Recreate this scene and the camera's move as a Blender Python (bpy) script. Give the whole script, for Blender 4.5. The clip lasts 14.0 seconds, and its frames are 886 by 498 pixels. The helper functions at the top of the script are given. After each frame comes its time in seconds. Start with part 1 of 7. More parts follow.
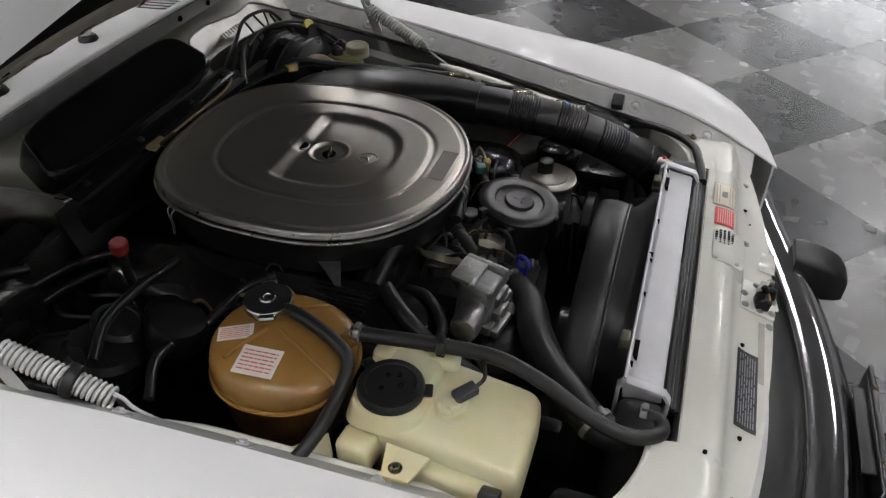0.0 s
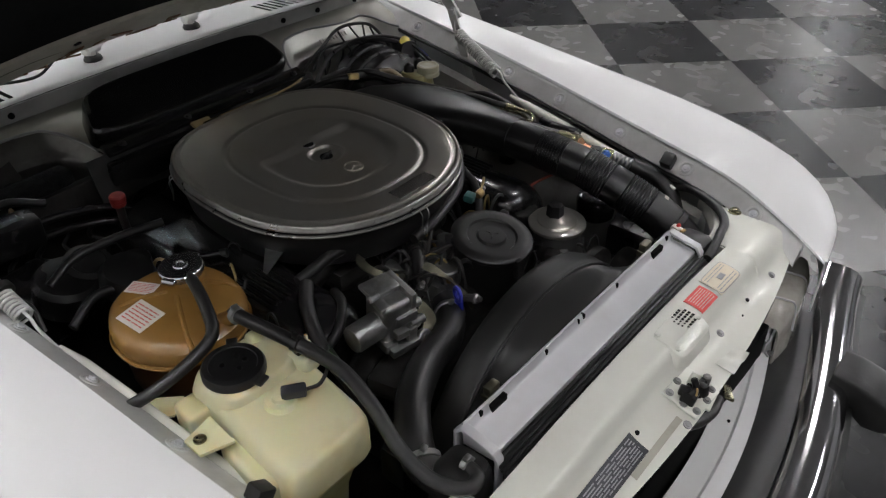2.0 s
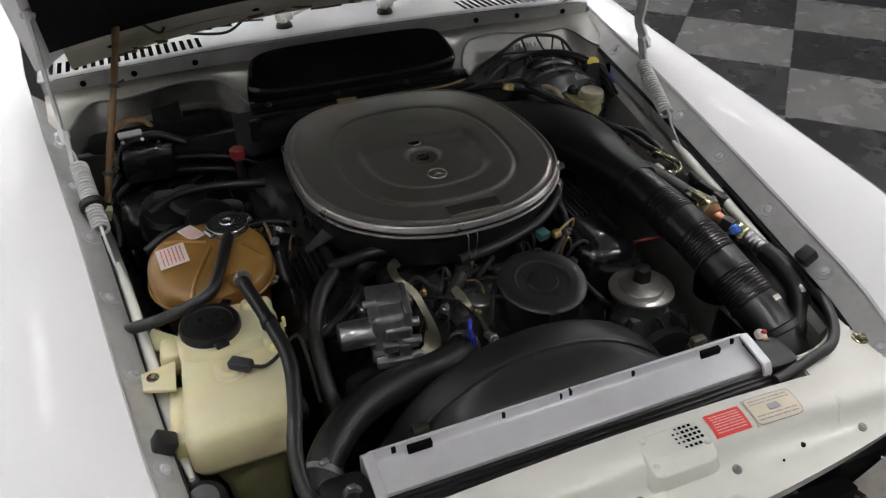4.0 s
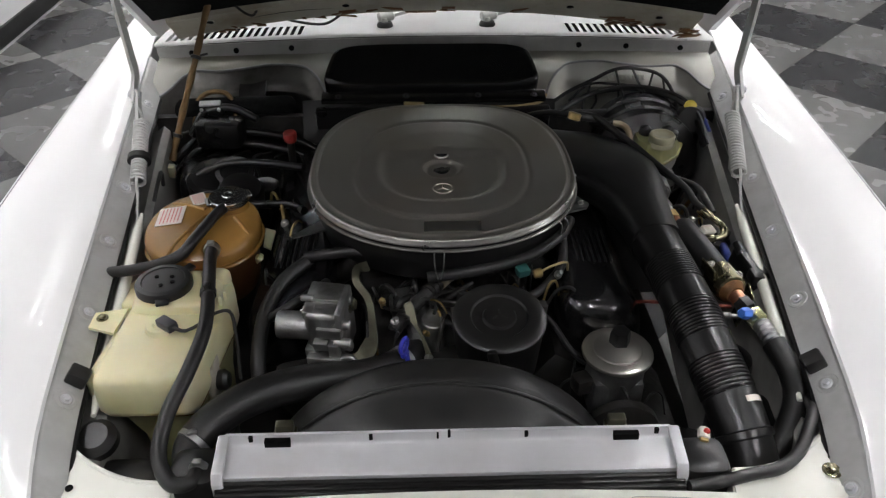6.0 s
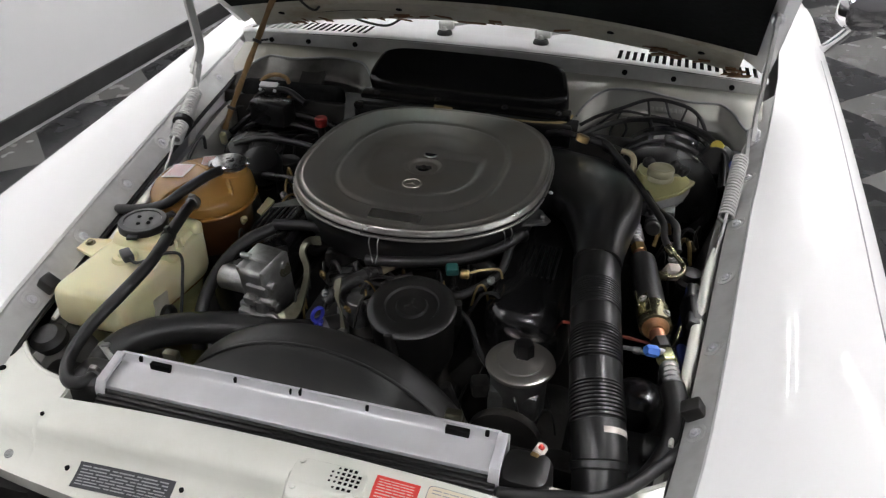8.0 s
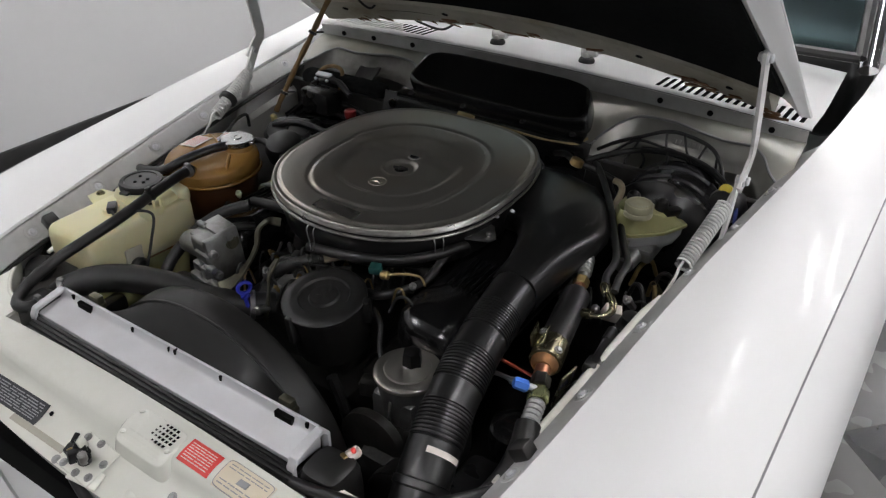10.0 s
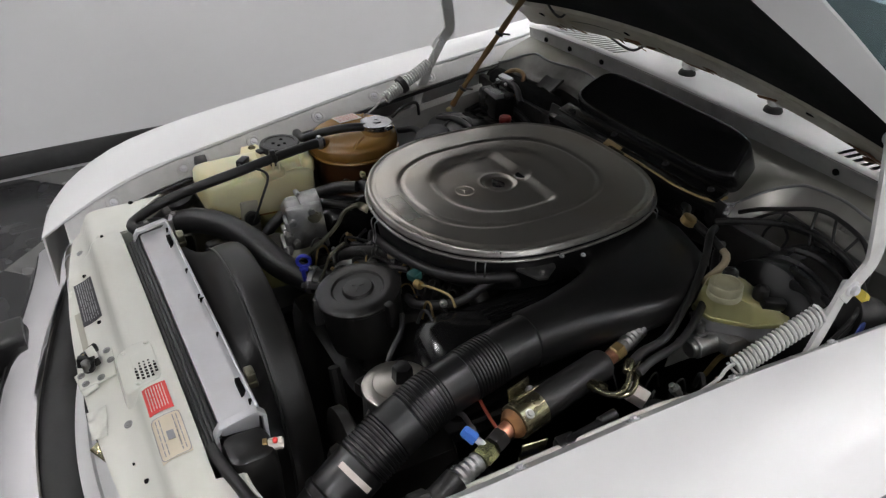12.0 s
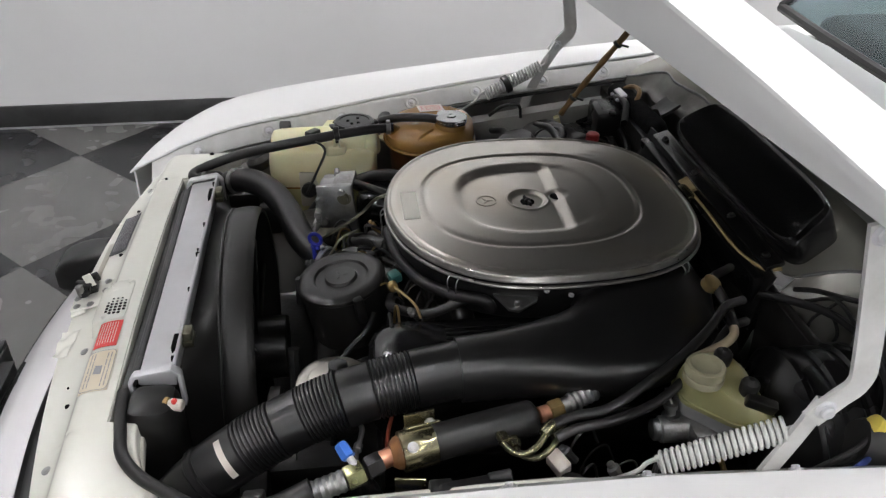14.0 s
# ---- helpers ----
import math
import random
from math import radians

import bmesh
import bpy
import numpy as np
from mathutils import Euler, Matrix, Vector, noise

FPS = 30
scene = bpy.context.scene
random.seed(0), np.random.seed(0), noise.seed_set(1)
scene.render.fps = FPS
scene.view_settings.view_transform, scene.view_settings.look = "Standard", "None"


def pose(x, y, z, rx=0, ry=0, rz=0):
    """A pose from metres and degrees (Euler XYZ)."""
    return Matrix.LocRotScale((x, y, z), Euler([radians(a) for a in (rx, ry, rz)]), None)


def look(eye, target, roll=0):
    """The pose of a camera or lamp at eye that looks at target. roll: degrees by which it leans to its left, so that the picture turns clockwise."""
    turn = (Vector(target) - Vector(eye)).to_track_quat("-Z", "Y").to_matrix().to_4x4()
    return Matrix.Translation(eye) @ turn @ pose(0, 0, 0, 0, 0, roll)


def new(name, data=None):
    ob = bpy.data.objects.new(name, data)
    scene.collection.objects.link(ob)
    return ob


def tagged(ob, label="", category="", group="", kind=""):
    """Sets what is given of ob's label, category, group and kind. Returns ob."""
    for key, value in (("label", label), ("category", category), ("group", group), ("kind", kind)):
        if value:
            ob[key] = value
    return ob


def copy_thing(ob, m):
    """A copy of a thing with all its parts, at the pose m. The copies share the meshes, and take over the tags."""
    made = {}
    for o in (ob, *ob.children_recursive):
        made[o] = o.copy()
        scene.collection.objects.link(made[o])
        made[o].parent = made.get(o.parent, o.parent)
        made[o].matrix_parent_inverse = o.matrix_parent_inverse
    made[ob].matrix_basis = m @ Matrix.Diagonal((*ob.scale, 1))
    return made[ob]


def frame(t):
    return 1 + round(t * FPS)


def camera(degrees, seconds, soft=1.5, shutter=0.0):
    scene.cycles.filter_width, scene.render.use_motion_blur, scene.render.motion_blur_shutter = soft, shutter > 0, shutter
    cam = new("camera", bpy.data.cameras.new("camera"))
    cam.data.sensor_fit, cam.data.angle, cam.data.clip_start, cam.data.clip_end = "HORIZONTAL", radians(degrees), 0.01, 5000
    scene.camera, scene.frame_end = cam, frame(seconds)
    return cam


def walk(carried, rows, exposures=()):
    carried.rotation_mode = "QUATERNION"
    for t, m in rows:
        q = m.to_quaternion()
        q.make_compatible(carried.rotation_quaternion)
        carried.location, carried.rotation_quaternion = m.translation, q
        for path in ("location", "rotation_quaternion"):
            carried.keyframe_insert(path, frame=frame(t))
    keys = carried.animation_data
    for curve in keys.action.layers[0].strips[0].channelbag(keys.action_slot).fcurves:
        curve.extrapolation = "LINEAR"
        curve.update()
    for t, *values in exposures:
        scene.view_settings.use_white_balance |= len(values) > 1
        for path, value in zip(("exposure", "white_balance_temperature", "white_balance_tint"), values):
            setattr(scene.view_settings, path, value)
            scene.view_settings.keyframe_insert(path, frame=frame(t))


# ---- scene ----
cam = camera(58.85, 14.0, soft=1.3)
PATH = [
    (0, (-1.0828, 0.0247, 1.5265), (0.1202, 0.4045, 0.5423), 0.94),
    (0.5, (-1.0464, -0.0990, 1.5256), (0.1271, 0.3961, 0.5572), 0.51),
    (1, (-0.9986, -0.2109, 1.5237), (0.1421, 0.3853, 0.5733), 0.25),
    (1.5, (-0.9327, -0.3301, 1.5251), (0.1351, 0.4011, 0.5843), -0.01),
    (2, (-0.8539, -0.4314, 1.5255), (0.1350, 0.4078, 0.5886), -0.33),
    (2.5, (-0.7628, -0.5137, 1.5227), (0.1407, 0.4243, 0.5932), -0.36),
    (3, (-0.6427, -0.5861, 1.5213), (0.1335, 0.4594, 0.5915), -0.62),
    (3.5, (-0.5392, -0.6223, 1.5230), (0.1096, 0.5051, 0.5913), -0.57),
    (4, (-0.4558, -0.6447, 1.5214), (0.0322, 0.5621, 0.5911), -0.48),
    (4.2, (-0.4193, -0.6568, 1.5229), (-0.0100, 0.5799, 0.5939), -0.50),
    (6.3, (0.0356, -0.7150, 1.5122), (0.0298, 0.6025, 0.6043), -0.01),
    (6.5, (0.0800, -0.7200, 1.5116), (0.0429, 0.5980, 0.6052), 0.03),
    (7, (0.1923, -0.7325, 1.5085), (0.0573, 0.5826, 0.6073), -0.01),
    (7.5, (0.2997, -0.7416, 1.5089), (0.0510, 0.5637, 0.6178), 0.28),
    (8, (0.4150, -0.7385, 1.5115), (0.0506, 0.5515, 0.6380), 0.44),
    (8.2, (0.4623, -0.7323, 1.5127), (0.0642, 0.5497, 0.6420), 0.45),
    (10.3, (0.9215, -0.4884, 1.5210), (0.0914, 0.5689, 0.6533), -0.05),
    (10.5, (0.9551, -0.4527, 1.5225), (0.0750, 0.5623, 0.6535), -0.01),
    (11, (1.0322, -0.3581, 1.5208), (0.0342, 0.5433, 0.6540), -0.16),
    (11.5, (1.0872, -0.2589, 1.5126), (-0.0027, 0.5313, 0.6480), -0.16),
    (12, (1.1227, -0.1513, 1.5049), (-0.0612, 0.4949, 0.6442), -0.05),
    (12.5, (1.1365, -0.0555, 1.4970), (-0.1189, 0.4412, 0.6383), 0.01),
    (13, (1.1492, 0.0325, 1.4915), (-0.1610, 0.3661, 0.6359), 0.48),
    (13.5, (1.1674, 0.1470, 1.4829), (-0.1573, 0.3749, 0.6150), 0.88),
    (14, (1.1798, 0.2648, 1.4810), (-0.1497, 0.4546, 0.6114), 1.05),
]
walk(cam, [(t, look(eye, target, roll)) for t, eye, target, roll in PATH],
     exposures=[(0.0, 0.02), (3.0, 0.11), (4.2, 0.22), (6.5, 0.44), (8.0, 0.46), (10.5, 0.16), (12.0, 0.18), (13.0, 0.30), (14.0, 0.40)])

# ---- light ----
world = bpy.data.worlds.new("room_air")
world.use_nodes = True
world.node_tree.nodes["Background"].inputs[0].default_value = (0.75, 0.8, 0.9, 1)
world.node_tree.nodes["Background"].inputs[1].default_value = 0.14
scene.world = world
TUBE_POWER = 82.0      # emission of the ceiling tubes
DOOR_POWER = 5.0      # daylight in the glazed door


# ---- materials ----
def mat(name, color, rough=0.5, metal=0.0, vary=0.12, scale=30.0, bump=0.0, bump_scale=200.0, coat=0.0, rough_vary=0.1,
        dirt=None, dirt_amount=0.0, dirt_scale=6.0, per_object=0.0, sub=0.0, spec=0.5, flecks=None, coat_rough=0.05, detail=6):
    """Principled surface with fine grain, large stains, uneven gloss and relief."""
    m = bpy.data.materials.new(name)
    m.use_nodes = True
    nt = m.node_tree
    b = nt.nodes["Principled BSDF"]
    tc = nt.nodes.new("ShaderNodeTexCoord")
    n1 = nt.nodes.new("ShaderNodeTexNoise")
    n1.inputs["Scale"].default_value = scale
    n1.inputs["Detail"].default_value = detail
    n2 = nt.nodes.new("ShaderNodeTexNoise")
    n2.inputs["Scale"].default_value = dirt_scale
    n2.inputs["Detail"].default_value = min(detail, 5)
    n2.inputs["Roughness"].default_value = 0.65
    for n in (n1, n2):
        nt.links.new(tc.outputs["Object"], n.inputs["Vector"])
    ramp = nt.nodes.new("ShaderNodeValToRGB")
    c = np.array(color)
    ramp.color_ramp.elements[0].position, ramp.color_ramp.elements[1].position = 0.3, 0.7
    ramp.color_ramp.elements[0].color = (*np.clip(c * (1 - vary), 0, 1), 1)
    ramp.color_ramp.elements[1].color = (*np.clip(c * (1 + vary), 0, 1), 1)
    nt.links.new(n1.outputs[0], ramp.inputs[0])
    out = ramp.outputs[0]
    if dirt is not None:
        mask = nt.nodes.new("ShaderNodeMapRange")
        mask.inputs[1].default_value, mask.inputs[2].default_value = 0.48, 0.72
        mask.inputs[3].default_value, mask.inputs[4].default_value = 0.0, dirt_amount
        nt.links.new(n2.outputs[0], mask.inputs[0])
        mix = nt.nodes.new("ShaderNodeMix")
        mix.data_type = "RGBA"
        nt.links.new(mask.outputs[0], mix.inputs[0])
        nt.links.new(out, mix.inputs[6])
        mix.inputs[7].default_value = (*dirt, 1)
        out = mix.outputs[2]
    if flecks is not None:
        n4 = nt.nodes.new("ShaderNodeTexNoise")
        n4.inputs["Scale"].default_value = 70
        n4.inputs["Detail"].default_value = 2
        nt.links.new(tc.outputs["Object"], n4.inputs["Vector"])
        fm = nt.nodes.new("ShaderNodeMapRange")
        fm.inputs[1].default_value, fm.inputs[2].default_value = 0.70, 0.74
        fm.inputs[4].default_value = 0.6
        nt.links.new(n4.outputs[0], fm.inputs[0])
        mix = nt.nodes.new("ShaderNodeMix")
        mix.data_type = "RGBA"
        nt.links.new(fm.outputs[0], mix.inputs[0])
        nt.links.new(out, mix.inputs[6])
        mix.inputs[7].default_value = (*flecks, 1)
        out = mix.outputs[2]
    if per_object:
        info = nt.nodes.new("ShaderNodeObjectInfo")
        rng = nt.nodes.new("ShaderNodeMapRange")
        rng.inputs[3].default_value, rng.inputs[4].default_value = 1 - per_object, 1 + per_object
        nt.links.new(info.outputs["Random"], rng.inputs[0])
        mul = nt.nodes.new("ShaderNodeMix")
        mul.data_type, mul.blend_type = "RGBA", "MULTIPLY"
        mul.inputs[0].default_value = 1
        nt.links.new(out, mul.inputs[6])
        nt.links.new(rng.outputs[0], mul.inputs[7])
        out = mul.outputs[2]
    nt.links.new(out, b.inputs["Base Color"])
    rr = nt.nodes.new("ShaderNodeMapRange")
    rr.inputs[3].default_value, rr.inputs[4].default_value = max(rough - rough_vary, 0.02), min(rough + rough_vary, 1)
    nt.links.new(n2.outputs[0], rr.inputs[0])
    nt.links.new(rr.outputs[0], b.inputs["Roughness"])
    b.inputs["Metallic"].default_value = metal
    b.inputs["Specular IOR Level"].default_value = spec
    b.inputs["Coat Weight"].default_value = coat
    b.inputs["Coat Roughness"].default_value = coat_rough
    if sub:
        b.inputs["Subsurface Weight"].default_value = sub
        b.inputs["Subsurface Radius"].default_value = (0.03, 0.02, 0.01)
    if bump:
        n3 = nt.nodes.new("ShaderNodeTexNoise")
        n3.inputs["Scale"].default_value = bump_scale
        n3.inputs["Detail"].default_value = 3
        nt.links.new(tc.outputs["Object"], n3.inputs["Vector"])
        bp = nt.nodes.new("ShaderNodeBump")
        bp.inputs["Strength"].default_value = bump
        bp.inputs["Distance"].default_value = 0.002
        nt.links.new(n3.outputs[0], bp.inputs["Height"])
        nt.links.new(bp.outputs[0], b.inputs["Normal"])
    return m


def glow(name, color, power):
    m = bpy.data.materials.new(name)
    m.use_nodes = True
    b = m.node_tree.nodes["Principled BSDF"]
    b.inputs["Base Color"].default_value = (*color, 1)
    b.inputs["Emission Color"].default_value = (*color, 1)
    b.inputs["Emission Strength"].default_value = power
    return m


WHITE = mat("white_paint", (0.74, 0.74, 0.737), 0.75, vary=0.0, scale=8, coat=0.22, rough_vary=0.02, spec=0.05, coat_rough=0.02, detail=1)
CREAM = mat("cream_white_paint", (0.76, 0.76, 0.69), 0.24, vary=0.03, scale=12, coat=0.3, dirt=(0.45, 0.42, 0.33), dirt_amount=0.25, bump=0.05)
# darker silver, used on the left bulkhead recess only
DARKSILVER = mat("dark_silver_bulkhead_paint", (0.12, 0.117, 0.108), 0.34, metal=0.6, vary=0.15, scale=10, dirt=(0.04, 0.038, 0.033), dirt_amount=0.9, bump=0.08)
# amber darkened for the coolant inside and for the shade below the seam
AMBERLOW = mat("shaded_coolant_plastic", (0.06, 0.024, 0.008), 0.34, vary=0.12, scale=10, dirt=(0.035, 0.015, 0.006), dirt_amount=0.8, bump=0.05)
FLANGE = mat("grey_sealed_metal", (0.50, 0.50, 0.49), 0.38, metal=0.3, vary=0.05, scale=26, dirt=(0.33, 0.325, 0.31), dirt_amount=0.5, dirt_scale=14, bump=0.10, detail=3)
INNER = mat("dusty_white_inner_panel", (0.36, 0.355, 0.335), 0.45, vary=0.1, scale=14, dirt=(0.17, 0.16, 0.145), dirt_amount=0.8, bump=0.1)
FIREWALL = mat("silver_grey_firewall_paint", (0.42, 0.415, 0.39), 0.34, metal=0.8, vary=0.06, scale=10, dirt=(0.26, 0.24, 0.17), dirt_amount=0.6, bump=0.04, detail=3)
STEEL = mat("brushed_stainless", (0.55, 0.525, 0.48), 0.30, metal=0.90, vary=0.0, scale=20, dirt=(0.52, 0.45, 0.36), dirt_amount=0.5, dirt_scale=7, rough_vary=0.02, detail=1)
LIDRIM = mat("worn_steel_rim", (0.40, 0.39, 0.37), 0.30, metal=0.85, vary=0.12, scale=40, dirt=(0.2, 0.17, 0.13), dirt_amount=0.5, dirt_scale=25)
ALU = mat("cast_aluminium", (0.33, 0.33, 0.325), 0.36, metal=0.9, vary=0.2, scale=40, dirt=(0.12, 0.11, 0.09), dirt_amount=0.7, dirt_scale=14, bump=0.3, bump_scale=300)
SHEET = mat("dull_silver_sheet", (0.62, 0.62, 0.64), 0.38, metal=0.35, vary=0.05, scale=18, dirt=(0.5, 0.47, 0.45), dirt_amount=0.35, bump=0.05)
BRAKECAP = mat("dulled_cream_cap_plastic", (0.30, 0.285, 0.19), 0.42, vary=0.1, scale=30, dirt=(0.17, 0.16, 0.11), dirt_amount=0.6, dirt_scale=20)
ZINC = mat("yellow_zinc_plate", (0.24, 0.22, 0.14), 0.26, metal=0.95, vary=0.25, scale=30, dirt=(0.12, 0.11, 0.07), dirt_amount=0.6, dirt_scale=20, bump=0.1)
BRASS = mat("aged_brass", (0.50, 0.36, 0.16), 0.35, metal=0.9, vary=0.2, scale=40, dirt=(0.12, 0.09, 0.05), dirt_amount=0.6, dirt_scale=30)
COPPER = mat("bare_copper", (0.65, 0.32, 0.2), 0.35, metal=0.9, vary=0.2, scale=40, dirt=(0.25, 0.12, 0.08), dirt_amount=0.5, dirt_scale=30)
CHROME = mat("chrome", (0.66, 0.65, 0.66), 0.09, metal=1.0, vary=0.02, scale=10, rough_vary=0.03)
PLASTIC = mat("black_satin_plastic", (0.0080, 0.0079, 0.0081), 0.32, vary=0.15, scale=25, rough_vary=0.04, dirt=(0.013, 0.0125, 0.012), dirt_amount=0.5, bump=0.02, bump_scale=60, spec=0.55, detail=3)
MATT = mat("black_dusty_plastic", (0.0100, 0.0098, 0.0096), 0.34, vary=0.2, scale=25, dirt=(0.016, 0.0148, 0.0135), dirt_amount=0.6, bump=0.08, spec=0.45, detail=3)
GLOSS = mat("glossy_black_paint", (0.008, 0.008, 0.0083), 0.22, vary=0.2, scale=15, dirt=(0.015, 0.014, 0.0125), dirt_amount=0.4, coat=0.2, detail=3)
RUBBER = mat("black_rubber", (0.0125, 0.0123, 0.0123), 0.40, vary=0.2, scale=60, dirt=(0.018, 0.0165, 0.015), dirt_amount=0.6, dirt_scale=12, bump=0.10, spec=0.4, detail=3)
GRIME = mat("oily_dark_metal", (0.018, 0.0172, 0.0163), 0.38, metal=0.2, vary=0.4, scale=22, dirt=(0.017, 0.015, 0.0128), dirt_amount=0.6, dirt_scale=10, bump=0.4, bump_scale=90, spec=0.4)
AMBER = mat("aged_amber_plastic", (0.26, 0.14, 0.037), 0.25, vary=0.1, scale=10, dirt=(0.19, 0.085, 0.022), dirt_amount=0.8, sub=0.2, bump=0.05)
IVORY = mat("yellowed_ivory_plastic", (0.68, 0.635, 0.40), 0.36, vary=0.05, scale=8, dirt=(0.50, 0.43, 0.2), dirt_amount=0.5, dirt_scale=7, sub=0.3, bump=0.06)
PALE = mat("pale_yellow_reservoir_plastic", (0.29, 0.28, 0.135), 0.33, vary=0.12, scale=12, dirt=(0.18, 0.175, 0.07), dirt_amount=0.7, sub=0.2)
LIQUID = mat("filled_reservoir_plastic", (0.42, 0.41, 0.20), 0.38, vary=0.08, scale=8, dirt=(0.30, 0.28, 0.11), dirt_amount=0.6, dirt_scale=7, sub=0.3)
SPRINGWHITE = mat("white_coated_steel", (0.62, 0.62, 0.60), 0.4, vary=0.08, scale=40, dirt=(0.32, 0.31, 0.29), dirt_amount=0.5, dirt_scale=20)
STAINED = mat("stained_cream_underside", (0.42, 0.40, 0.33), 0.5, vary=0.1, scale=12, dirt=(0.20, 0.14, 0.07), dirt_amount=0.75, dirt_scale=7, bump=0.15)
RED = mat("faded_red_plastic", (0.22, 0.014, 0.012), 0.5, vary=0.15, scale=30, dirt=(0.08, 0.012, 0.010), dirt_amount=0.4)
REDLABEL = mat("red_label", (0.75, 0.06, 0.05), 0.4, vary=0.04, scale=30)
PAPER = mat("paper_label", (0.72, 0.66, 0.6), 0.55, vary=0.06, scale=40, dirt=(0.5, 0.4, 0.3), dirt_amount=0.4, dirt_scale=30)
TANLABEL = mat("cream_foil_label", (0.70, 0.62, 0.48), 0.45, vary=0.04, scale=40)
INK = mat("dark_ink", (0.03, 0.03, 0.035), 0.5, vary=0.1)
INKRED = mat("red_ink", (0.55, 0.1, 0.08), 0.5, vary=0.1)
INKPALE = mat("pale_ink", (0.75, 0.6, 0.55), 0.5, vary=0.1)
INKGREY = mat("grey_ink", (0.30, 0.30, 0.31), 0.5, vary=0.1)
PLATE = mat("anodised_dark_plate", (0.035, 0.036, 0.042), 0.4, metal=0.3, vary=0.1)
BLUE = mat("blue_plastic", (0.02, 0.028, 0.32), 0.4, vary=0.1, scale=30)
SKYBLUE = mat("blue_valve_cap_plastic", (0.05, 0.16, 0.55), 0.4, vary=0.1, scale=30)
TEAL = mat("teal_connector", (0.014, 0.07, 0.064), 0.4, vary=0.15, scale=30)
TAPE = mat("brown_cloth_tape", (0.17, 0.098, 0.032), 0.6, vary=0.3, scale=50, dirt=(0.07, 0.042, 0.02), dirt_amount=0.7, dirt_scale=25, bump=0.3)
SEALANT = mat("ochre_sealant", (0.40, 0.30, 0.14), 0.6, vary=0.25, scale=60, dirt=(0.15, 0.11, 0.06), dirt_amount=0.6, dirt_scale=30, bump=0.4)
PAD = mat("black_insulation_pad", (0.0065, 0.0068, 0.0068), 0.95, vary=0.4, scale=80, bump=0.5, bump_scale=250, spec=0.08)
RUST = mat("rust_stain", (0.16, 0.07, 0.02), 0.7, vary=0.4, scale=50, dirt=(0.06, 0.03, 0.012), dirt_amount=0.7, dirt_scale=25, bump=0.3)
SMOKE = mat("smoked_lamp_lens", (0.42, 0.40, 0.36), 0.14, vary=0.15, scale=20, coat=0.5, dirt=(0.20, 0.18, 0.15), dirt_amount=0.5, dirt_scale=18)
CREASE = mat("grey_line_in_paint", (0.20, 0.20, 0.205), 0.4, vary=0.1, scale=30)
SCUTTLE = mat("dusty_beige_grey_scuttle_paint", (0.30, 0.295, 0.265), 0.38, metal=0.35, vary=0.05, scale=9, dirt=(0.20, 0.19, 0.145), dirt_amount=0.7, dirt_scale=5, bump=0.03, detail=3)
GHOST = mat("darkened_steel", (0.46, 0.44, 0.40), 0.27, metal=0.92, vary=0.0, scale=50, detail=1)
SHROUD = mat("dusty_black_shroud_plastic", (0.012, 0.0117, 0.0115), 0.42, vary=0.15, scale=18, dirt=(0.024, 0.0215, 0.0195), dirt_amount=0.7, dirt_scale=5, bump=0.05, spec=0.4, detail=3)
CAPSTEEL = mat("polished_cap_steel", (0.42, 0.42, 0.42), 0.16, metal=0.95, vary=0.05, scale=40, dirt=(0.25, 0.24, 0.22), dirt_amount=0.4, dirt_scale=25)
OLIVE = mat("olive_zinc_bracket", (0.15, 0.145, 0.105), 0.34, metal=0.9, vary=0.2, scale=30, dirt=(0.05, 0.045, 0.032), dirt_amount=0.7, dirt_scale=18, bump=0.1)
HOLE = mat("dark_hole", (0.004, 0.004, 0.004), 0.9, vary=0.1, spec=0.1)
WIREBLACK = mat("black_wire", (0.012, 0.012, 0.012), 0.45, vary=0.2, scale=60)
WIREBLUE = mat("blue_wire", (0.03, 0.05, 0.22), 0.45, vary=0.2, scale=60)

WIRERED = mat("red_brown_wire", (0.25, 0.05, 0.03), 0.45, vary=0.2, scale=60)
FARPAINT = mat("dark_grey_wall_paint", (0.14, 0.14, 0.145), 0.6, vary=0.04, scale=3, dirt=(0.09, 0.09, 0.09), dirt_amount=0.3, dirt_scale=1.5)
BOOSTER = mat("satin_black_paint", (0.0065, 0.0065, 0.0068), 0.28, vary=0.2, scale=15, dirt=(0.009, 0.0085, 0.008), dirt_amount=0.5, bump=0.04, spec=0.4, detail=3)
COLLAR = mat("tan_collar", (0.36, 0.30, 0.20), 0.45, vary=0.2, scale=60, dirt=(0.12, 0.10, 0.07), dirt_amount=0.6, dirt_scale=30)
WALLPAINT = mat("grey_white_wall_paint", (0.60, 0.60, 0.60), 0.6, vary=0.015, scale=3, dirt=(0.48, 0.48, 0.48), dirt_amount=0.25, dirt_scale=1.5, bump=0.05)
SKIRT = mat("black_skirting", (0.018, 0.018, 0.018), 0.45, vary=0.2, scale=8, dirt=(0.06, 0.06, 0.06), dirt_amount=0.4)
TILE_DARK = mat("black_vinyl_tile", (0.020, 0.020, 0.021), 0.27, vary=0.18, scale=6, per_object=0.2, rough_vary=0.03, flecks=(0.075, 0.075, 0.073), spec=0.4, detail=2)
TILE_LIGHT = mat("grey_vinyl_tile", (0.097, 0.0955, 0.092), 0.27, vary=0.07, scale=7, per_object=0.1, rough_vary=0.03, detail=2)
GROUT = mat("dark_joint", (0.02, 0.02, 0.02), 0.7, vary=0.2)
CEILPAINT = mat("dark_ceiling_paint", (0.17, 0.17, 0.17), 0.8, vary=0.05, scale=2)
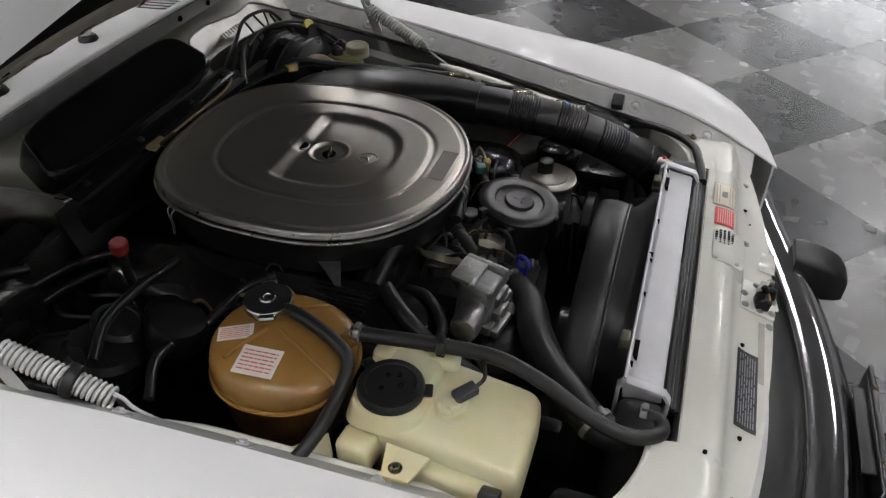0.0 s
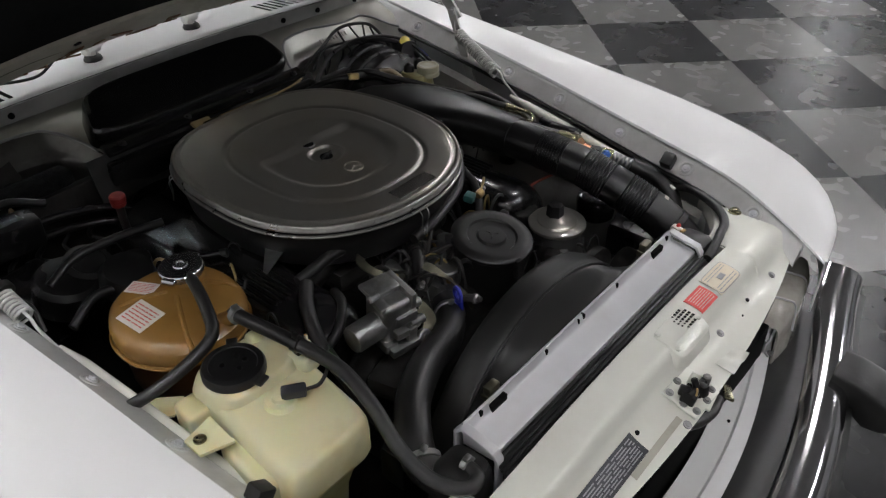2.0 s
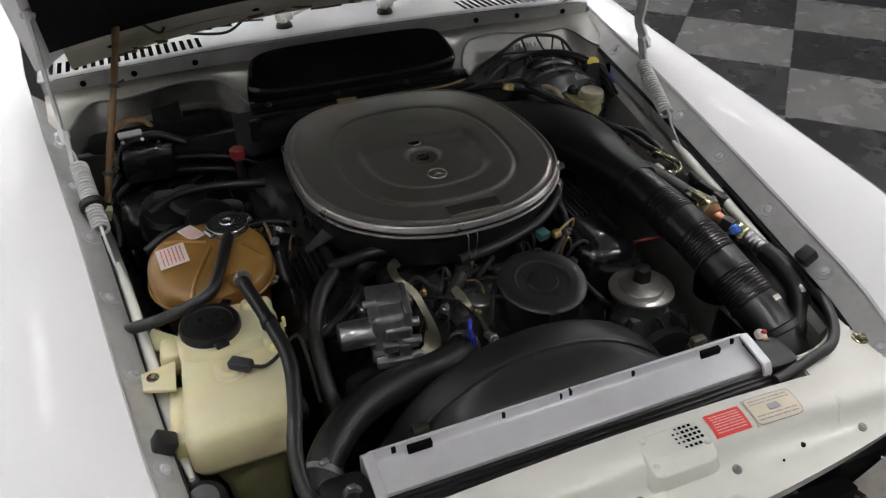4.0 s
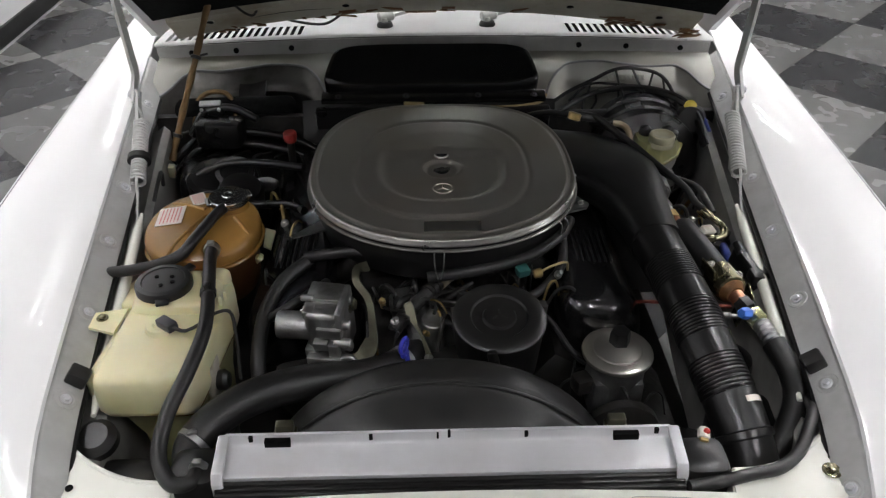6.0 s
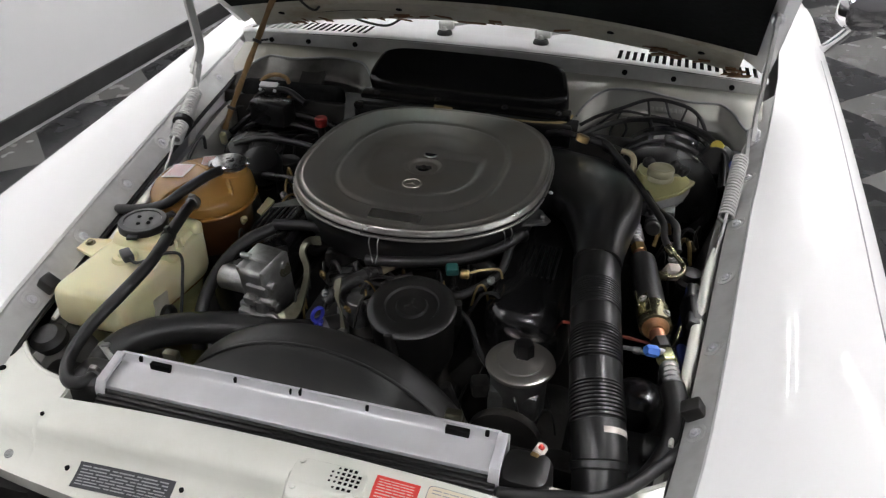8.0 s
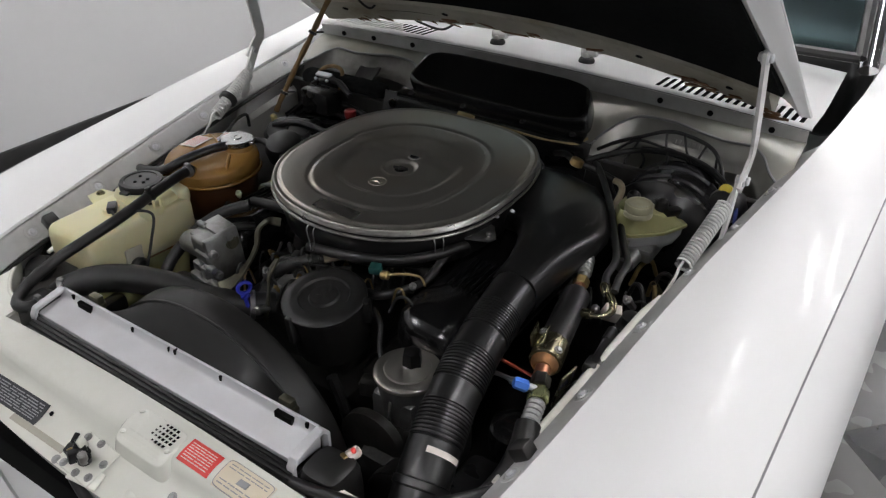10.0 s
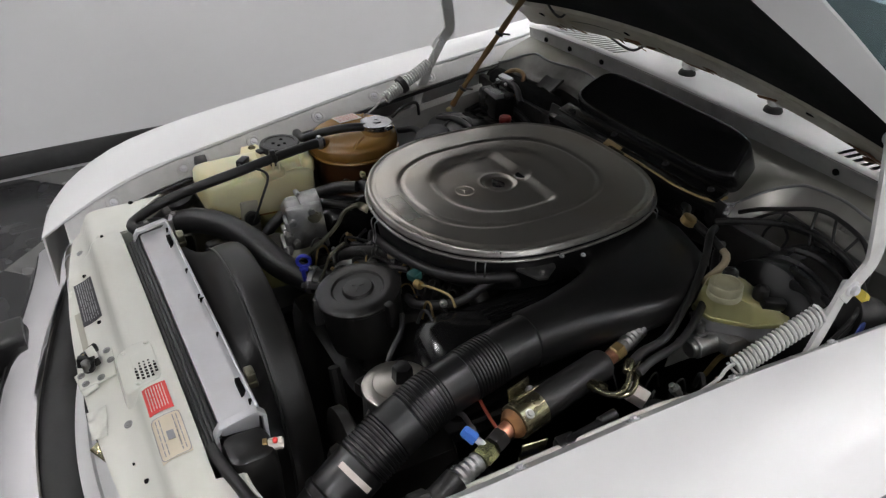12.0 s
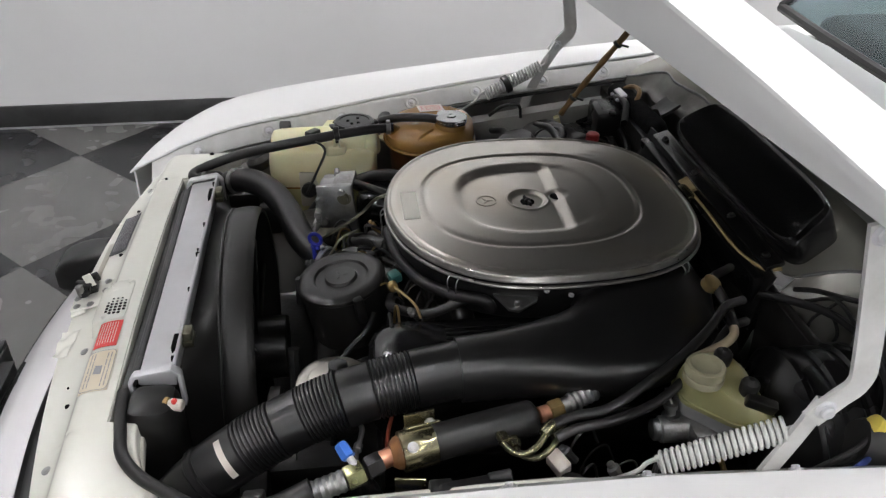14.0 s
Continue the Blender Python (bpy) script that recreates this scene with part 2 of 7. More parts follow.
TUBEGLOW = glow("lamp_tube", (1.0, 0.985, 1.0), TUBE_POWER)
DAYGLOW = glow("daylight_opening", (0.95, 0.97, 1.0), DOOR_POWER)

GLASS = bpy.data.materials.new("tinted_glass")
GLASS.use_nodes = True
_b = GLASS.node_tree.nodes["Principled BSDF"]
_b.inputs["Base Color"].default_value = (0.28, 0.40, 0.42, 1)
_b.inputs["Transmission Weight"].default_value = 1.0
_b.inputs["Roughness"].default_value = 0.02
_b.inputs["IOR"].default_value = 1.45


# ---- mesh helpers ----
def link_mesh(name, bm, material, smooth=True):
    me = bpy.data.meshes.new(name)
    bmesh.ops.recalc_face_normals(bm, faces=bm.faces[:])
    bm.to_mesh(me)
    bm.free()
    me.materials.append(material)
    if smooth:
        me.polygons.foreach_set("use_smooth", [True] * len(me.polygons))
        me.set_sharp_from_angle(angle=radians(38))
    return new(name, me)


def part(name, bm, material, parent, label=""):
    ob = link_mesh(name, bm, material)
    ob.parent = parent
    if label:
        ob["label"] = label
    return ob


def thing(name, label, category, group="", kind="", at=(0, 0, 0)):
    ob = new(name)
    ob.empty_display_size = 0.02
    return tagged(ob, label, category, group, kind)


def single(name, bm, material, label, category, group="", kind=""):
    return tagged(link_mesh(name, bm, material), label, category, group, kind)


def box(bm, c, s, rot=(0, 0, 0), bevel=0.004, seg=2):
    """A bevelled block: centre, full sizes, degrees."""
    r = bmesh.ops.create_cube(bm, size=1.0)
    vs = r["verts"]
    bmesh.ops.scale(bm, vec=s, verts=vs)
    if bevel:
        es = list({e for v in vs for e in v.link_edges})
        o = bmesh.ops.bevel(bm, geom=es, offset=min(bevel, min(s) * 0.45), segments=seg, affect="EDGES", profile=0.5)
        vs = list({v for f in o["faces"] for v in f.verts} | {v for v in vs if v.is_valid})
    bmesh.ops.transform(bm, matrix=pose(*c, *rot), verts=vs)
    return vs


def frame_of(d):
    d = Vector(d).normalized()
    up = Vector((0, 0, 1)) if abs(d.z) < 0.95 else Vector((0, 1, 0))
    a = d.cross(up).normalized()
    return a, a.cross(d).normalized()


def skin(bm, rings, closed=True, caps=True):
    """Quads between rings of equal length."""
    vs = [[bm.verts.new(p) for p in ring] for ring in rings]
    n = len(rings[0])
    for a, b in zip(vs, vs[1:]):
        for i in range(n if closed else n - 1):
            j = (i + 1) % n
            bm.faces.new((a[i], a[j], b[j], b[i]))
    if caps and closed:
        bm.faces.new(vs[0])
        bm.faces.new(vs[-1])
    return vs


def lathe(bm, profile, c, axis=(0, 0, 1), seg=32, caps=True):
    """Rings (radius, along) about an axis through c."""
    d = Vector(axis).normalized()
    a, b = frame_of(d)
    rings = []
    for r, h in profile:
        r = max(r, 0.0004)
        rings.append([Vector(c) + d * h + (a * math.cos(2 * math.pi * i / seg) + b * math.sin(2 * math.pi * i / seg)) * r for i in range(seg)])
    skin(bm, rings, True, caps)


def cyl(bm, p0, p1, r0, r1=None, seg=20, bevel=0.002):
    p0, p1 = Vector(p0), Vector(p1)
    r1 = r0 if r1 is None else r1
    L = (p1 - p0).length
    e = min(bevel, r0 * 0.4, r1 * 0.4, L * 0.3)
    lathe(bm, [(r0 - e, 0), (r0, e), (r1, L - e), (r1 - e, L)], p0, p1 - p0, seg)


def spline(points, n=8):
    """Points of a smooth curve through the given ones."""
    p = [Vector(q) for q in points]
    p = [p[0] * 2 - p[1]] + p + [p[-1] * 2 - p[-2]]
    out = []
    for i in range(1, len(p) - 2):
        for k in range(n):
            t = k / n
            a, b, c, d = p[i - 1], p[i], p[i + 1], p[i + 2]
            out.append(0.5 * (2 * b + (c - a) * t + (2 * a - 5 * b + 4 * c - d) * t * t + (3 * b - a - 3 * c + d) * t ** 3))
    out.append(p[-2])
    return out


def tube(bm, points, r, seg=12, n=8, wob=None):
    """A hose along a smooth curve; r is a number or a function of 0..1."""
    pts = spline(points, n) if n > 1 else [Vector(p) for p in points]
    d0 = (pts[1] - pts[0]).normalized()
    a, _ = frame_of(d0)
    rings = []
    for i, p in enumerate(pts):
        d = (pts[min(i + 1, len(pts) - 1)] - pts[max(i - 1, 0)]).normalized()
        a = (a - d * a.dot(d)).normalized()
        b = d.cross(a)
        rr = r(i / (len(pts) - 1)) if callable(r) else r
        rings.append([p + (a * math.cos(2 * math.pi * k / seg) + b * math.sin(2 * math.pi * k / seg)) * rr for k in range(seg)])
    skin(bm, rings)


def ribbon(bm, points, w, th, face, n=6):
    """A flat bent plate along a curve, its broad side turned to face."""
    ps = spline(points, n)
    rings = []
    for i, p in enumerate(ps):
        d = (ps[min(i + 1, len(ps) - 1)] - ps[max(i - 1, 0)]).normalized()
        a = d.cross(Vector(face)).normalized()
        f = a.cross(d)
        ww = w(i / (len(ps) - 1)) if callable(w) else w
        rings.append([p + a * ww + f * th, p - a * ww + f * th, p - a * ww - f * th, p + a * ww - f * th])
    skin(bm, rings)


def oval(cx, cy, a, b, z, e=2.5, seg=64, turn=0.0):
    """A rounded-square ring in a level plane."""
    out = []
    for i in range(seg):
        t = 2 * math.pi * i / seg
        c, s = math.cos(t), math.sin(t)
        out.append(Vector((cx + a * math.copysign(abs(c) ** (2 / e), c), cy + b * math.copysign(abs(s) ** (2 / e), s), z)))
    return out


def slab(bm, outline, z0, z1, bevel=0.0):
    """A flat plate of a given outline (x, y)."""
    lo = [bm.verts.new((x, y, z0)) for x, y in outline]
    hi = [bm.verts.new((x, y, z1)) for x, y in outline]
    n = len(outline)
    bm.faces.new(lo[::-1])
    bm.faces.new(hi)
    for i in range(n):
        bm.faces.new((lo[i], lo[(i + 1) % n], hi[(i + 1) % n], hi[i]))


def bolt(bm, c, axis, r=0.007, h=0.005):
    """Hexagon head on a washer."""
    d = Vector(axis).normalized()
    lathe(bm, [(r * 1.5, 0), (r * 1.5, 0.0015), (r * 1.4, 0.002)], c, d, 16)
    lathe(bm, [(r, 0.0018), (r, h), (r * 0.8, h + 0.001)], c, d, 6)


def sheet(bm, fn, us, vs, thick=0.0):
    """A grid of points fn(u, v); with thickness it gets a back face."""
    g = [[bm.verts.new(fn(u, v)) for v in vs] for u in us]
    fs = []
    for i in range(len(us) - 1):
        for j in range(len(vs) - 1):
            fs.append(bm.faces.new((g[i][j], g[i + 1][j], g[i + 1][j + 1], g[i][j + 1])))
    if thick:
        bmesh.ops.recalc_face_normals(bm, faces=fs)
        bmesh.ops.solidify(bm, geom=fs, thickness=thick)
    return fs


def lerp(x, table):
    """Reads a small table of (x, value) along a smooth curve that does not overshoot."""
    n = len(table)
    if x <= table[0][0]:
        return table[0][1]
    if x >= table[-1][0]:
        return table[-1][1]
    h = [table[i + 1][0] - table[i][0] for i in range(n - 1)]
    m = [(table[i + 1][1] - table[i][1]) / h[i] for i in range(n - 1)]
    i = max(k for k in range(n - 1) if table[k][0] <= x)

    def slope(k):
        if k == 0:
            return m[0]
        if k == n - 1:
            return m[-1]
        return 0.0 if m[k - 1] * m[k] <= 0 else (h[k - 1] + h[k]) / (h[k] / m[k - 1] + h[k - 1] / m[k])

    t = (x - table[i][0]) / h[i]
    a, b = table[i][1], table[i + 1][1]
    return a * (1 + 2 * t) * (1 - t) ** 2 + b * t * t * (3 - 2 * t) + h[i] * t * (1 - t) * (slope(i) * (1 - t) - slope(i + 1) * t)


def grid(a, b, n):
    return [a + (b - a) * i / (n - 1) for i in range(n)]


def bars(bm, fn, x0, x1, y0, y1, rows, fill=0.55, seed=1, cols=1):
    """Lines of unreadable print on a surface fn(x, y): small plain bars."""
    rnd = random.Random(seed)
    h = (y1 - y0) / rows
    for i in range(rows):
        ya = y0 + h * (i + 0.5 - fill / 2)
        x = x0
        while x < x1 - 0.001:
            w = min(rnd.uniform(0.05, 0.25) * (x1 - x0), x1 - x)
            q = [(x, ya), (x + w * 0.85, ya), (x + w * 0.85, ya + h * fill), (x, ya + h * fill)]
            bm.faces.new([bm.verts.new(fn(*p)) for p in q])
            x += w

# ---- the room ----
FLOOR_Z = -0.0076
FALL_X, FALL_Y = -0.0153, 0.0039      # the floor falls a little towards the room


def floor_z(x, y):
    return FLOOR_Z + FALL_X * x + FALL_Y * y


bm = bmesh.new()
box(bm, (5.5, 3.0, FLOOR_Z - 0.055), (17, 18, 0.1), bevel=0)
bmesh.ops.translate(bm, vec=(0, 0, -FLOOR_Z), verts=bm.verts[:])
floor = single("floor", bm, GROUT, "black and grey checkered vinyl tile floor, scuffed and glossy", "floor", kind="structure")
floor.matrix_basis = Matrix(((1, 0, 0, 0), (0, 1, 0, 0), (FALL_X, FALL_Y, 1, FLOOR_Z), (0, 0, 0, 1)))
bm = bmesh.new()
box(bm, (5.5, 3.0, 4.05), (17, 18, 0.1), bevel=0)
single("ceiling", bm, CEILPAINT, "dark painted showroom ceiling", "ceiling", kind="structure")
for nm, c, s in (("wall_west", (-2.525, 3, 2), (0.56, 18, 4.1)), ("wall_east", (13.8, 3, 2), (0.16, 18, 4.1)),
                 ("wall_north", (5.5, 11.6, 2), (17, 0.16, 4.1)), ("wall_south", (5.5, -5.6, 2), (17, 0.16, 4.1))):
    bm = bmesh.new()
    box(bm, c, s, bevel=0)
    single(nm, bm, WALLPAINT if nm == "wall_west" else FARPAINT, "plain light grey painted showroom wall, faintly marked" if nm == "wall_west" else "dark grey painted showroom wall", "wall", kind="structure")
bm = bmesh.new()
box(bm, (-2.237, 3, floor_z(-2.237, 3) + 0.048), (0.016, 17.6, 0.096), bevel=0.004)
for v in bm.verts:
    v.co.z += FALL_Y * (v.co.y - 3)
single("baseboard", bm, SKIRT, "black vinyl skirting along the wall", "baseboard", kind="structure")

# ceiling lamps: open fittings with bare tubes
def ceiling_lamp(x, y):
    lamp = thing("ceiling_light", "white ceiling fitting with two lit fluorescent tubes", "light", group="ceiling lights")
    b = bmesh.new()
    box(b, (0, 0, 0.05), (0.62, 1.24, 0.06), bevel=0.01)
    part("housing", b, WHITE, lamp)
    for x0 in (-0.12, 0.12):
        b = bmesh.new()
        lathe(b, [(0.019, 0.0), (0.019, 1.18)], (x0, -0.59, 0), (0, 1, 0), 8)
        part("tube", b, TUBEGLOW, lamp, "lit fluorescent tube")
    lamp.location = (x, y, 3.9)
    return lamp


first = ceiling_lamp(-1.2, 0.6)
# unseen layout; the fitting at (0.2, 2.3) is added to brighten the cowl
for x, y in ((-1.2, 2.9), (1.6, 0.6), (1.6, 2.9), (0.2, 2.3), (0.2, 6.4), (-1.2, 5.2), (3.0, 5.2), (1.6, -2.4), (-1.2, -2.0), (4.4, -2.4), (4.4, 0.6), (4.4, 3.8), (7.2, 0.6), (7.2, 3.8), (7.2, -2.4), (1.6, 7.0), (4.4, 7.0), (-1.2, 7.0), (12.9, -0.8), (12.9, 2.85), (12.6, -3.2)):
    copy_thing(first, pose(x, y, 3.9, 0, 0, 90 if x > 2 else 0))

# glazed doors with daylight, far across the room
def glazed_door(name, m, wide, high):
    door = thing(name, "wide glazed showroom door with bright daylight behind it", "door", kind="structure")
    n = 3
    b = bmesh.new()
    for k in range(n + 1):
        box(b, (wide * (k / n - 0.5), 0, high / 2), (0.08, 0.07, high), bevel=0.01)
    for z in (0.05, high - 0.05):
        box(b, (0, 0, z), (wide, 0.07, 0.09), bevel=0.01)
    part("door_frame", b, PLASTIC, door)
    for k in range(n):
        b = bmesh.new()
        box(b, (wide * ((k + 0.5) / n - 0.5), 0.012, high / 2), (wide / n - 0.09, 0.01, high - 0.2), bevel=0)
        part("pane", b, DAYGLOW, door, "bright daylit pane")
    door.matrix_basis = m


glazed_door("door_1", pose(13.67, -2.75, floor_z(13.67, -2.75), 0, 0, -90), 2.6, 3.7)

# ---- the car body ----
car = thing("car", "white roadster with raised hood and open engine bay", "car")
XI = [(-0.218, 0.49), (-0.20, 0.497), (-0.10, 0.522), (0.0, 0.545), (0.2, 0.573), (0.4, 0.594), (0.6, 0.616), (0.8, 0.643), (1.0, 0.668), (1.3, 0.70), (2.0, 0.72)]
ZI = [(-0.218, 0.648), (-0.20, 0.655), (-0.10, 0.694), (0.0, 0.720), (0.2, 0.745), (0.4, 0.771), (0.6, 0.793), (0.8, 0.808), (1.0, 0.82), (1.3, 0.845), (2.0, 0.85)]
XO = [(-0.218, 0.52), (-0.20, 0.63), (-0.17, 0.704), (-0.12, 0.768), (-0.05, 0.798), (0.05, 0.811), (0.2, 0.817), (0.45, 0.820), (0.8, 0.825), (1.3, 0.829), (2.0, 0.833)]
ZO = [(-0.218, 0.632), (-0.20, 0.630), (-0.17, 0.634), (-0.12, 0.647), (-0.05, 0.668), (0.05, 0.694), (0.2, 0.719), (0.45, 0.740), (0.8, 0.762), (1.3, 0.785), (2.0, 0.795)]


def fender_top(y, u, side=1):
    """Height of the fender's top between its inner edge and the shoulder."""
    zi, zo = lerp(y, ZI), lerp(y, ZO)
    return zi + (zo - zi) * (0.35 * u + 0.65 * u ** 3) + (0.013 if side > 0 else 0.024) * math.sin(min(u, 1) * math.pi) * min(max((y + 0.22) / 0.2, 0), 1)


# the flank below the shoulder: how far it stands out, and how far down
FLANK = [(0.003, 0.004), (0.010, 0.016), (0.020, 0.036), (0.034, 0.072), (0.050, 0.13), (0.062, 0.21), (0.070, 0.32), (0.072, 0.45), (0.068, 0.62), (0.055, 0.82), (0.045, 1.0)]


def fender_mesh(side):
    b = bmesh.new()
    ys = [-0.218, -0.214, -0.208, -0.20, -0.19, -0.178, -0.16, -0.14, -0.11, -0.07, -0.03, 0.02, 0.08, 0.15, 0.25, 0.35, 0.45, 0.6, 0.75, 0.9, 1.05, 1.2, 1.4, 1.7, 2.0]
    rings = []
    for y in ys:
        xi, zi, xo = lerp(y, XI), lerp(y, ZI), lerp(y, XO)
        ring = [(xi, zi - 0.004)]
        for u in (0.012, 0.05, 0.12, 0.2, 0.3, 0.4, 0.5, 0.6, 0.7, 0.8, 0.88, 0.94, 0.97):
            ring.append((xi + (xo - xi) * u, fender_top(y, u, side)))
        zt = fender_top(y, 0.97)
        low = 0.30 if y > 0.0 else max(zt - 0.12, 0.48)
        bulge = min(max((y + 0.19) / 0.34, 0.0), 1.0)
        bulge = bulge * bulge * (3 - 2 * bulge)
        for dx, q in FLANK:
            ring.append((xo - (xo - xi) * 0.004 + dx * bulge, zt - 0.002 + (low - zt) * q))
        rings.append([(side * x, y, z) for x, z in ring])
    skin(b, rings, closed=False, caps=False)
    fs = b.faces[:]
    bmesh.ops.recalc_face_normals(b, faces=fs)
    if sum(f.normal.z for f in fs) < 0:
        bmesh.ops.reverse_faces(b, faces=fs)
    bmesh.ops.solidify(b, geom=fs, thickness=0.004)
    return b


for side in (1, -1):
    fender = part("fender", fender_mesh(side), WHITE, car, "glossy white front fender")
    # grey tube paints in the dark, reflection-like line of the shoulder crease
    b = bmesh.new()
    pts = []
    for y in grid(0.0, 1.5, 24):
        xi, zi, xo = lerp(y, XI), lerp(y, ZI), lerp(y, XO)
        pts.append((side * (xo - (xo - xi) * 0.002), y, fender_top(y, 0.97) - 0.0028))
    tube(b, pts, 0.0018, 6, 2)
    part("crease", b, CREASE, fender, "fine dark line painted along the shoulder crease")
    # sloping sealed flange with its bolts
    b = bmesh.new()
    ys = grid(-0.17, 1.12, 30)
    rings = []
    for y in ys:
        xi, zi = lerp(y, XI), lerp(y, ZI)
        rings.append([(side * x, y, z) for x, z in ((xi + 0.004, zi - 0.007), (xi - 0.001, zi - 0.008), (xi - 0.004, zi - 0.011), (xi - 0.031, zi - 0.035), (xi - 0.034, zi - 0.039), (xi - 0.030, zi - 0.043), (xi + 0.006, zi - 0.03))])
    skin(b, rings)
    fl = part("flange", b, FLANGE, fender, "grey sealed inner fender flange")
    for y in (-0.065, 0.096, 0.266, 0.434, 0.592, 0.76, 0.92):
        xi, zi = lerp(y, XI), lerp(y, ZI)
        b = bmesh.new()
        nrm = Vector((-side * 0.66, 0, 0.75)).normalized()
        c = Vector((side * (xi - 0.0175), y, zi - 0.0235))
        lathe(b, [(0.017, 0.0), (0.016, 0.0014), (0.012, 0.0018), (0.0105, 0.0006)], c, nrm, 24)
        part("bolt_seat", b, FLANGE, fender, "round pressed bolt seat")
        b = bmesh.new()
        bolt(b, c + nrm * 0.0008, nrm, 0.0055, 0.005)
        part("bolt", b, SHEET, fender)
    # black tube puts in the shade of the gap under the flange
    b = bmesh.new()
    tube(b, [(side * (lerp(y, XI) - 0.033), y, lerp(y, ZI) - 0.047) for y in grid(-0.02, 1.06, 20)], 0.0045, 8, 2)
    part("gap_strip", b, RUBBER, fender, "black strip drawn in the dark gap below the flange")
    # inner wing with a rounded white rail along its top
    b = bmesh.new()
    ys = grid(0.03, 1.05, 20)
    rings = []
    for y in ys:
        xi, zi = lerp(y, XI) - 0.044, lerp(y, ZI) - 0.076
        rings.append([(side * x, y, z) for x, z in ((xi + 0.03, zi - 0.02), (xi, zi), (xi - 0.012, zi - 0.012), (xi - 0.012, zi - 0.12), (xi - 0.03, zi - 0.20), (xi - 0.05, zi - 0.30), (xi - 0.05, 0.30), (xi + 0.06, 0.30))])
    skin(b, rings)
    part("inner_wing", b, INNER, car, "dusty off-white inner wing")
    b = bmesh.new()
    pts = [(side * (lerp(y, XI) - 0.046), y, lerp(y, ZI) - 0.062) for y in grid(0.10, 0.56, 14)]
    tube(b, pts, lambda t: 0.010 * min(1, 0.4 + 5 * t, 0.4 + 5 * (1 - t)), 10, 2)
    part("rail", b, CREAM, car, "white rounded sealing rail")
    b = bmesh.new()
    y = 0.135
    box(b, (side * (lerp(y, XI) - 0.028), y, lerp(y, ZI) - 0.020), (0.030, 0.026, 0.024), (0, -side * 35, 0), 0.004)
    part("rubber_buffer", b, RUBBER, car, "black rubber hood buffer")

# front cross panel
def panel_z(x, y):
    z = lerp(y, [(-0.24, 0.632), (-0.205, 0.650), (-0.152, 0.670), (-0.142, 0.678), (-0.128, 0.702), (-0.10, 0.709), (-0.07, 0.710), (-0.05, 0.700), (0.2, 0.69)])
    return z - 0.13 * x * x


def panel_front(x):
    return -0.208 + 0.2 * x * x


def panel_rear(x):
    a = abs(x)
    return -0.076 if a < 0.357 else -0.076 + 0.038 * min((a - 0.357) / 0.006, 1) + 3.0 * max(a - 0.363, 0) ** 2


bm = bmesh.new()
sheet(bm, lambda x, v: Vector((x, panel_rear(x) + (panel_front(x) - panel_rear(x)) * v, panel_z(x, min(panel_rear(x) * (1 - v) + panel_front(x) * v, -0.076)))),
      sorted(grid(-0.535, 0.535, 61) + [-0.3635, -0.3565, 0.3565, 0.3635]), grid(0, 1, 24), 0.003)
front_panel = part("front_panel", bm, CREAM, car, "cream white radiator cross panel with stickers")
bm = bmesh.new()
sheet(bm, lambda x, v: Vector((x, panel_front(x) + 0.004 + 0.012 * v, panel_z(x, panel_front(x)) - 0.002 - 0.05 * v)), grid(-0.53, 0.53, 41), grid(0, 1, 4), 0.003)
part("front_edge", bm, CREAM, front_panel)
bm = bmesh.new()
sheet(bm, lambda x, v: Vector((x, panel_rear(x) - 0.001 + 0.002 * v, panel_z(x, -0.078) - 0.003 - (0.06 if abs(x) < 0.36 else 0.03) * v)), sorted(grid(-0.535, 0.535, 41) + [-0.3635, -0.3565, 0.3565, 0.3635]), grid(0, 1, 4), 0.003)
part("rear_edge", bm, CREAM, front_panel)
# corner bolts
bm = bmesh.new()
bolt(bm, (0.502, -0.033, panel_z(0.502, -0.076) + 0.001), (0, 0, 1), 0.0085, 0.007)
part("bolt", bm, ZINC, front_panel, "tarnished gold-coloured bolt")
for x, y in ((0.513, -0.009), (-0.500, -0.033)):
    bm = bmesh.new()
    cyl(bm, (x, y, panel_z(x, -0.076) - 0.002), (x, y, panel_z(x, -0.076) + 0.0035), 0.005, seg=14, bevel=0.001)
    part("hole", bm, HOLE, front_panel, "small dark hole")
# down-turned inner lip of the corner webs
for side in (1, -1):
    bm = bmesh.new()
    tube(bm, [(side * a, panel_rear(a) - 0.001, panel_z(a, -0.078) - 0.002) for a in grid(0.366, 0.532, 18)], 0.0042, 8, 1)
    part("corner_lip", bm, CREAM, front_panel, "rolled inner lip of the corner web")


def flat_on_panel(lift):
    return lambda x, y: (x, y, panel_z(x, y) + lift)


def sticker(x0, x1, y0, y1, material, name, label, n=6):
    b = bmesh.new()
    sheet(b, lambda x, y: Vector((x, y, panel_z(x, y) + 0.0022)), grid(x0, x1, n), grid(y0, y1, n), 0.0006)
    return part(name, b, material, front_panel, label)


s = sticker(0.147, 0.206, -0.128, -0.093, REDLABEL, "red_sticker", "red warning sticker with fine print")
bm = bmesh.new()
bars(bm, flat_on_panel(0.0034), 0.152, 0.201, -0.125, -0.097, 7, 0.35, 3)
part("print", bm, INKPALE, s)
s = sticker(0.216, 0.298, -0.130, -0.088, TANLABEL, "cream_sticker", "cream sticker with fine print and rounded corners")
bm = bmesh.new()
bars(bm, flat_on_panel(0.0034), 0.222, 0.292, -0.126, -0.116, 2, 0.3, 5)
bars(bm, flat_on_panel(0.0034), 0.222, 0.292, -0.102, -0.092, 2, 0.3, 6)
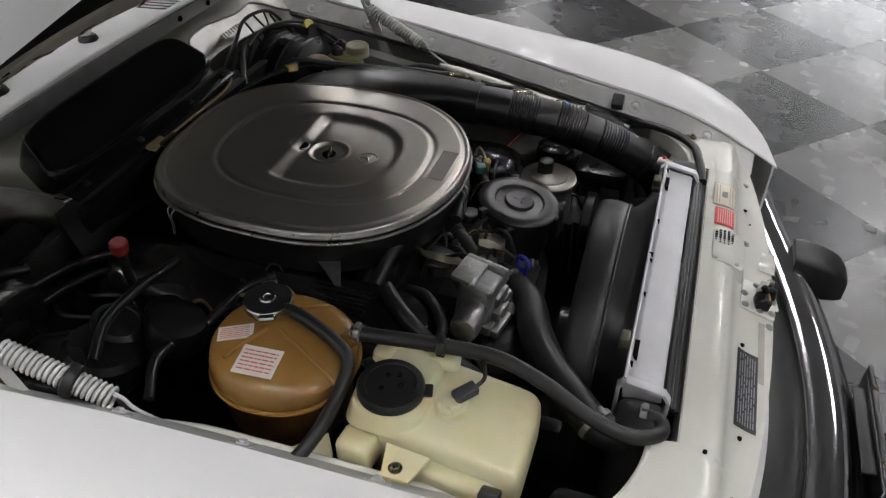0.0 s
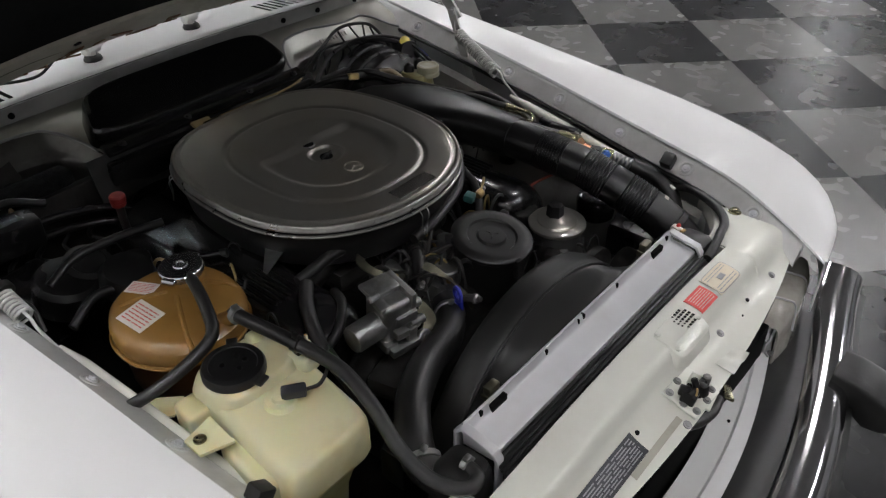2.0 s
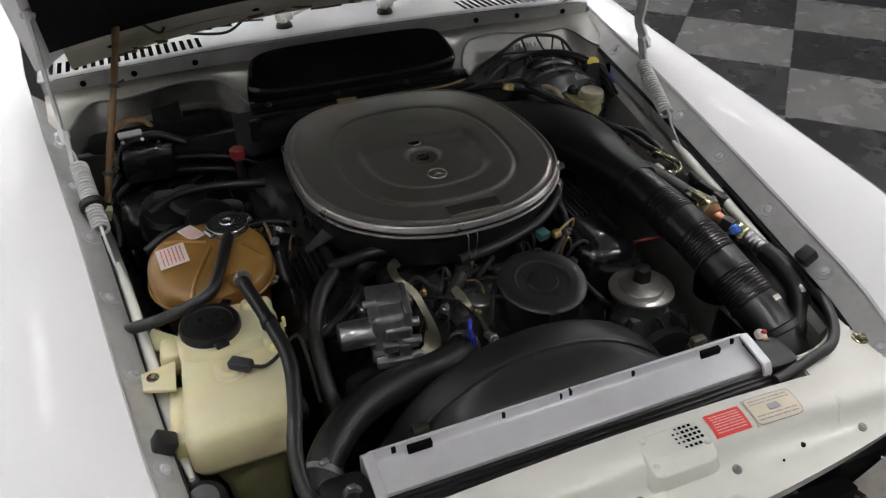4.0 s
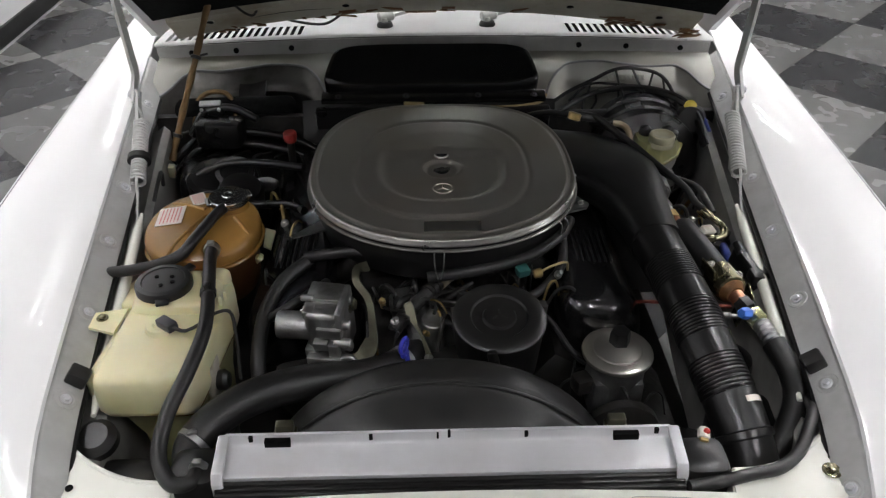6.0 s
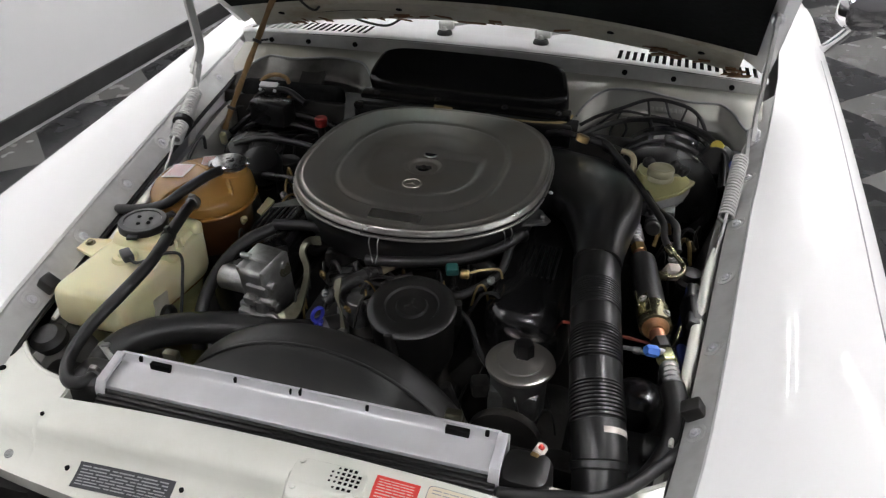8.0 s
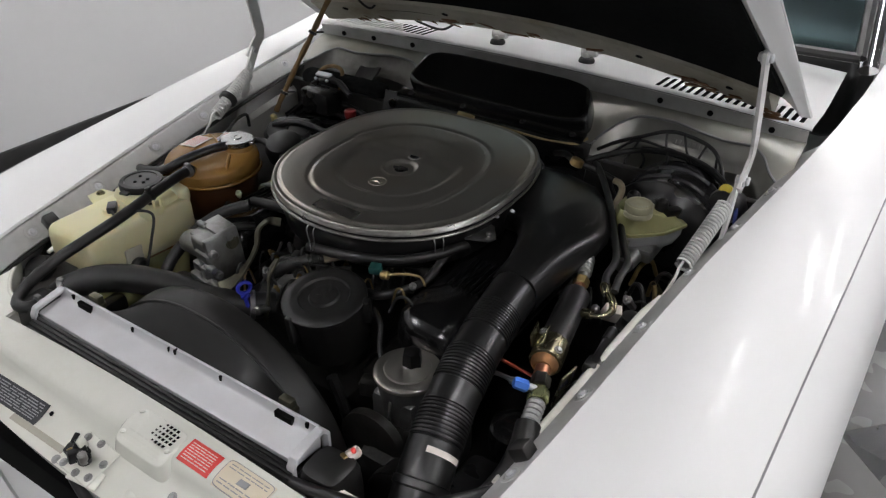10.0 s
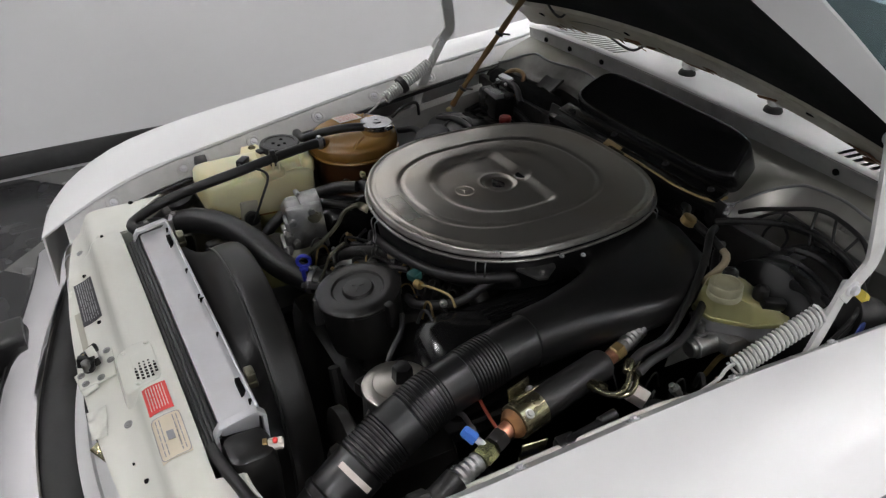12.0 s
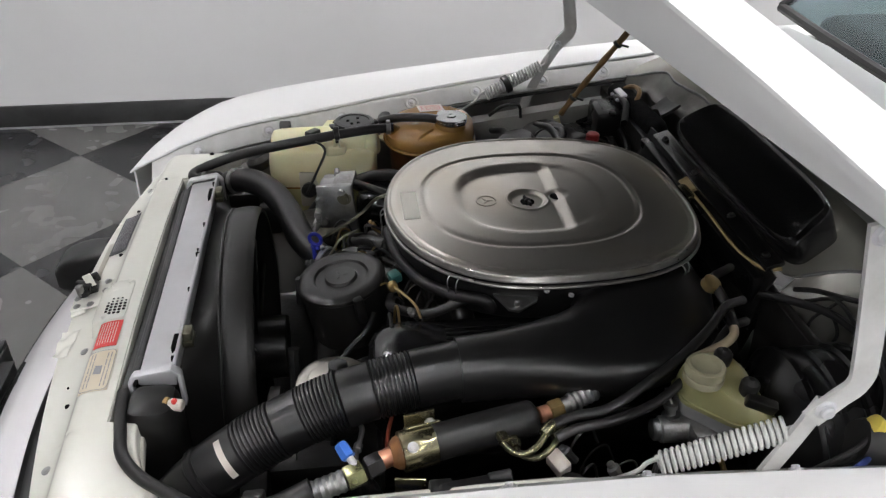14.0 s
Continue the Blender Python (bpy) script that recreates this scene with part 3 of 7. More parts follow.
box(bm, (0.257, -0.109, panel_z(0.257, -0.109) + 0.0030), (0.018, 0.010, 0.0006), bevel=0)
part("print", bm, INKGREY, s)
bm = bmesh.new()
skin(bm, [[Vector((p.x, p.y, panel_z(p.x, p.y) + 0.0036)) for p in oval(0.257, -0.109, 0.041 * k, 0.021 * (1 - (1 - k) * 2), 0, 9, 48)] for k in (1.0, 0.975)], caps=False)
part("border", bm, INKGREY, s)
s = sticker(-0.272, -0.121, -0.183, -0.150, PLATE, "data_plate", "dark metal data plate with fine engraved print")
bm = bmesh.new()
bars(bm, flat_on_panel(0.0034), -0.266, -0.127, -0.180, -0.153, 7, 0.4, 8)
part("print", bm, INKGREY, s)
bm = bmesh.new()
def pad_z(x, y):
    return 0.7112 + 0.075 * (y + 0.09) - 0.45 * max(-0.122 - y, 0) - 0.13 * x * x
def pad_ring(k, drop, deep=False):
    return [Vector((p.x, p.y, min(panel_z(p.x, p.y) - 0.003, pad_z(p.x, p.y) - 0.004) if deep else pad_z(p.x, p.y) - drop)) for p in oval(0.087, -0.1215, 0.051 * k, 0.0285 * k, 0, 7, 48)]
skin(bm, [pad_ring(1.14, 0, True), pad_ring(1.0, 0.0022), pad_ring(0.985, 0.0006), pad_ring(0.96, 0), pad_ring(0.5, 0)])
pad = part("raised_pad", bm, CREAM, front_panel, "raised cream pad with embossed marks")
bm = bmesh.new()
bars(bm, lambda x, y: (x, y, pad_z(x, y) + 0.0006), 0.050, 0.124, -0.146, -0.126, 3, 0.35, 17)
part("embossing", bm, CREAM, pad, "faint embossed marks")
for x, y in ((0.045, -0.100), (0.130, -0.128), (0.045, -0.136)):
    bm = bmesh.new()
    bolt(bm, (x, y, pad_z(x, y)), (0, 0, 1), 0.0028, 0.0015)
    part("rivet", bm, CREAM, pad)
bm = bmesh.new()
sheet(bm, lambda x, y: Vector((x, y, panel_z(x, y) + 0.0016)), grid(-0.172, -0.038, 6), grid(-0.193, -0.183, 3), 0.0006)
part("tape", bm, STAINED, front_panel, "strip of aged tape")
for i in range(6):
    for j in range(5):
        if not (i in (0, 5) and j in (0, 4)):
            x, y = 0.090 + 0.0074 * i, -0.1265 + 0.0070 * j
            bm = bmesh.new()
            q = 0.0044 if i > 1 else 0.0028
            box(bm, (x, y, max(panel_z(x, y), pad_z(x, y)) + 0.0014), (q, q * 0.92, 0.0008), bevel=0)
            part("perforation", bm, HOLE, front_panel)
for x, y in ((0.165, -0.157), (0.393, -0.156), (-0.393, -0.156), (-0.038, -0.201)):
    bm = bmesh.new()
    bolt(bm, (x, y, panel_z(x, y)), (0, -0.3, 1), 0.0046, 0.0025)
    part("bolt", bm, ALU, front_panel, "dull grey bolt head")
for x, y, r in ((-0.11, -0.157, 0.0035), (-0.29, -0.160, 0.0035), (0.282, -0.155, 0.0035), (0.24, -0.165, 0.0016), (-0.36, -0.11, 0.003)):
    bm = bmesh.new()
    cyl(bm, (x, y, panel_z(x, y) - 0.001), (x, y, panel_z(x, y) + 0.0024), r, seg=12, bevel=0)
    part("hole", bm, HOLE, front_panel, "small drilled hole")
# crumpled end of white tape beside the latch
bm = bmesh.new()
def crumple(u, v):
    x, y = 0.100 + 0.062 * u, -0.180 - 0.030 * v - 0.008 * u * (1 - v)
    return Vector((x, y, panel_z(x, max(y, -0.205)) + 0.0025 + 0.0035 * abs(math.sin(5.2 * u + 2.6 * v)) * (0.3 + v) + 0.0015 * math.sin(11 * u - 4 * v)))
sheet(bm, crumple, grid(0, 1, 11), grid(0, 1, 7), 0.0008)
part("crumpled_tape", bm, CREAM, front_panel, "crumpled white tape over the panel edge")
# latch plate and lock
latch = thing("hood_latch", "greasy black hood latch on a white screwed plate", "latch")
bm = bmesh.new()
box(bm, (0.012, -0.180, panel_z(0, -0.180) + 0.006), (0.074, 0.060, 0.005), (14, 0, -3), 0.012, 3)
box(bm, (0.030, -0.199, panel_z(0, -0.199) + 0.005), (0.056, 0.026, 0.005), (18, 0, 8), 0.010, 3)
part("plate", bm, CREAM, latch)
for dx, dy in ((-0.030, -0.002), (-0.028, 0.022), (0.000, 0.024), (-0.026, -0.022), (0.004, -0.024), (0.028, -0.020), (0.031, 0.004)):
    bm = bmesh.new()
    bolt(bm, (0.012 + dx, -0.180 + dy, panel_z(0, -0.180) + 0.0085 + 0.25 * dy), (0, -0.25, 1), 0.0042, 0.003)
    part("screw", bm, ALU, latch)
bm = bmesh.new()
box(bm, (-0.004, -0.184, 0.676), (0.034, 0.026, 0.022), (10, 0, 8), 0.004)
box(bm, (0.012, -0.192, 0.684), (0.014, 0.030, 0.022), (-8, 0, -20), 0.003)
box(bm, (-0.014, -0.176, 0.688), (0.010, 0.018, 0.020), (12, 14, 30), 0.003)
cyl(bm, (-0.018, -0.186, 0.682), (0.030, -0.192, 0.690), 0.007)
cyl(bm, (0.004, -0.198, 0.672), (0.006, -0.180, 0.704), 0.006)
lathe(bm, [(0.009, 0), (0.011, 0.002), (0.011, 0.012), (0.007, 0.014)], (0.024, -0.190, 0.674), (0.2, 0, 1), 14)
bmesh.ops.transform(bm, matrix=pose(0.004, -0.186, 0.668) @ Matrix.Scale(0.88, 4) @ pose(-0.004, 0.186, -0.668), verts=bm.verts[:])
part("lock", bm, BOOSTER, latch, "greasy lock mechanism")
bm = bmesh.new()
box(bm, (0.010, -0.180, 0.694), (0.004, 0.014, 0.026), (12, 0, 20), 0.0015)
part("lock_tab", bm, CREAM, latch, "upright cream tab")
bm = bmesh.new()
cyl(bm, (0.026, -0.192, 0.676), (0.028, -0.193, 0.696), 0.0065, seg=14)
part("striker_pin", bm, ALU, latch, "worn silver pin")
bm = bmesh.new()
tube(bm, [(-0.014, -0.190, 0.670), (-0.008, -0.194, 0.682), (0.002, -0.190, 0.688), (0.012, -0.184, 0.682)], 0.0018, 8, 6)
part("catch_wire", bm, BRASS, latch, "bent brass-coloured catch wire")

# release linkage hanging below the panel's front edge
link = thing("hood_release", "grimy hood release linkage below the panel edge", "linkage")
bm = bmesh.new()
tube(bm, [(-0.02, -0.196, 0.630), (0.02, -0.204, 0.612), (0.06, -0.206, 0.600), (0.10, -0.200, 0.592)], 0.008, 10, 6)
part("housing", bm, GRIME, link)
bm = bmesh.new()
box(bm, (0.125, -0.204, 0.590), (0.040, 0.016, 0.006), (20, 10, 30), 0.002)
part("lever", bm, ZINC, link, "tarnished brass-coloured lever")
bm = bmesh.new()
tube(bm, [(0.10, -0.190, 0.592), (0.17, -0.180, 0.575), (0.25, -0.165, 0.570), (0.33, -0.150, 0.560), (0.40, -0.130, 0.560)], 0.004, 8, 6)
part("cable", bm, WIREBLACK, link)
# nose: grille surround, dark grille, headlamps, bumper
def apron_y(x):
    return -0.257 + 0.413 * x * x - 0.251 * x ** 4
bm = bmesh.new()
APRON = [(0.070, 0.022), (0.045, 0.016), (0.030, 0.013), (0.025, 0.017), (0.004, 0.004), (0.0, 0.0), (0.001, -0.012), (0.006, -0.05)]
skin(bm, [[Vector((x, apron_y(x) + dy, 0.430 + dz)) for dy, dz in APRON] for x in grid(-0.47, 0.47, 41)], closed=False, caps=False)
bmesh.ops.recalc_face_normals(bm, faces=bm.faces[:])
bmesh.ops.solidify(bm, geom=bm.faces[:], thickness=0.003)
apron = part("grille_surround", bm, WHITE, car, "white metal strip above the grille")
for side in (1, -1):
    bm = bmesh.new()
    ribbon(bm, [(side * 0.425, -0.183, 0.442), (side * 0.447, -0.178, 0.452), (side * 0.447, -0.180, 0.480), (side * 0.440, -0.182, 0.508)], 0.009, 0.0018, (0, -1, 0.6))
    part("end_bracket", bm, WHITE, apron, "white bracket up to the lamp")
    bm = bmesh.new()
    bolt(bm, (side * 0.428, -0.188, 0.447), (0, -0.6, 1), 0.004)
    part("screw", bm, ALU, apron)
for x in (0.21, -0.13):
    bm = bmesh.new()
    cyl(bm, (x, apron_y(x) + 0.040, 0.443), (x, apron_y(x) + 0.040, 0.4475), 0.003, seg=10, bevel=0)
    part("hole", bm, HOLE, apron, "small dark hole")
grille = part("grille", (lambda b: (box(b, (0, -0.16, 0.42), (0.84, 0.03, 0.20), bevel=0.004), b)[1])(bmesh.new()), HOLE, car, "dark grille opening")
for z in grid(0.335, 0.405, 4):
    bm = bmesh.new()
    box(bm, (0, -0.182, z), (0.80, 0.02, 0.006), bevel=0.002)
    part("slat", bm, PLASTIC, grille)
for side in (1, -1):
    lampu = thing("headlamp", "headlamp unit with a smoked ribbed corner lens", "headlamp", group="headlamps")
    bm = bmesh.new()
    FRONT = [Vector((side * 0.430, -0.190, 0.503)), Vector((side * 0.500, -0.195, 0.530)), Vector((side * 0.570, -0.186, 0.552)), Vector((side * 0.610, -0.168, 0.560))]
    BACK = [Vector((side * 0.410, -0.164, 0.516)), Vector((side * 0.475, -0.158, 0.545)), Vector((side * 0.545, -0.142, 0.566)), Vector((side * 0.588, -0.122, 0.575))]
    rings = []
    for k, (f, r) in enumerate(zip(spline(FRONT, 8), spline(BACK, 8))):
        rib = 0.0012 if k % 2 else 0.0
        out = (f - r).normalized()
        rings.append([r, r.lerp(f, 0.35) + Vector((0, 0, 0.004)), r.lerp(f, 0.8) + Vector((0, 0, 0.005)), f + out * rib, f + out * (0.004 + rib) + Vector((0, 0, -0.012)), f + out * (0.008 + rib) + Vector((0, 0, -0.11))])
    skin(bm, rings, closed=False, caps=False)
    bmesh.ops.recalc_face_normals(bm, faces=bm.faces[:])
    bmesh.ops.solidify(bm, geom=bm.faces[:], thickness=0.004)
    part("lens", bm, SMOKE, lampu, "smoked ribbed lens")
    for u in (0.33, 0.68):
        bm = bmesh.new()
        f, r = FRONT[0].lerp(FRONT[-1], u) + Vector((0, -0.012, 0.012)), BACK[0].lerp(BACK[-1], u) + Vector((0, -0.008, 0.014))
        tube(bm, [r, r.lerp(f, 0.5) + Vector((0, 0, 0.004)), f, f + Vector((0, -0.008, -0.06))], 0.0022, 6, 4)
        part("lens_divider", bm, SHEET, lampu, "pale moulded seam of the lens")
    bm = bmesh.new()
    box(bm, (side * 0.50, -0.10, 0.47), (0.18, 0.09, 0.14), bevel=0.02)
    part("bowl", bm, GRIME, lampu)
bumper = thing("front_bumper", "chrome front bumper with black rubber strip and overriders", "bumper")
def bump_y(x):
    return -0.316 + 0.348 * x * x - 0.193 * x ** 4
BAR = [(0.000, -0.022), (0.000, -0.006), (-0.0015, -0.0015), (-0.006, 0.001), (-0.024, 0.0050), (-0.042, 0.0065), (-0.056, 0.0050), (-0.068, 0.0010), (-0.078, -0.006), (-0.085, -0.016), (-0.089, -0.030), (-0.0905, -0.055), (-0.089, -0.085), (-0.075, -0.115), (-0.03, -0.13), (-0.026, -0.12), (-0.065, -0.10), (-0.076, -0.05), (-0.050, -0.018), (-0.012, -0.012)]
bm = bmesh.new()
skin(bm, [[(x, bump_y(x) + dy, 0.440 + dz) for dy, dz in BAR] for x in grid(-0.82, 0.82, 81)])
part("chrome_bar", bm, CHROME, bumper)
bm = bmesh.new()
skin(bm, [[(x, bump_y(x) - 0.0885 + dy, 0.385 + dz) for dy, dz in ((0.002, 0.022), (-0.012, 0.016), (-0.014, -0.016), (0.002, -0.022))] for x in grid(-0.80, 0.80, 61)])
part("rubber_strip", bm, RUBBER, bumper)
for side in (1, -1):
    bm = bmesh.new()
    rr = []
    for q in grid(0, 1, 9):
        w = 0.043 + 0.004 * math.sin(q * 3) - 0.010 * max(q - 0.85, 0) / 0.15
        top, low = 0.468 - 0.040 * q * q - 0.012 * max(q - 0.85, 0) / 0.15, 0.425 - 0.065 * min(1.6 * q, 1)
        mid, h = (top + low) / 2, (top - low) / 2
        rr.append([(side * (0.472 + 0.012 * q) + w * math.copysign(abs(math.cos(a)) ** 0.35, math.cos(a)), -0.305 - 0.122 * q, mid + h * math.copysign(abs(math.sin(a)) ** 0.35, math.sin(a))) for a in grid(0, 2 * math.pi * 27 / 28, 28)])
    skin(bm, rr)
    part("overrider", bm, RUBBER, bumper, "black rubber overrider")
bm = bmesh.new()
sheet(bm, lambda x, v: Vector((x, (apron_y(x) + 0.004) * (1 - v) + (bump_y(x) - 0.008) * v, 0.415 + 0.008 * math.sin(v * 2.2))), grid(-0.70, 0.70, 41), grid(0, 1, 8), 0.004)
part("gap_cover", bm, MATT, bumper, "soft black cover between bumper and grille")
holder = thing("number_plate_frame", "black number plate frame in front of the bumper", "plate frame")
bm = bmesh.new()
for z in (0.345, 0.453):
    box(bm, (0, -0.434, z), (0.30, 0.010, 0.010), bevel=0.003)
for x in (-0.145, 0.145):
    box(bm, (x, -0.434, 0.399), (0.010, 0.010, 0.112), bevel=0.003)
part("rim", bm, PLASTIC, holder)
bm = bmesh.new()
box(bm, (0, -0.427, 0.400), (0.28, 0.003, 0.10), bevel=0.001)
part("backing", bm, MATT, holder)
bm = bmesh.new()
box(bm, (0, -0.417, 0.438), (0.20, 0.030, 0.006), bevel=0.002)
part("stay", bm, MATT, holder)
for x in (-0.09, 0.09):
    bm = bmesh.new()
    bolt(bm, (x, -0.434, 0.457), (0, -0.3, 1), 0.005)
    part("screw", bm, ZINC, holder)
bm = bmesh.new()
box(bm, (0, -0.20, 0.24), (1.3, 0.05, 0.20), bevel=0.03)
part("valance", bm, WHITE, car, "white lower front valance")

# bay floor and lower shell
bm = bmesh.new()
box(bm, (0, 0.45, 0.24), (1.06, 1.3, 0.02), bevel=0.004)
part("undertray", bm, GRIME, car, "oily dark undertray")
for side, wy in ((1, 0.42), (-1, 0.42), (1, 2.87), (-1, 2.87)):
    bm = bmesh.new()
    lathe(bm, [(0.19, 0.0), (0.29, 0.01), (0.315, 0.04), (0.315, 0.15), (0.29, 0.18), (0.19, 0.19)], (side * (0.63 if wy < 1 else 0.70), wy, 0.285), (side, 0, 0), 40)
    wh = part("wheel", bm, RUBBER, car, "wheel with black tyre")
    bm = bmesh.new()
    lathe(bm, [(0.03, 0.195), (0.17, 0.19), (0.19, 0.17), (0.185, 0.02), (0.05, 0.02)], (side * (0.63 if wy < 1 else 0.70), wy, 0.285), (side, 0, 0), 32)
    part("rim", bm, ALU, wh)

# firewall, scuttle and cowl
RECESS = [(0.0, 0.945), (0.24, 0.952), (0.262, 1.003), (0.285, 1.039), (0.315, 1.063), (0.385, 1.070), (0.445, 1.061), (0.505, 1.054), (0.560, 1.058), (0.590, 1.040), (0.615, 1.003), (0.66, 0.965)]
def scuttle_edge(x):
    a = abs(x)
    y = lerp(a, RECESS)
    return y, 0.838 - 0.42 * (1.10 - y) + 1.0 * max(1.0 - y, 0) ** 2 - 0.02 * a * a
def scuttle(x, v):
    y, z = scuttle_edge(x)
    top = 0.838 - 0.02 * x * x
    return Vector((x, 1.100 + (y - 1.100) * v, top + (z - top) * v + 0.004 * math.sin(v * math.pi)))
bm = bmesh.new()
sheet(bm, scuttle, grid(-0.655, 0.655, 132), grid(0, 1, 10), 0.003)
firewall = part("firewall", bm, SCUTTLE, car, "silver grey bulkhead behind the engine")
for side in (1, -1):
    bm = bmesh.new()
    def face(u, v, side=side):
        a = 0.246 + 0.402 * u
        y, z = scuttle_edge(a)
        w = min(v / 0.12, 1)
        ridge = 0.011 * math.exp(-((v - 0.15) / 0.028) ** 2) * math.sin(min(max(u, 0), 1) * math.pi)
        return Vector((side * a, y - 0.022 * w - 0.085 * v - ridge, z - 0.36 * v - 0.004 + ridge))
    sheet(bm, face, grid(0, 1, 72), grid(0, 1, 60), 0.003)
    part("bulkhead_recess", bm, FIREWALL if side > 0 else DARKSILVER, firewall, "pressed silver bulkhead recess" if side > 0 else "darker pressed bulkhead recess")
    bm = bmesh.new()
    tube(bm, [Vector((side * a, scuttle_edge(a)[0] - 0.003, scuttle_edge(a)[1] - 0.001)) for a in grid(0.250, 0.645, 60)], 0.0030, 8, 1)
    part("pressed_bead", bm, CREASE, firewall, "dark folded edge of the scuttle")
bm = bmesh.new()
for k in range(9):
    box(bm, (0.405 + 0.0105 * k, 1.0335, 0.7925), (0.006, 0.003, 0.012), (-50, 0, 0), 0.0008)
part("embossed_print", bm, FIREWALL, firewall, "row of embossed marks")
bm = bmesh.new()
box(bm, (0, 0.925, 0.50), (1.26, 0.02, 0.52), bevel=0.004)
part("lower_bulkhead", bm, GRIME, firewall, "dark sooty lower bulkhead")

def cowl_z(x, y):
    return 0.883 - 0.07 * (y - 1.10) + 0.25 * max(y - 1.22, 0) - 0.045 * x * x
bm = bmesh.new()
SLOTS = [side * (0.322 + 0.0173 * k) for side in (1, -1) for k in range(19)]
xs = sorted({round(v, 4) for v in grid(-0.66, 0.66, 23)} | {round(s + d, 4) for s in SLOTS for d in (-0.0045, 0.0045)})
ysc = [1.092, 1.096, 1.102, 1.110, 1.186, 1.20, 1.26, 1.33, 1.40]
g = {}
for x in xs:
    for y in ysc:
        g[x, y] = bm.verts.new((x, y, cowl_z(x, y) - (0.006 if y < 1.094 else 0.002 if y < 1.1 else 0)))
for xa, xb in zip(xs, xs[1:]):
    for ya, yb in zip(ysc, ysc[1:]):
        mid = (xa + xb) / 2
        if ya == 1.110 and any(abs(mid - s) < 0.0044 for s in SLOTS):
            continue
        bm.faces.new((g[xa, ya], g[xb, ya], g[xb, yb], g[xa, yb]))
bmesh.ops.solidify(bm, geom=bm.faces[:], thickness=0.004)
cowl = part("cowl", bm, WHITE, car, "white cowl with slotted air vents")
bm = bmesh.new()
box(bm, (0, 1.16, 0.80), (1.28, 0.10, 0.04), bevel=0.004)
part("vent_well", bm, HOLE, cowl, "dark space under the vents")
bm = bmesh.new()
sheet(bm, lambda x, v: Vector((x, 1.094 + 0.008 * v, cowl_z(x, 1.094) - 0.008 - 0.044 * v)), grid(-0.655, 0.655, 31), grid(0, 1, 5), 0.003)
part("cowl_lip", bm, FLANGE, cowl, "grey folded front lip of the cowl")
for x in (-0.575, -0.47, -0.34, 0.34, 0.453, 0.584):
    bm = bmesh.new()
    cyl(bm, (x, 1.0905, 0.857 - 0.045 * x * x), (x, 1.10, 0.857 - 0.045 * x * x), 0.0065, seg=12, bevel=0)
    part("lip_hole", bm, HOLE, cowl, "dark plugged holes")
for x in (-0.30, 0.30):
    bm = bmesh.new()
    box(bm, (x, 1.245, cowl_z(x, 1.245) + 0.0005), (0.003, 0.29, 0.003), (math.degrees(0.13), 0, 0), bevel=0.001)
    part("seam", bm, FLANGE, cowl)

# windscreen and its surround
bm = bmesh.new()
def screen(u, v):
    x = -0.68 + 1.36 * u
    return Vector((x * (1 - 0.12 * v), 1.38 + 0.42 * v - 0.10 * (1 - (x / 0.68) ** 2) * 0.3, 0.93 + 0.40 * v))
sheet(bm, screen, grid(0, 1, 17), grid(0, 1, 7), 0.005)
windscreen = part("windscreen", bm, GLASS, car, "tinted windscreen glass")
windscreen.visible_shadow = False
bm = bmesh.new()
tube(bm, [screen(u, 0) for u in grid(0, 1, 9)], 0.012, 8, 2)
tube(bm, [screen(1, v) for v in grid(0, 1, 6)], 0.014, 8, 2)
tube(bm, [screen(0, v) for v in grid(0, 1, 6)], 0.014, 8, 2)
tube(bm, [screen(u, 1) for u in grid(0, 1, 9)], 0.016, 8, 2)
part("screen_seal", bm, RUBBER, windscreen, "black rubber screen seal")
bm = bmesh.new()
box(bm, (0, 1.72, 0.80), (1.36, 0.5, 0.24), bevel=0.05, seg=3)
part("dashboard", bm, MATT, car, "black dashboard behind the windscreen")
bm = bmesh.new()
rear = []
for y, w, zb, zt in ((1.86, 0.858, 0.32, 0.80), (1.9, 0.872, 0.30, 0.845), (2.4, 0.876, 0.30, 0.855), (3.1, 0.866, 0.31, 0.845), (3.5, 0.83, 0.34, 0.81), (3.72, 0.77, 0.40, 0.76), (3.80, 0.70, 0.46, 0.70)):
    rear.append([Vector((p.x, y, p.z)) for p in [Vector((q.x, 0, q.y)) for q in oval(0, (zb + zt) / 2, w, (zt - zb) / 2, 0, 5, 40)]])
skin(bm, rear)
part("cabin_shell", bm, WHITE, car, "white rear body shell")

# raised hood: outer skin, edge frame, insulation
HOOD_Y, HOOD_Z, HOOD_T = 1.111, 0.944, 32.4
hm = pose(0, HOOD_Y, HOOD_Z, -HOOD_T, 0, 0)
def on_hood(x, d, h):
    """A point d ahead of the hood's rear edge and h above its underside."""
    return hm @ Vector((x, -d, h - 0.062 * (1 - 0.75 * min(max(d, 0), 1.0)) * (x / 0.6) ** 2))
def hood_half(d):
    return 0.656 - 0.045 * d - 0.02 * max(d - 0.9, 0)
bm = bmesh.new()
sheet(bm, lambda u, v: on_hood(hood_half(1.34 * v) * u, 1.34 * v, 0.050 - (0.036 - 0.014 * min(1.34 * v / 0.6, 1)) * abs(u) ** 4 + 0.004 * (1 - u * u) - 0.06 * max(v - 0.9, 0) * 10 * 0.4), grid(-1, 1, 25), grid(0, 1, 21), 0.003)
hood = part("hood", bm, WHITE, car, "raised white hood")
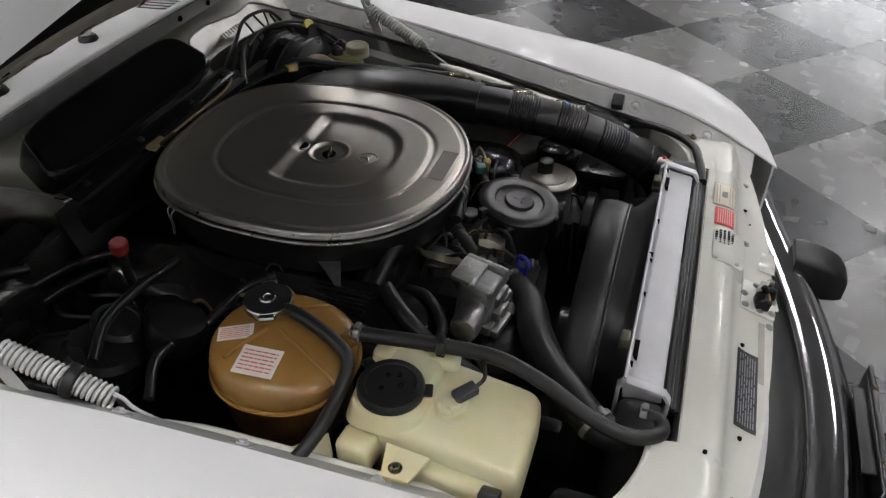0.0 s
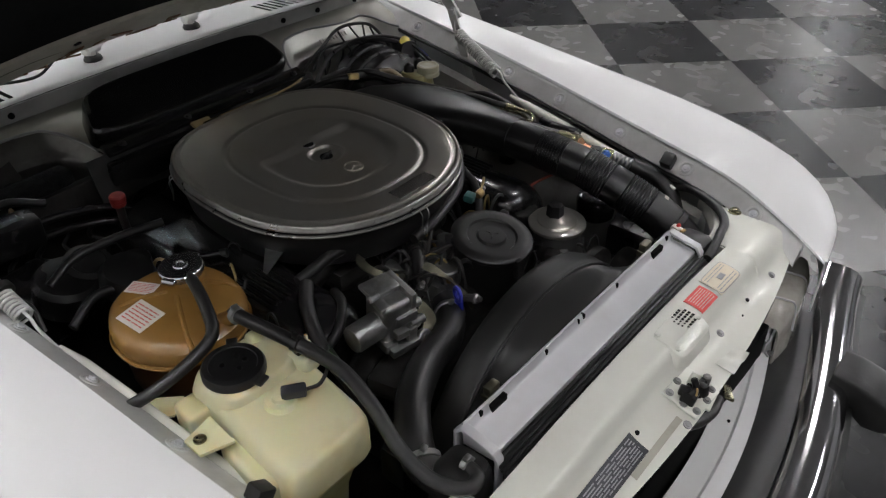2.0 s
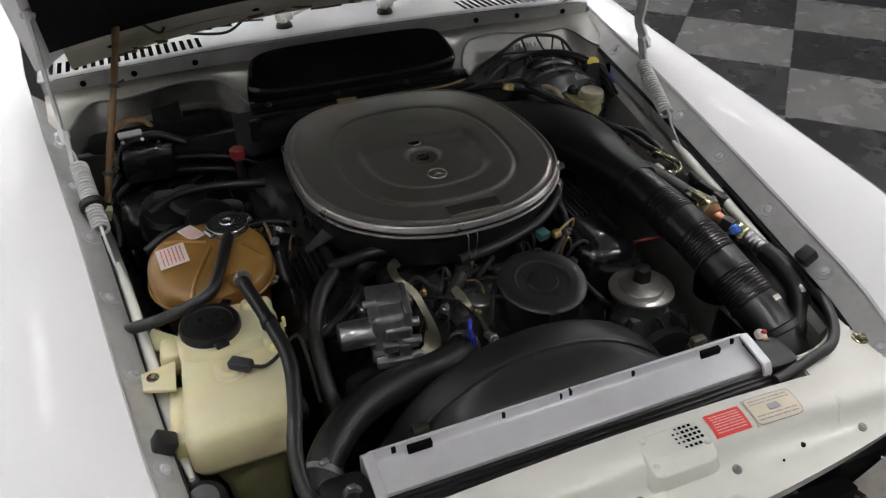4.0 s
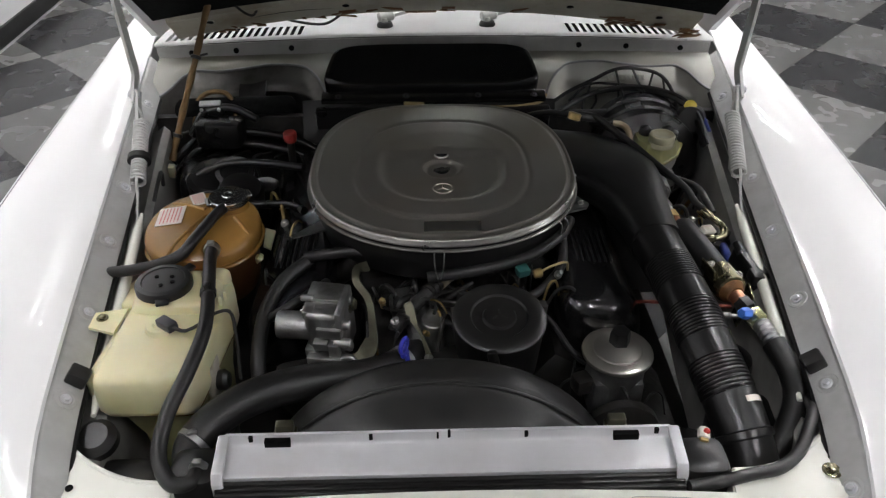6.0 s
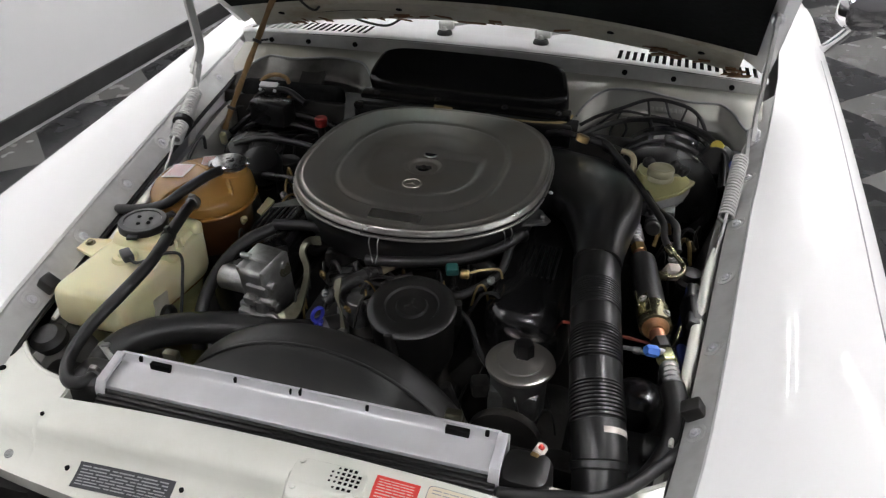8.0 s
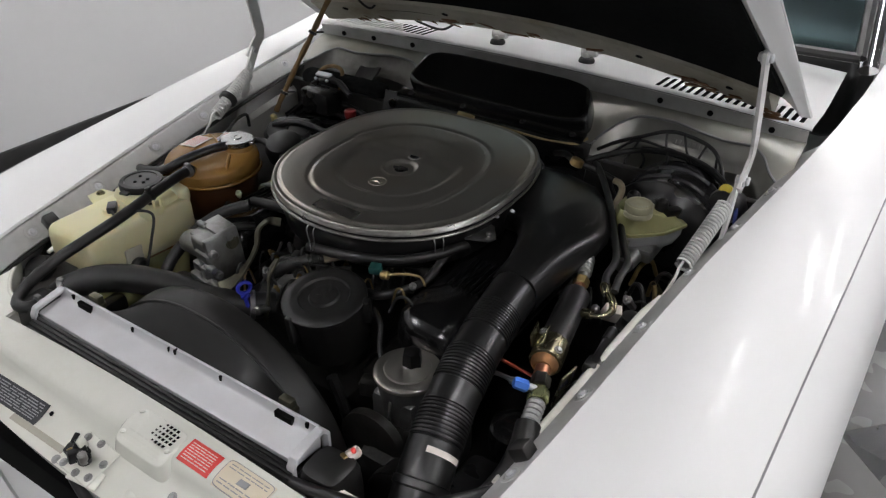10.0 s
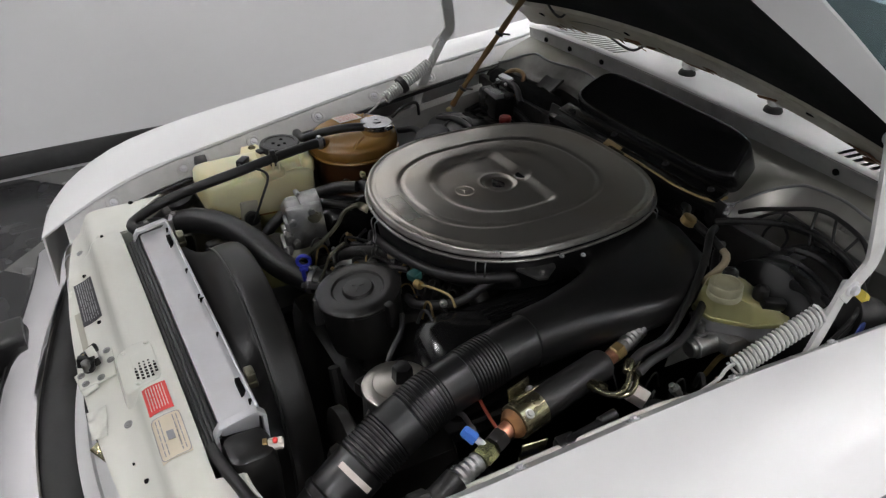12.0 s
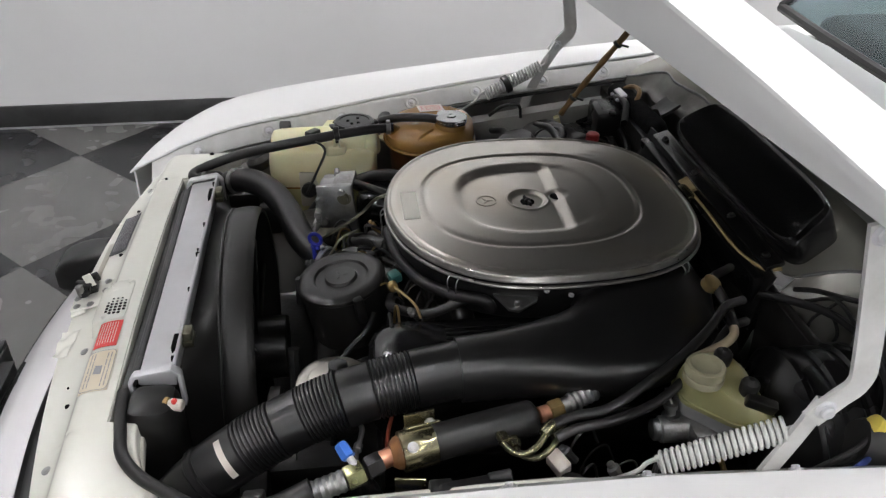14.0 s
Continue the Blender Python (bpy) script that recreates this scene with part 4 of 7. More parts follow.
for side in (1, -1):
    bm = bmesh.new()
    rings = []
    for d in grid(0, 1.33, 14):
        w = hood_half(d)
        low, top, lean = 0.003 - 0.020 * d, 0.013 + 0.015 * min(d / 0.6, 1), 0.016 + 0.020 * d
        rings.append([on_hood(side * x, d, h) for x, h in ((w - 0.001, top), (w - 0.002, top - 0.004), (w - lean * 0.5, (low + top) / 2), (w - lean, low + 0.003), (w - lean - 0.003, low), (w - lean - 0.008, low + 0.002), (w - lean - 0.030, low + 0.014), (w - 0.07, 0.026), (w - 0.02, top + 0.006))])
    skin(bm, rings)
    part("hood_side_frame", bm, WHITE, hood, "white inner side frame of the hood")
for nm, sec in (("hood_rear_frame", ((0.0, 0.03), (-0.002, -0.004), (0.012, -0.016), (0.030, -0.020), (0.060, -0.014), (0.112, -0.010), (0.125, 0.004), (0.13, 0.03))), ("hood_front_frame", ((1.21, 0.03), (1.215, -0.006), (1.31, -0.008), (1.33, 0.0), (1.335, 0.03)))):
    bm = bmesh.new()
    w = hood_half(sec[3][0]) - 0.07
    skin(bm, [[on_hood(x, d, h) for d, h in sec] for x in grid(-w, w, 25)])
    part(nm, bm, STAINED, hood, "stained cream inner cross frame")
bm = bmesh.new()
sheet(bm, lambda u, v: on_hood((hood_half(1.3 * v) - 0.045) * u, 0.125 + 1.09 * v, 0.008 + 0.006 * math.sin(9 * u) * math.sin(7 * v)), grid(-1, 1, 25), grid(0, 1, 25), 0.012)
part("insulation_pad", bm, PAD, hood, "black felt insulation pad")
rnd = random.Random(4)
for k in range(26):
    bm = bmesh.new()
    x = rnd.uniform(-0.5, 0.5)
    box(bm, tuple(on_hood(x, rnd.uniform(0.012, 0.05), -0.0185)), (rnd.uniform(0.01, 0.06), rnd.uniform(0.006, 0.02), 0.0015), (-HOOD_T, 0, rnd.uniform(-20, 20)), 0.0005)
    part("rust_patch", bm, RUST, hood, "brown rust along the rear hood edge")
for k in range(16):
    bm = bmesh.new()
    box(bm, tuple(on_hood(rnd.uniform(0.40, 0.60), rnd.uniform(0.0, 0.05), -0.0188)), (rnd.uniform(0.02, 0.05), rnd.uniform(0.008, 0.025), 0.0015), (-HOOD_T, 0, rnd.uniform(-25, 25)), 0.0005)
    part("rust_patch", bm, RUST, hood)
for x in (-0.50, -0.2, 0.30, 0.50):
    bm = bmesh.new()
    cyl(bm, tuple(on_hood(x, 0.075, -0.0145)), tuple(on_hood(x, 0.075, -0.004)), 0.008, seg=12, bevel=0)
    part("frame_hole", bm, HOLE, hood)

# ---- engine and large parts in the bay ----
# engine block, dark and oily, under everything
engine = thing("engine", "dark oily V8 engine with black ribbed valve covers", "engine")
bm = bmesh.new()
box(bm, (0, 0.52, 0.42), (0.34, 0.66, 0.30), bevel=0.03)
part("block", bm, GRIME, engine)
bm = bmesh.new()
box(bm, (0, 0.52, 0.60), (0.26, 0.58, 0.10), bevel=0.02)
part("valley_cover", bm, GRIME, engine)
for x in (-0.20, 0.20):
    bm = bmesh.new()
    box(bm, (x, 0.54, 0.52), (0.16, 0.56, 0.16), (0, 35 * (1 if x > 0 else -1), 0), 0.02)
    part("cylinder_head", bm, GRIME, engine)
for side in (1, -1):
    bm = bmesh.new()
    c = side * 0.264
    rings = []
    for y, k in ((0.284, 0.40), (0.287, 0.62), (0.296, 0.82), (0.312, 0.94), (0.334, 1.0), (0.35, 1.01), (0.39, 0.98), (0.84, 1.0), (0.86, 0.9), (0.865, 0.7)):
        ring = []
        for i in range(24):
            a = 2 * math.pi * i / 24
            ring.append((c + 0.074 * k * math.copysign(abs(math.cos(a)) ** 0.7, math.cos(a)), y, 0.642 + 0.070 * k * math.copysign(abs(math.sin(a)) ** 0.7, math.sin(a)) + 0.02 * math.cos(a) * -side))
        rings.append(ring)
    skin(bm, rings)
    cover = part("valve_cover", bm, GLOSS, engine, "glossy black valve cover")
    for k in range(7):
        bm = bmesh.new()
        box(bm, (c - 0.03 + 0.010 * k, 0.455, 0.7115), (0.0035, 0.10, 0.006), bevel=0.0012)
        part("rib", bm, PLASTIC, cover)
# intake plumbing seen under the air cleaner's front edge
intake = thing("intake_manifold", "dusty dark intake manifold with hoses and linkages", "manifold")
bm = bmesh.new()
rnd = random.Random(11)
box(bm, (0, 0.60, 0.665), (0.30, 0.40, 0.05), bevel=0.02)
for k in range(4):
    for side in (1, -1):
        tube(bm, [(side * 0.06, 0.44 + 0.10 * k, 0.69), (side * 0.13, 0.44 + 0.10 * k, 0.70), (side * 0.19, 0.45 + 0.10 * k, 0.66)], 0.019, 10, 5)
part("runner", bm, GRIME, intake)
bm = bmesh.new()
box(bm, (-0.01, 0.30, 0.655), (0.11, 0.08, 0.06), (0, 0, 8), 0.012)
cyl(bm, (-0.02, 0.27, 0.64), (-0.02, 0.27, 0.70), 0.022)
cyl(bm, (0.05, 0.33, 0.66), (0.05, 0.33, 0.70), 0.016)
box(bm, (-0.06, 0.34, 0.67), (0.05, 0.06, 0.05), (0, 10, 30), 0.008)
part("thermostat_housing", bm, ALU, intake, "dirty cast thermostat housing")
bm = bmesh.new()
tube(bm, [(-0.085, 0.270, 0.680), (-0.060, 0.296, 0.698), (-0.033, 0.325, 0.706), (0.016, 0.388, 0.712), (0.034, 0.412, 0.720)], 0.0120, 16, 6)
part("vacuum_hose", bm, RUBBER, intake)
CDIR = Vector((0.049, 0.063, 0.006)).normalized()
bm = bmesh.new()
lathe(bm, [(0.0122, 0), (0.0130, 0.0008), (0.0130, 0.026), (0.0122, 0.027)], Vector((-0.012, 0.352, 0.7086)), CDIR, 24)
part("hose_collar", bm, COLLAR, intake, "tan label round a hose")
for o in (-0.028, -0.020, -0.008, 0.029, 0.034):
    bm = bmesh.new()
    lathe(bm, [(0.012, -0.002), (0.0140, -0.0012), (0.0140, 0.0012), (0.012, 0.002)], Vector((-0.012, 0.352, 0.7086)) + CDIR * o, CDIR, 22)
    part("hose_ring", bm, ALU if o > 0 else RUBBER, intake)

# fan shroud
shroud = thing("fan_shroud", "black plastic fan shroud behind the radiator", "fan shroud")
bm = bmesh.new()
SC = Vector((-0.014, 0.0, 0.500))
def ringpt(r, y, a):
    return Vector((SC.x + r * math.cos(a), y, SC.z + r * math.sin(a)))
angs = grid(math.radians(-30), math.radians(210), 49)
skin(bm, [[ringpt(r, y, a) for a in angs] for r, y in ((0.258, 0.106), (0.264, 0.107), (0.268, 0.103), (0.2705, 0.094), (0.271, 0.080), (0.2702, 0.068), (0.268, 0.058), (0.2645, 0.0535))], closed=False, caps=False)
def funnel(u, v):
    a = angs[0] + (angs[-1] - angs[0]) * u
    p = ringpt(0.2645, 0.0535, a)
    q = Vector((max(min(SC.x + 0.40 * math.cos(a), 0.285), -0.295), 0.008, max(min(SC.z + 0.40 * math.sin(a), 0.700), 0.26)))
    return p.lerp(q, v) - Vector((0, 0, 0.010 * math.sin(v * math.pi)))
sheet(bm, funnel, grid(0, 1, 49), grid(0, 1, 8))
bmesh.ops.remove_doubles(bm, verts=bm.verts[:], dist=0.0002)
part("shroud_body", bm, SHROUD, shroud)
bm = bmesh.new()
tube(bm, [ringpt(0.2672, 0.0545, a) for a in angs[4:-4]], 0.0026, 8, 1)
part("shroud_ridge", bm, SHROUD, shroud)
bm = bmesh.new()
cyl(bm, (SC.x, 0.07, SC.z), (SC.x, 0.14, SC.z), 0.06)
fan = part("fan", bm, PLASTIC, shroud, "dark cooling fan hub")
for k in range(9):
    bm = bmesh.new()
    box(bm, (0, 0, 0.125), (0.06, 0.004, 0.16), bevel=0.001, seg=1)
    bmesh.ops.transform(bm, matrix=Matrix.Translation((SC.x, 0.075, SC.z)) @ Matrix.Rotation(2 * math.pi * k / 9, 4, "Y") @ Matrix.Rotation(radians(28), 4, "Z"), verts=bm.verts[:])
    part("blade", bm, PLASTIC, fan)

# radiator
rad = thing("radiator", "radiator with dull silver top sheet and black end tanks", "radiator")
bm = bmesh.new()
box(bm, (-0.006, -0.022, 0.46), (0.60, 0.05, 0.45), bevel=0.004)
part("core", bm, GRIME, rad, "dark radiator core")
bm = bmesh.new()
rp = [(0.006, 0.690), (0.010, 0.7275), (0.008, 0.7295), (0.005, 0.7285), (0.001, 0.7185), (-0.003, 0.7145), (-0.041, 0.7095), (-0.046, 0.7065), (-0.047, 0.696), (-0.043, 0.694)]
skin(bm, [[(x, y, z) for y, z in rp] for x in (-0.298, -0.296, 0.286, 0.288)])
part("top_sheet", bm, SHEET, rad, "dull silver folded top sheet")
for x, w in ((-0.230, 0.034), (0.229, 0.034)):
    bm = bmesh.new()
    box(bm, (x, 0.002, 0.7185), (w, 0.012, 0.013), bevel=0.001)
    part("slot", bm, HOLE, rad, "dark mounting slot")
for x, z, w in ((-0.108, 0.724, 0.005), (0.097, 0.724, 0.005), (-0.005, 0.726, 0.004), (-0.265, 0.725, 0.006), (0.27, 0.725, 0.006), (-0.02, 0.7245, 0.003)):
    bm = bmesh.new()
    box(bm, (x, 0.0045, z - 0.001), (w, 0.008, 0.009), bevel=0.001)
    part("notch", bm, HOLE, rad)
for k in range(4):
    bm = bmesh.new()
    box(bm, (-0.004, -0.052 - 0.0055 * k, 0.701 - 0.004 * k), (0.60, 0.007, 0.007), bevel=0.002)
    part("fin_bar", bm, PLASTIC if k % 2 else RUBBER, rad)
for x in (-0.222, 0.219):
    bm = bmesh.new()
    box(bm, (x, 0.018, 0.729), (0.024, 0.014, 0.016), bevel=0.003)
    box(bm, (x, 0.018, 0.718), (0.030, 0.016, 0.010), bevel=0.002)
    part("clip", bm, OLIVE, rad, "grey spring clip")
for side, cx in ((-1, -0.337), (1, 0.329)):
    bm = bmesh.new()
    rings = []
    for z, k in ((0.25, 0.9), (0.66, 1.0), (0.690, 0.95), (0.702, 0.82), (0.706, 0.6)):
        rings.append(oval(cx, -0.021, 0.037 * k, 0.036 * k, z, 4, 28))
    skin(bm, rings)
    part("end_tank", bm, MATT, rad, "black plastic radiator end tank")
    bm = bmesh.new()
    pts = [(cx - side * 0.037, y, z) for y, z in ((0.014, 0.66), (0.014, 0.716), (0.004, 0.7265), (-0.048, 0.717), (-0.055, 0.706), (-0.055, 0.64))]
    for a, b in zip(pts, pts[1:]):
        mid = (Vector(a) + Vector(b)) / 2
        d = Vector(b) - Vector(a)
        ang = math.degrees(math.atan2(d.z, d.y))
        box(bm, tuple(mid), (0.015, d.length + 0.004, 0.006), (ang, 0, 0), 0.002)
    part("clamp_strip", bm, SHEET, rad, "crimped silver clamp strip")
bm = bmesh.new()
tube(bm, [(-0.296, -0.060, 0.690), (-0.28, -0.063, 0.687), (-0.25, -0.0645, 0.684), (0.0, -0.0645, 0.684), (0.25, -0.0645, 0.682), (0.29, -0.063, 0.676), (0.32, -0.058, 0.655)], 0.0055, 10, 6)
part("oil_pipe", bm, ALU, rad, "thin metal pipe before the core")
bm = bmesh.new()
cyl(bm, (0.338, 0.004, 0.700), (0.344, 0.024, 0.7005), 0.0085, seg=8)
part("temperature_sensor", bm, PAPER, rad, "clear capped sensor")
bm = bmesh.new()
lathe(bm, [(0.0075, 0), (0.0092, 0.001), (0.0092, 0.006), (0.0075, 0.007)], (0.3355, -0.003, 0.700), (0.3, 1, 0.02), 6)
part("sensor_nut", bm, BRASS, rad, "yellow hexagonal sensor nut")
bm = bmesh.new()
cyl(bm, (0.3420, 0.010, 0.7088), (0.3445, 0.016, 0.7090), 0.0045, seg=12)
part("sensor_mark", bm, REDLABEL, rad, "small red spot on the sensor")

# upper radiator hose with clamps
hose = thing("radiator_hose", "thick black rubber upper radiator hose", "hose")
UH = [(-0.350, -0.010, 0.668), (-0.355, 0.030, 0.682), (-0.328, 0.070, 0.694), (-0.280, 0.112, 0.694), (-0.205, 0.150, 0.684), (-0.128, 0.176, 0.668), (-0.075, 0.215, 0.655), (-0.045, 0.250, 0.648)]
bm = bmesh.new()
tube(bm, UH, lambda t: 0.0235 + 0.003 * math.sin(t * 3.1), 18, 8)
part("hose_body", bm, RUBBER, hose)
for i in (1, -2):
    bm = bmesh.new()
    a, b = Vector(UH[i]), Vector(UH[i + 1])
    d = (b - a).normalized()
    lathe(bm, [(0.026, 0), (0.0275, 0.001), (0.0275, 0.009), (0.026, 0.010)], a, d, 24)
    box(bm, tuple(a + Vector((0.004, 0.0, 0.0275))), (0.014, 0.009, 0.007), (0, 0, 20), 0.003)
    part("hose_clamp", bm, ALU, hose, "screw hose clamp")

# air cleaner
ac = thing("air_cleaner", "large black air cleaner with a tarnished stainless lid", "air cleaner")
AX, AY = 0.001, 0.598
def lid_ring(k, z, seg=96, grow=0.0):
    """The lid's outline: squarer at the rear, rounder at the front."""
    out = []
    for i in range(seg):
        t = 2 * math.pi * i / seg
        c, s = math.cos(t), math.sin(t)
        e = 2.5 + 0.35 * s if k > 0.2 else 2.2
        out.append(Vector((AX + (0.246 + grow) * k * math.copysign(abs(c) ** (2 / e), c), AY + (0.266 + grow) * k * math.copysign(abs(s) ** (2 / e), s), z)))
    return out
bm = bmesh.new()
rings = [lid_ring(k, z, 72) for k, z in ((0.60, 0.705), (0.88, 0.709), (0.93, 0.72), (0.955, 0.755), (0.965, 0.780), (0.955, 0.786))]
skin(bm, rings)
part("housing", bm, PLASTIC, ac)
def lid_z(x, y, k):
    """Height of the pressed lid; k is 0 at the middle and 1 at the rim."""
    z = 0.809 + 0.006 * (1 - k * k)
    # shallow channel inside the rim, then the rolled edge
    z -= lerp(k, [(0.0, 0.0), (0.925, 0.0), (0.945, 0.0022), (0.962, 0.0028), (0.972, 0.0012), (0.982, 0.0006), (0.990, 0.0016), (0.996, 0.0045), (1.0, 0.0085)])
    # thin pressed line
    q = (abs((x - AX) / 0.160) ** 2.5 + abs((y - 0.585) / 0.185) ** 2.5) ** (1 / 2.5)
    z -= 0.0030 * math.exp(-((q - 1) / 0.030) ** 2)
    # D-shaped pan, deepest towards the front, ending in a sharp ramp
    q2 = (abs((x - AX) / 0.122) ** 2.4 + abs((y - 0.585) / 0.135) ** 2.4) ** (1 / 2.4)
    wall = 1 / (1 + math.exp((q2 - 0.93) / 0.028))
    ramp = min(max((0.646 - y) / 0.026, 0), 1)
    ramp = ramp * ramp * (3 - 2 * ramp)
    z -= wall * (0.0085 * ramp + 0.0015)
    # cup round the stud, with a raised edge
    d = math.hypot(x - AX, y - 0.582)
    z -= 0.006 / (1 + math.exp((d - 0.031) / 0.0016))
    z += 0.0012 * math.exp(-((d - 0.0360) / 0.0030) ** 2)
    h = math.hypot(x - AX, y - 0.634)
    z -= 0.003 * math.exp(-(h / 0.018) ** 4)
    return z
bm = bmesh.new()
SEG, RINGS = 256, 190
vs = []
for j in range(RINGS + 1):
    k = 0.965 * j / (RINGS - 14) if j <= RINGS - 14 else 0.965 + 0.035 * (j - RINGS + 14) / 14
    row = []
    for p in lid_ring(k, 0, SEG):
        row.append(bm.verts.new((p.x, p.y, lid_z(p.x, p.y, k))) if j else None)
    vs.append(row)
centre = bm.verts.new((AX, AY, lid_z(AX, AY, 0)))
for j in range(1, RINGS):
    for i in range(SEG):
        n = (i + 1) % SEG
        bm.faces.new((vs[j][i], vs[j][n], vs[j + 1][n], vs[j + 1][i]))
for i in range(SEG):
    bm.faces.new((centre, vs[1][i], vs[1][(i + 1) % SEG]))
edge_verts = set(v for row in vs[RINGS - 6:] for v in row)
low = [bm.verts.new((v.co.x, v.co.y, 0.7965)) for v in vs[RINGS]]
for i in range(SEG):
    n = (i + 1) % SEG
    bm.faces.new((vs[RINGS][i], vs[RINGS][n], low[n], low[i]))
edge_verts.update(low)
for f in bm.faces:
    f.material_index = 1 if all(v in edge_verts for v in f.verts) else 0
lid = part("lid", bm, STEEL, ac, "tarnished stainless steel lid with pressed pan")
lid.data.materials.append(LIDRIM)
def surface_normal(x, y, k):
    """Up-facing normal of the pressed sheet at a point."""
    h = 0.0006
    r = math.hypot(x - AX, y - AY)
    dk = k * h / r if r > 0.002 else 0.0
    ux, uy = ((x - AX) / r, (y - AY) / r) if r > 0.002 else (1.0, 0.0)
    along = (lid_z(x + ux * h, y + uy * h, min(k + dk, 1.0)) - lid_z(x - ux * h, y - uy * h, k - dk)) / (2 * h)
    across = (lid_z(x - uy * h, y + ux * h, k) - lid_z(x + uy * h, y - ux * h, k)) / (2 * h)
    return Vector((-(along * ux - across * uy), -(along * uy + across * ux), 1)).normalized()
normals = []
for j in range(1, RINGS + 1):
    k = 0.965 * j / (RINGS - 14) if j <= RINGS - 14 else 0.965 + 0.035 * (j - RINGS + 14) / 14
    for i in range(SEG):
        p = lid.data.vertices[(j - 1) * SEG + i].co
        normals.append(surface_normal(p.x, p.y, k))
normals.append(Vector((0, 0, 1)))
for i in range(SEG):
    p = lid.data.vertices[i].co
    normals.append(Vector((p.x - AX, p.y - AY, 0)).normalized())
lid.data.normals_split_custom_set_from_vertices(normals)
bm = bmesh.new()
skin(bm, [lid_ring(k, z, 96) for k, z in ((0.95, 0.785), (0.988, 0.786), (0.988, 0.799), (0.975, 0.800))], caps=False)
part("gasket", bm, PLASTIC, lid, "dark sealing ring under the lid")
bm = bmesh.new()
tube(bm, lid_ring(1.0, 0.790, 96, 0.0005) + [lid_ring(1.0, 0.790, 96, 0.0005)[0]], 0.0030, 8, 1)
part("lid_rim", bm, LIDRIM, lid, "rolled bright rim")
bm = bmesh.new()
tube(bm, [(AX + 0.0172 * math.cos(q), 0.508 + 0.0172 * math.sin(q), lid_z(AX, 0.508, 0.34) + 0.0004) for q in grid(0, 2 * math.pi, 33)], 0.0011, 6, 1)
for k in range(3):
    a = math.pi / 2 + 2 * math.pi * k / 3
    tip = Vector((AX + 0.0155 * math.cos(a), 0.508 + 0.0155 * math.sin(a), lid_z(AX, 0.508, 0.34) + 0.0002))
    s = Vector((-math.sin(a), math.cos(a), 0)) * 0.0024
    c = Vector((AX, 0.508, lid_z(AX, 0.508, 0.34) + 0.0002))
    q = [bm.verts.new(p) for p in (c + s, tip, c - s)]
    top = bm.verts.new(c + Vector((0, 0, 0.0022)))
    for i in range(3):
        bm.faces.new((q[i], q[(i + 1) % 3], top))
part("emblem", bm, STEEL, lid, "small round pressed emblem")
bm = bmesh.new()
cyl(bm, (AX, 0.582, 0.786), (AX, 0.582, lid_z(AX, 0.582, 0.07) + 0.0008), 0.0125, bevel=0)
part("stud_hole", bm, HOLE, lid, "dark stud hole in the cup")
bm = bmesh.new()
cyl(bm, (AX, 0.582, 0.785), (AX, 0.582, 0.806), 0.005)
for k in range(2):
    box(bm, (AX + (0.009 if k else -0.009), 0.582 + (0.002 if k else -0.002), 0.800), (0.014, 0.004, 0.010), (0, 0, 12), 0.002)
part("wing_nut", bm, GRIME, lid, "dark wing nut")
bm = bmesh.new()
cyl(bm, (AX, 0.634, 0.780), (AX, 0.634, 0.8072), 0.0118, bevel=0)
part("lid_hole", bm, HOLE, lid, "dark round hole")
bm = bmesh.new()
lathe(bm, [(0.0116, -0.001), (0.0120, 0.0006), (0.0130, 0.0008), (0.0145, -0.001)], (AX, 0.634, 0.8064), seg=32, caps=False)
part("hole_rim", bm, LIDRIM, lid)
bm = bmesh.new()
def on_lid(x, y):
    dx, dy = (x - AX) / 0.246, (y - AY) / 0.266
    e = 2.5 + 0.35 * dy / math.hypot(dx, dy)
    return Vector((x, y, lid_z(x, y, (abs(dx) ** e + abs(dy) ** e) ** (1 / e)) + 0.0008))
sheet(bm, on_lid, grid(-0.034, 0.060, 12), grid(0.359, 0.387, 6), 0.0006)
part("label_ghost", bm, GHOST, lid, "dark patch left by a removed label")
bm = bmesh.new()
cyl(bm, (-0.197, 0.51, 0.804), (-0.197, 0.51, 0.809), 0.0045)
part("rivet", bm, STEEL, lid)
for a in (-92, -38, 150, 40):
    p = lid_ring(1.0, 0.77, 360, 0.003)[int(a % 360)]
    d = (p - Vector((AX, AY, 0.77))).normalized()
    b = bmesh.new()
    for s in (-0.008, 0.008):
        off = Vector((-d.y, d.x, 0)) * s
        tube(b, [p + off + d * -0.004 + Vector((0, 0, 0.022)), p + off + d * 0.006 + Vector((0, 0, 0.012)), p + off * 0.8 + d * 0.004 + Vector((0, 0, -0.012)), p + off * 0.3 + d * 0.006 + Vector((0, 0, -0.030))], 0.0012, 6, 5)
    part("spring_clip", b, ALU, ac, "wire spring clip")
bm = bmesh.new()
slab(bm, [(0.212, 0.478), (0.262, 0.498), (0.268, 0.512), (0.245, 0.545), (0.215, 0.555)], 0.762, 0.766)
cyl(bm, (0.252, 0.512, 0.764), (0.252, 0.512, 0.774), 0.005)
part("bracket", bm, ALU, ac, "silver mounting bracket")
bm = bmesh.new()
slab(bm, [(-0.21, 0.47), (-0.265, 0.445), (-0.265, 0.455), (-0.215, 0.51)], 0.742, 0.745)
part("bracket", bm, ALU, ac)

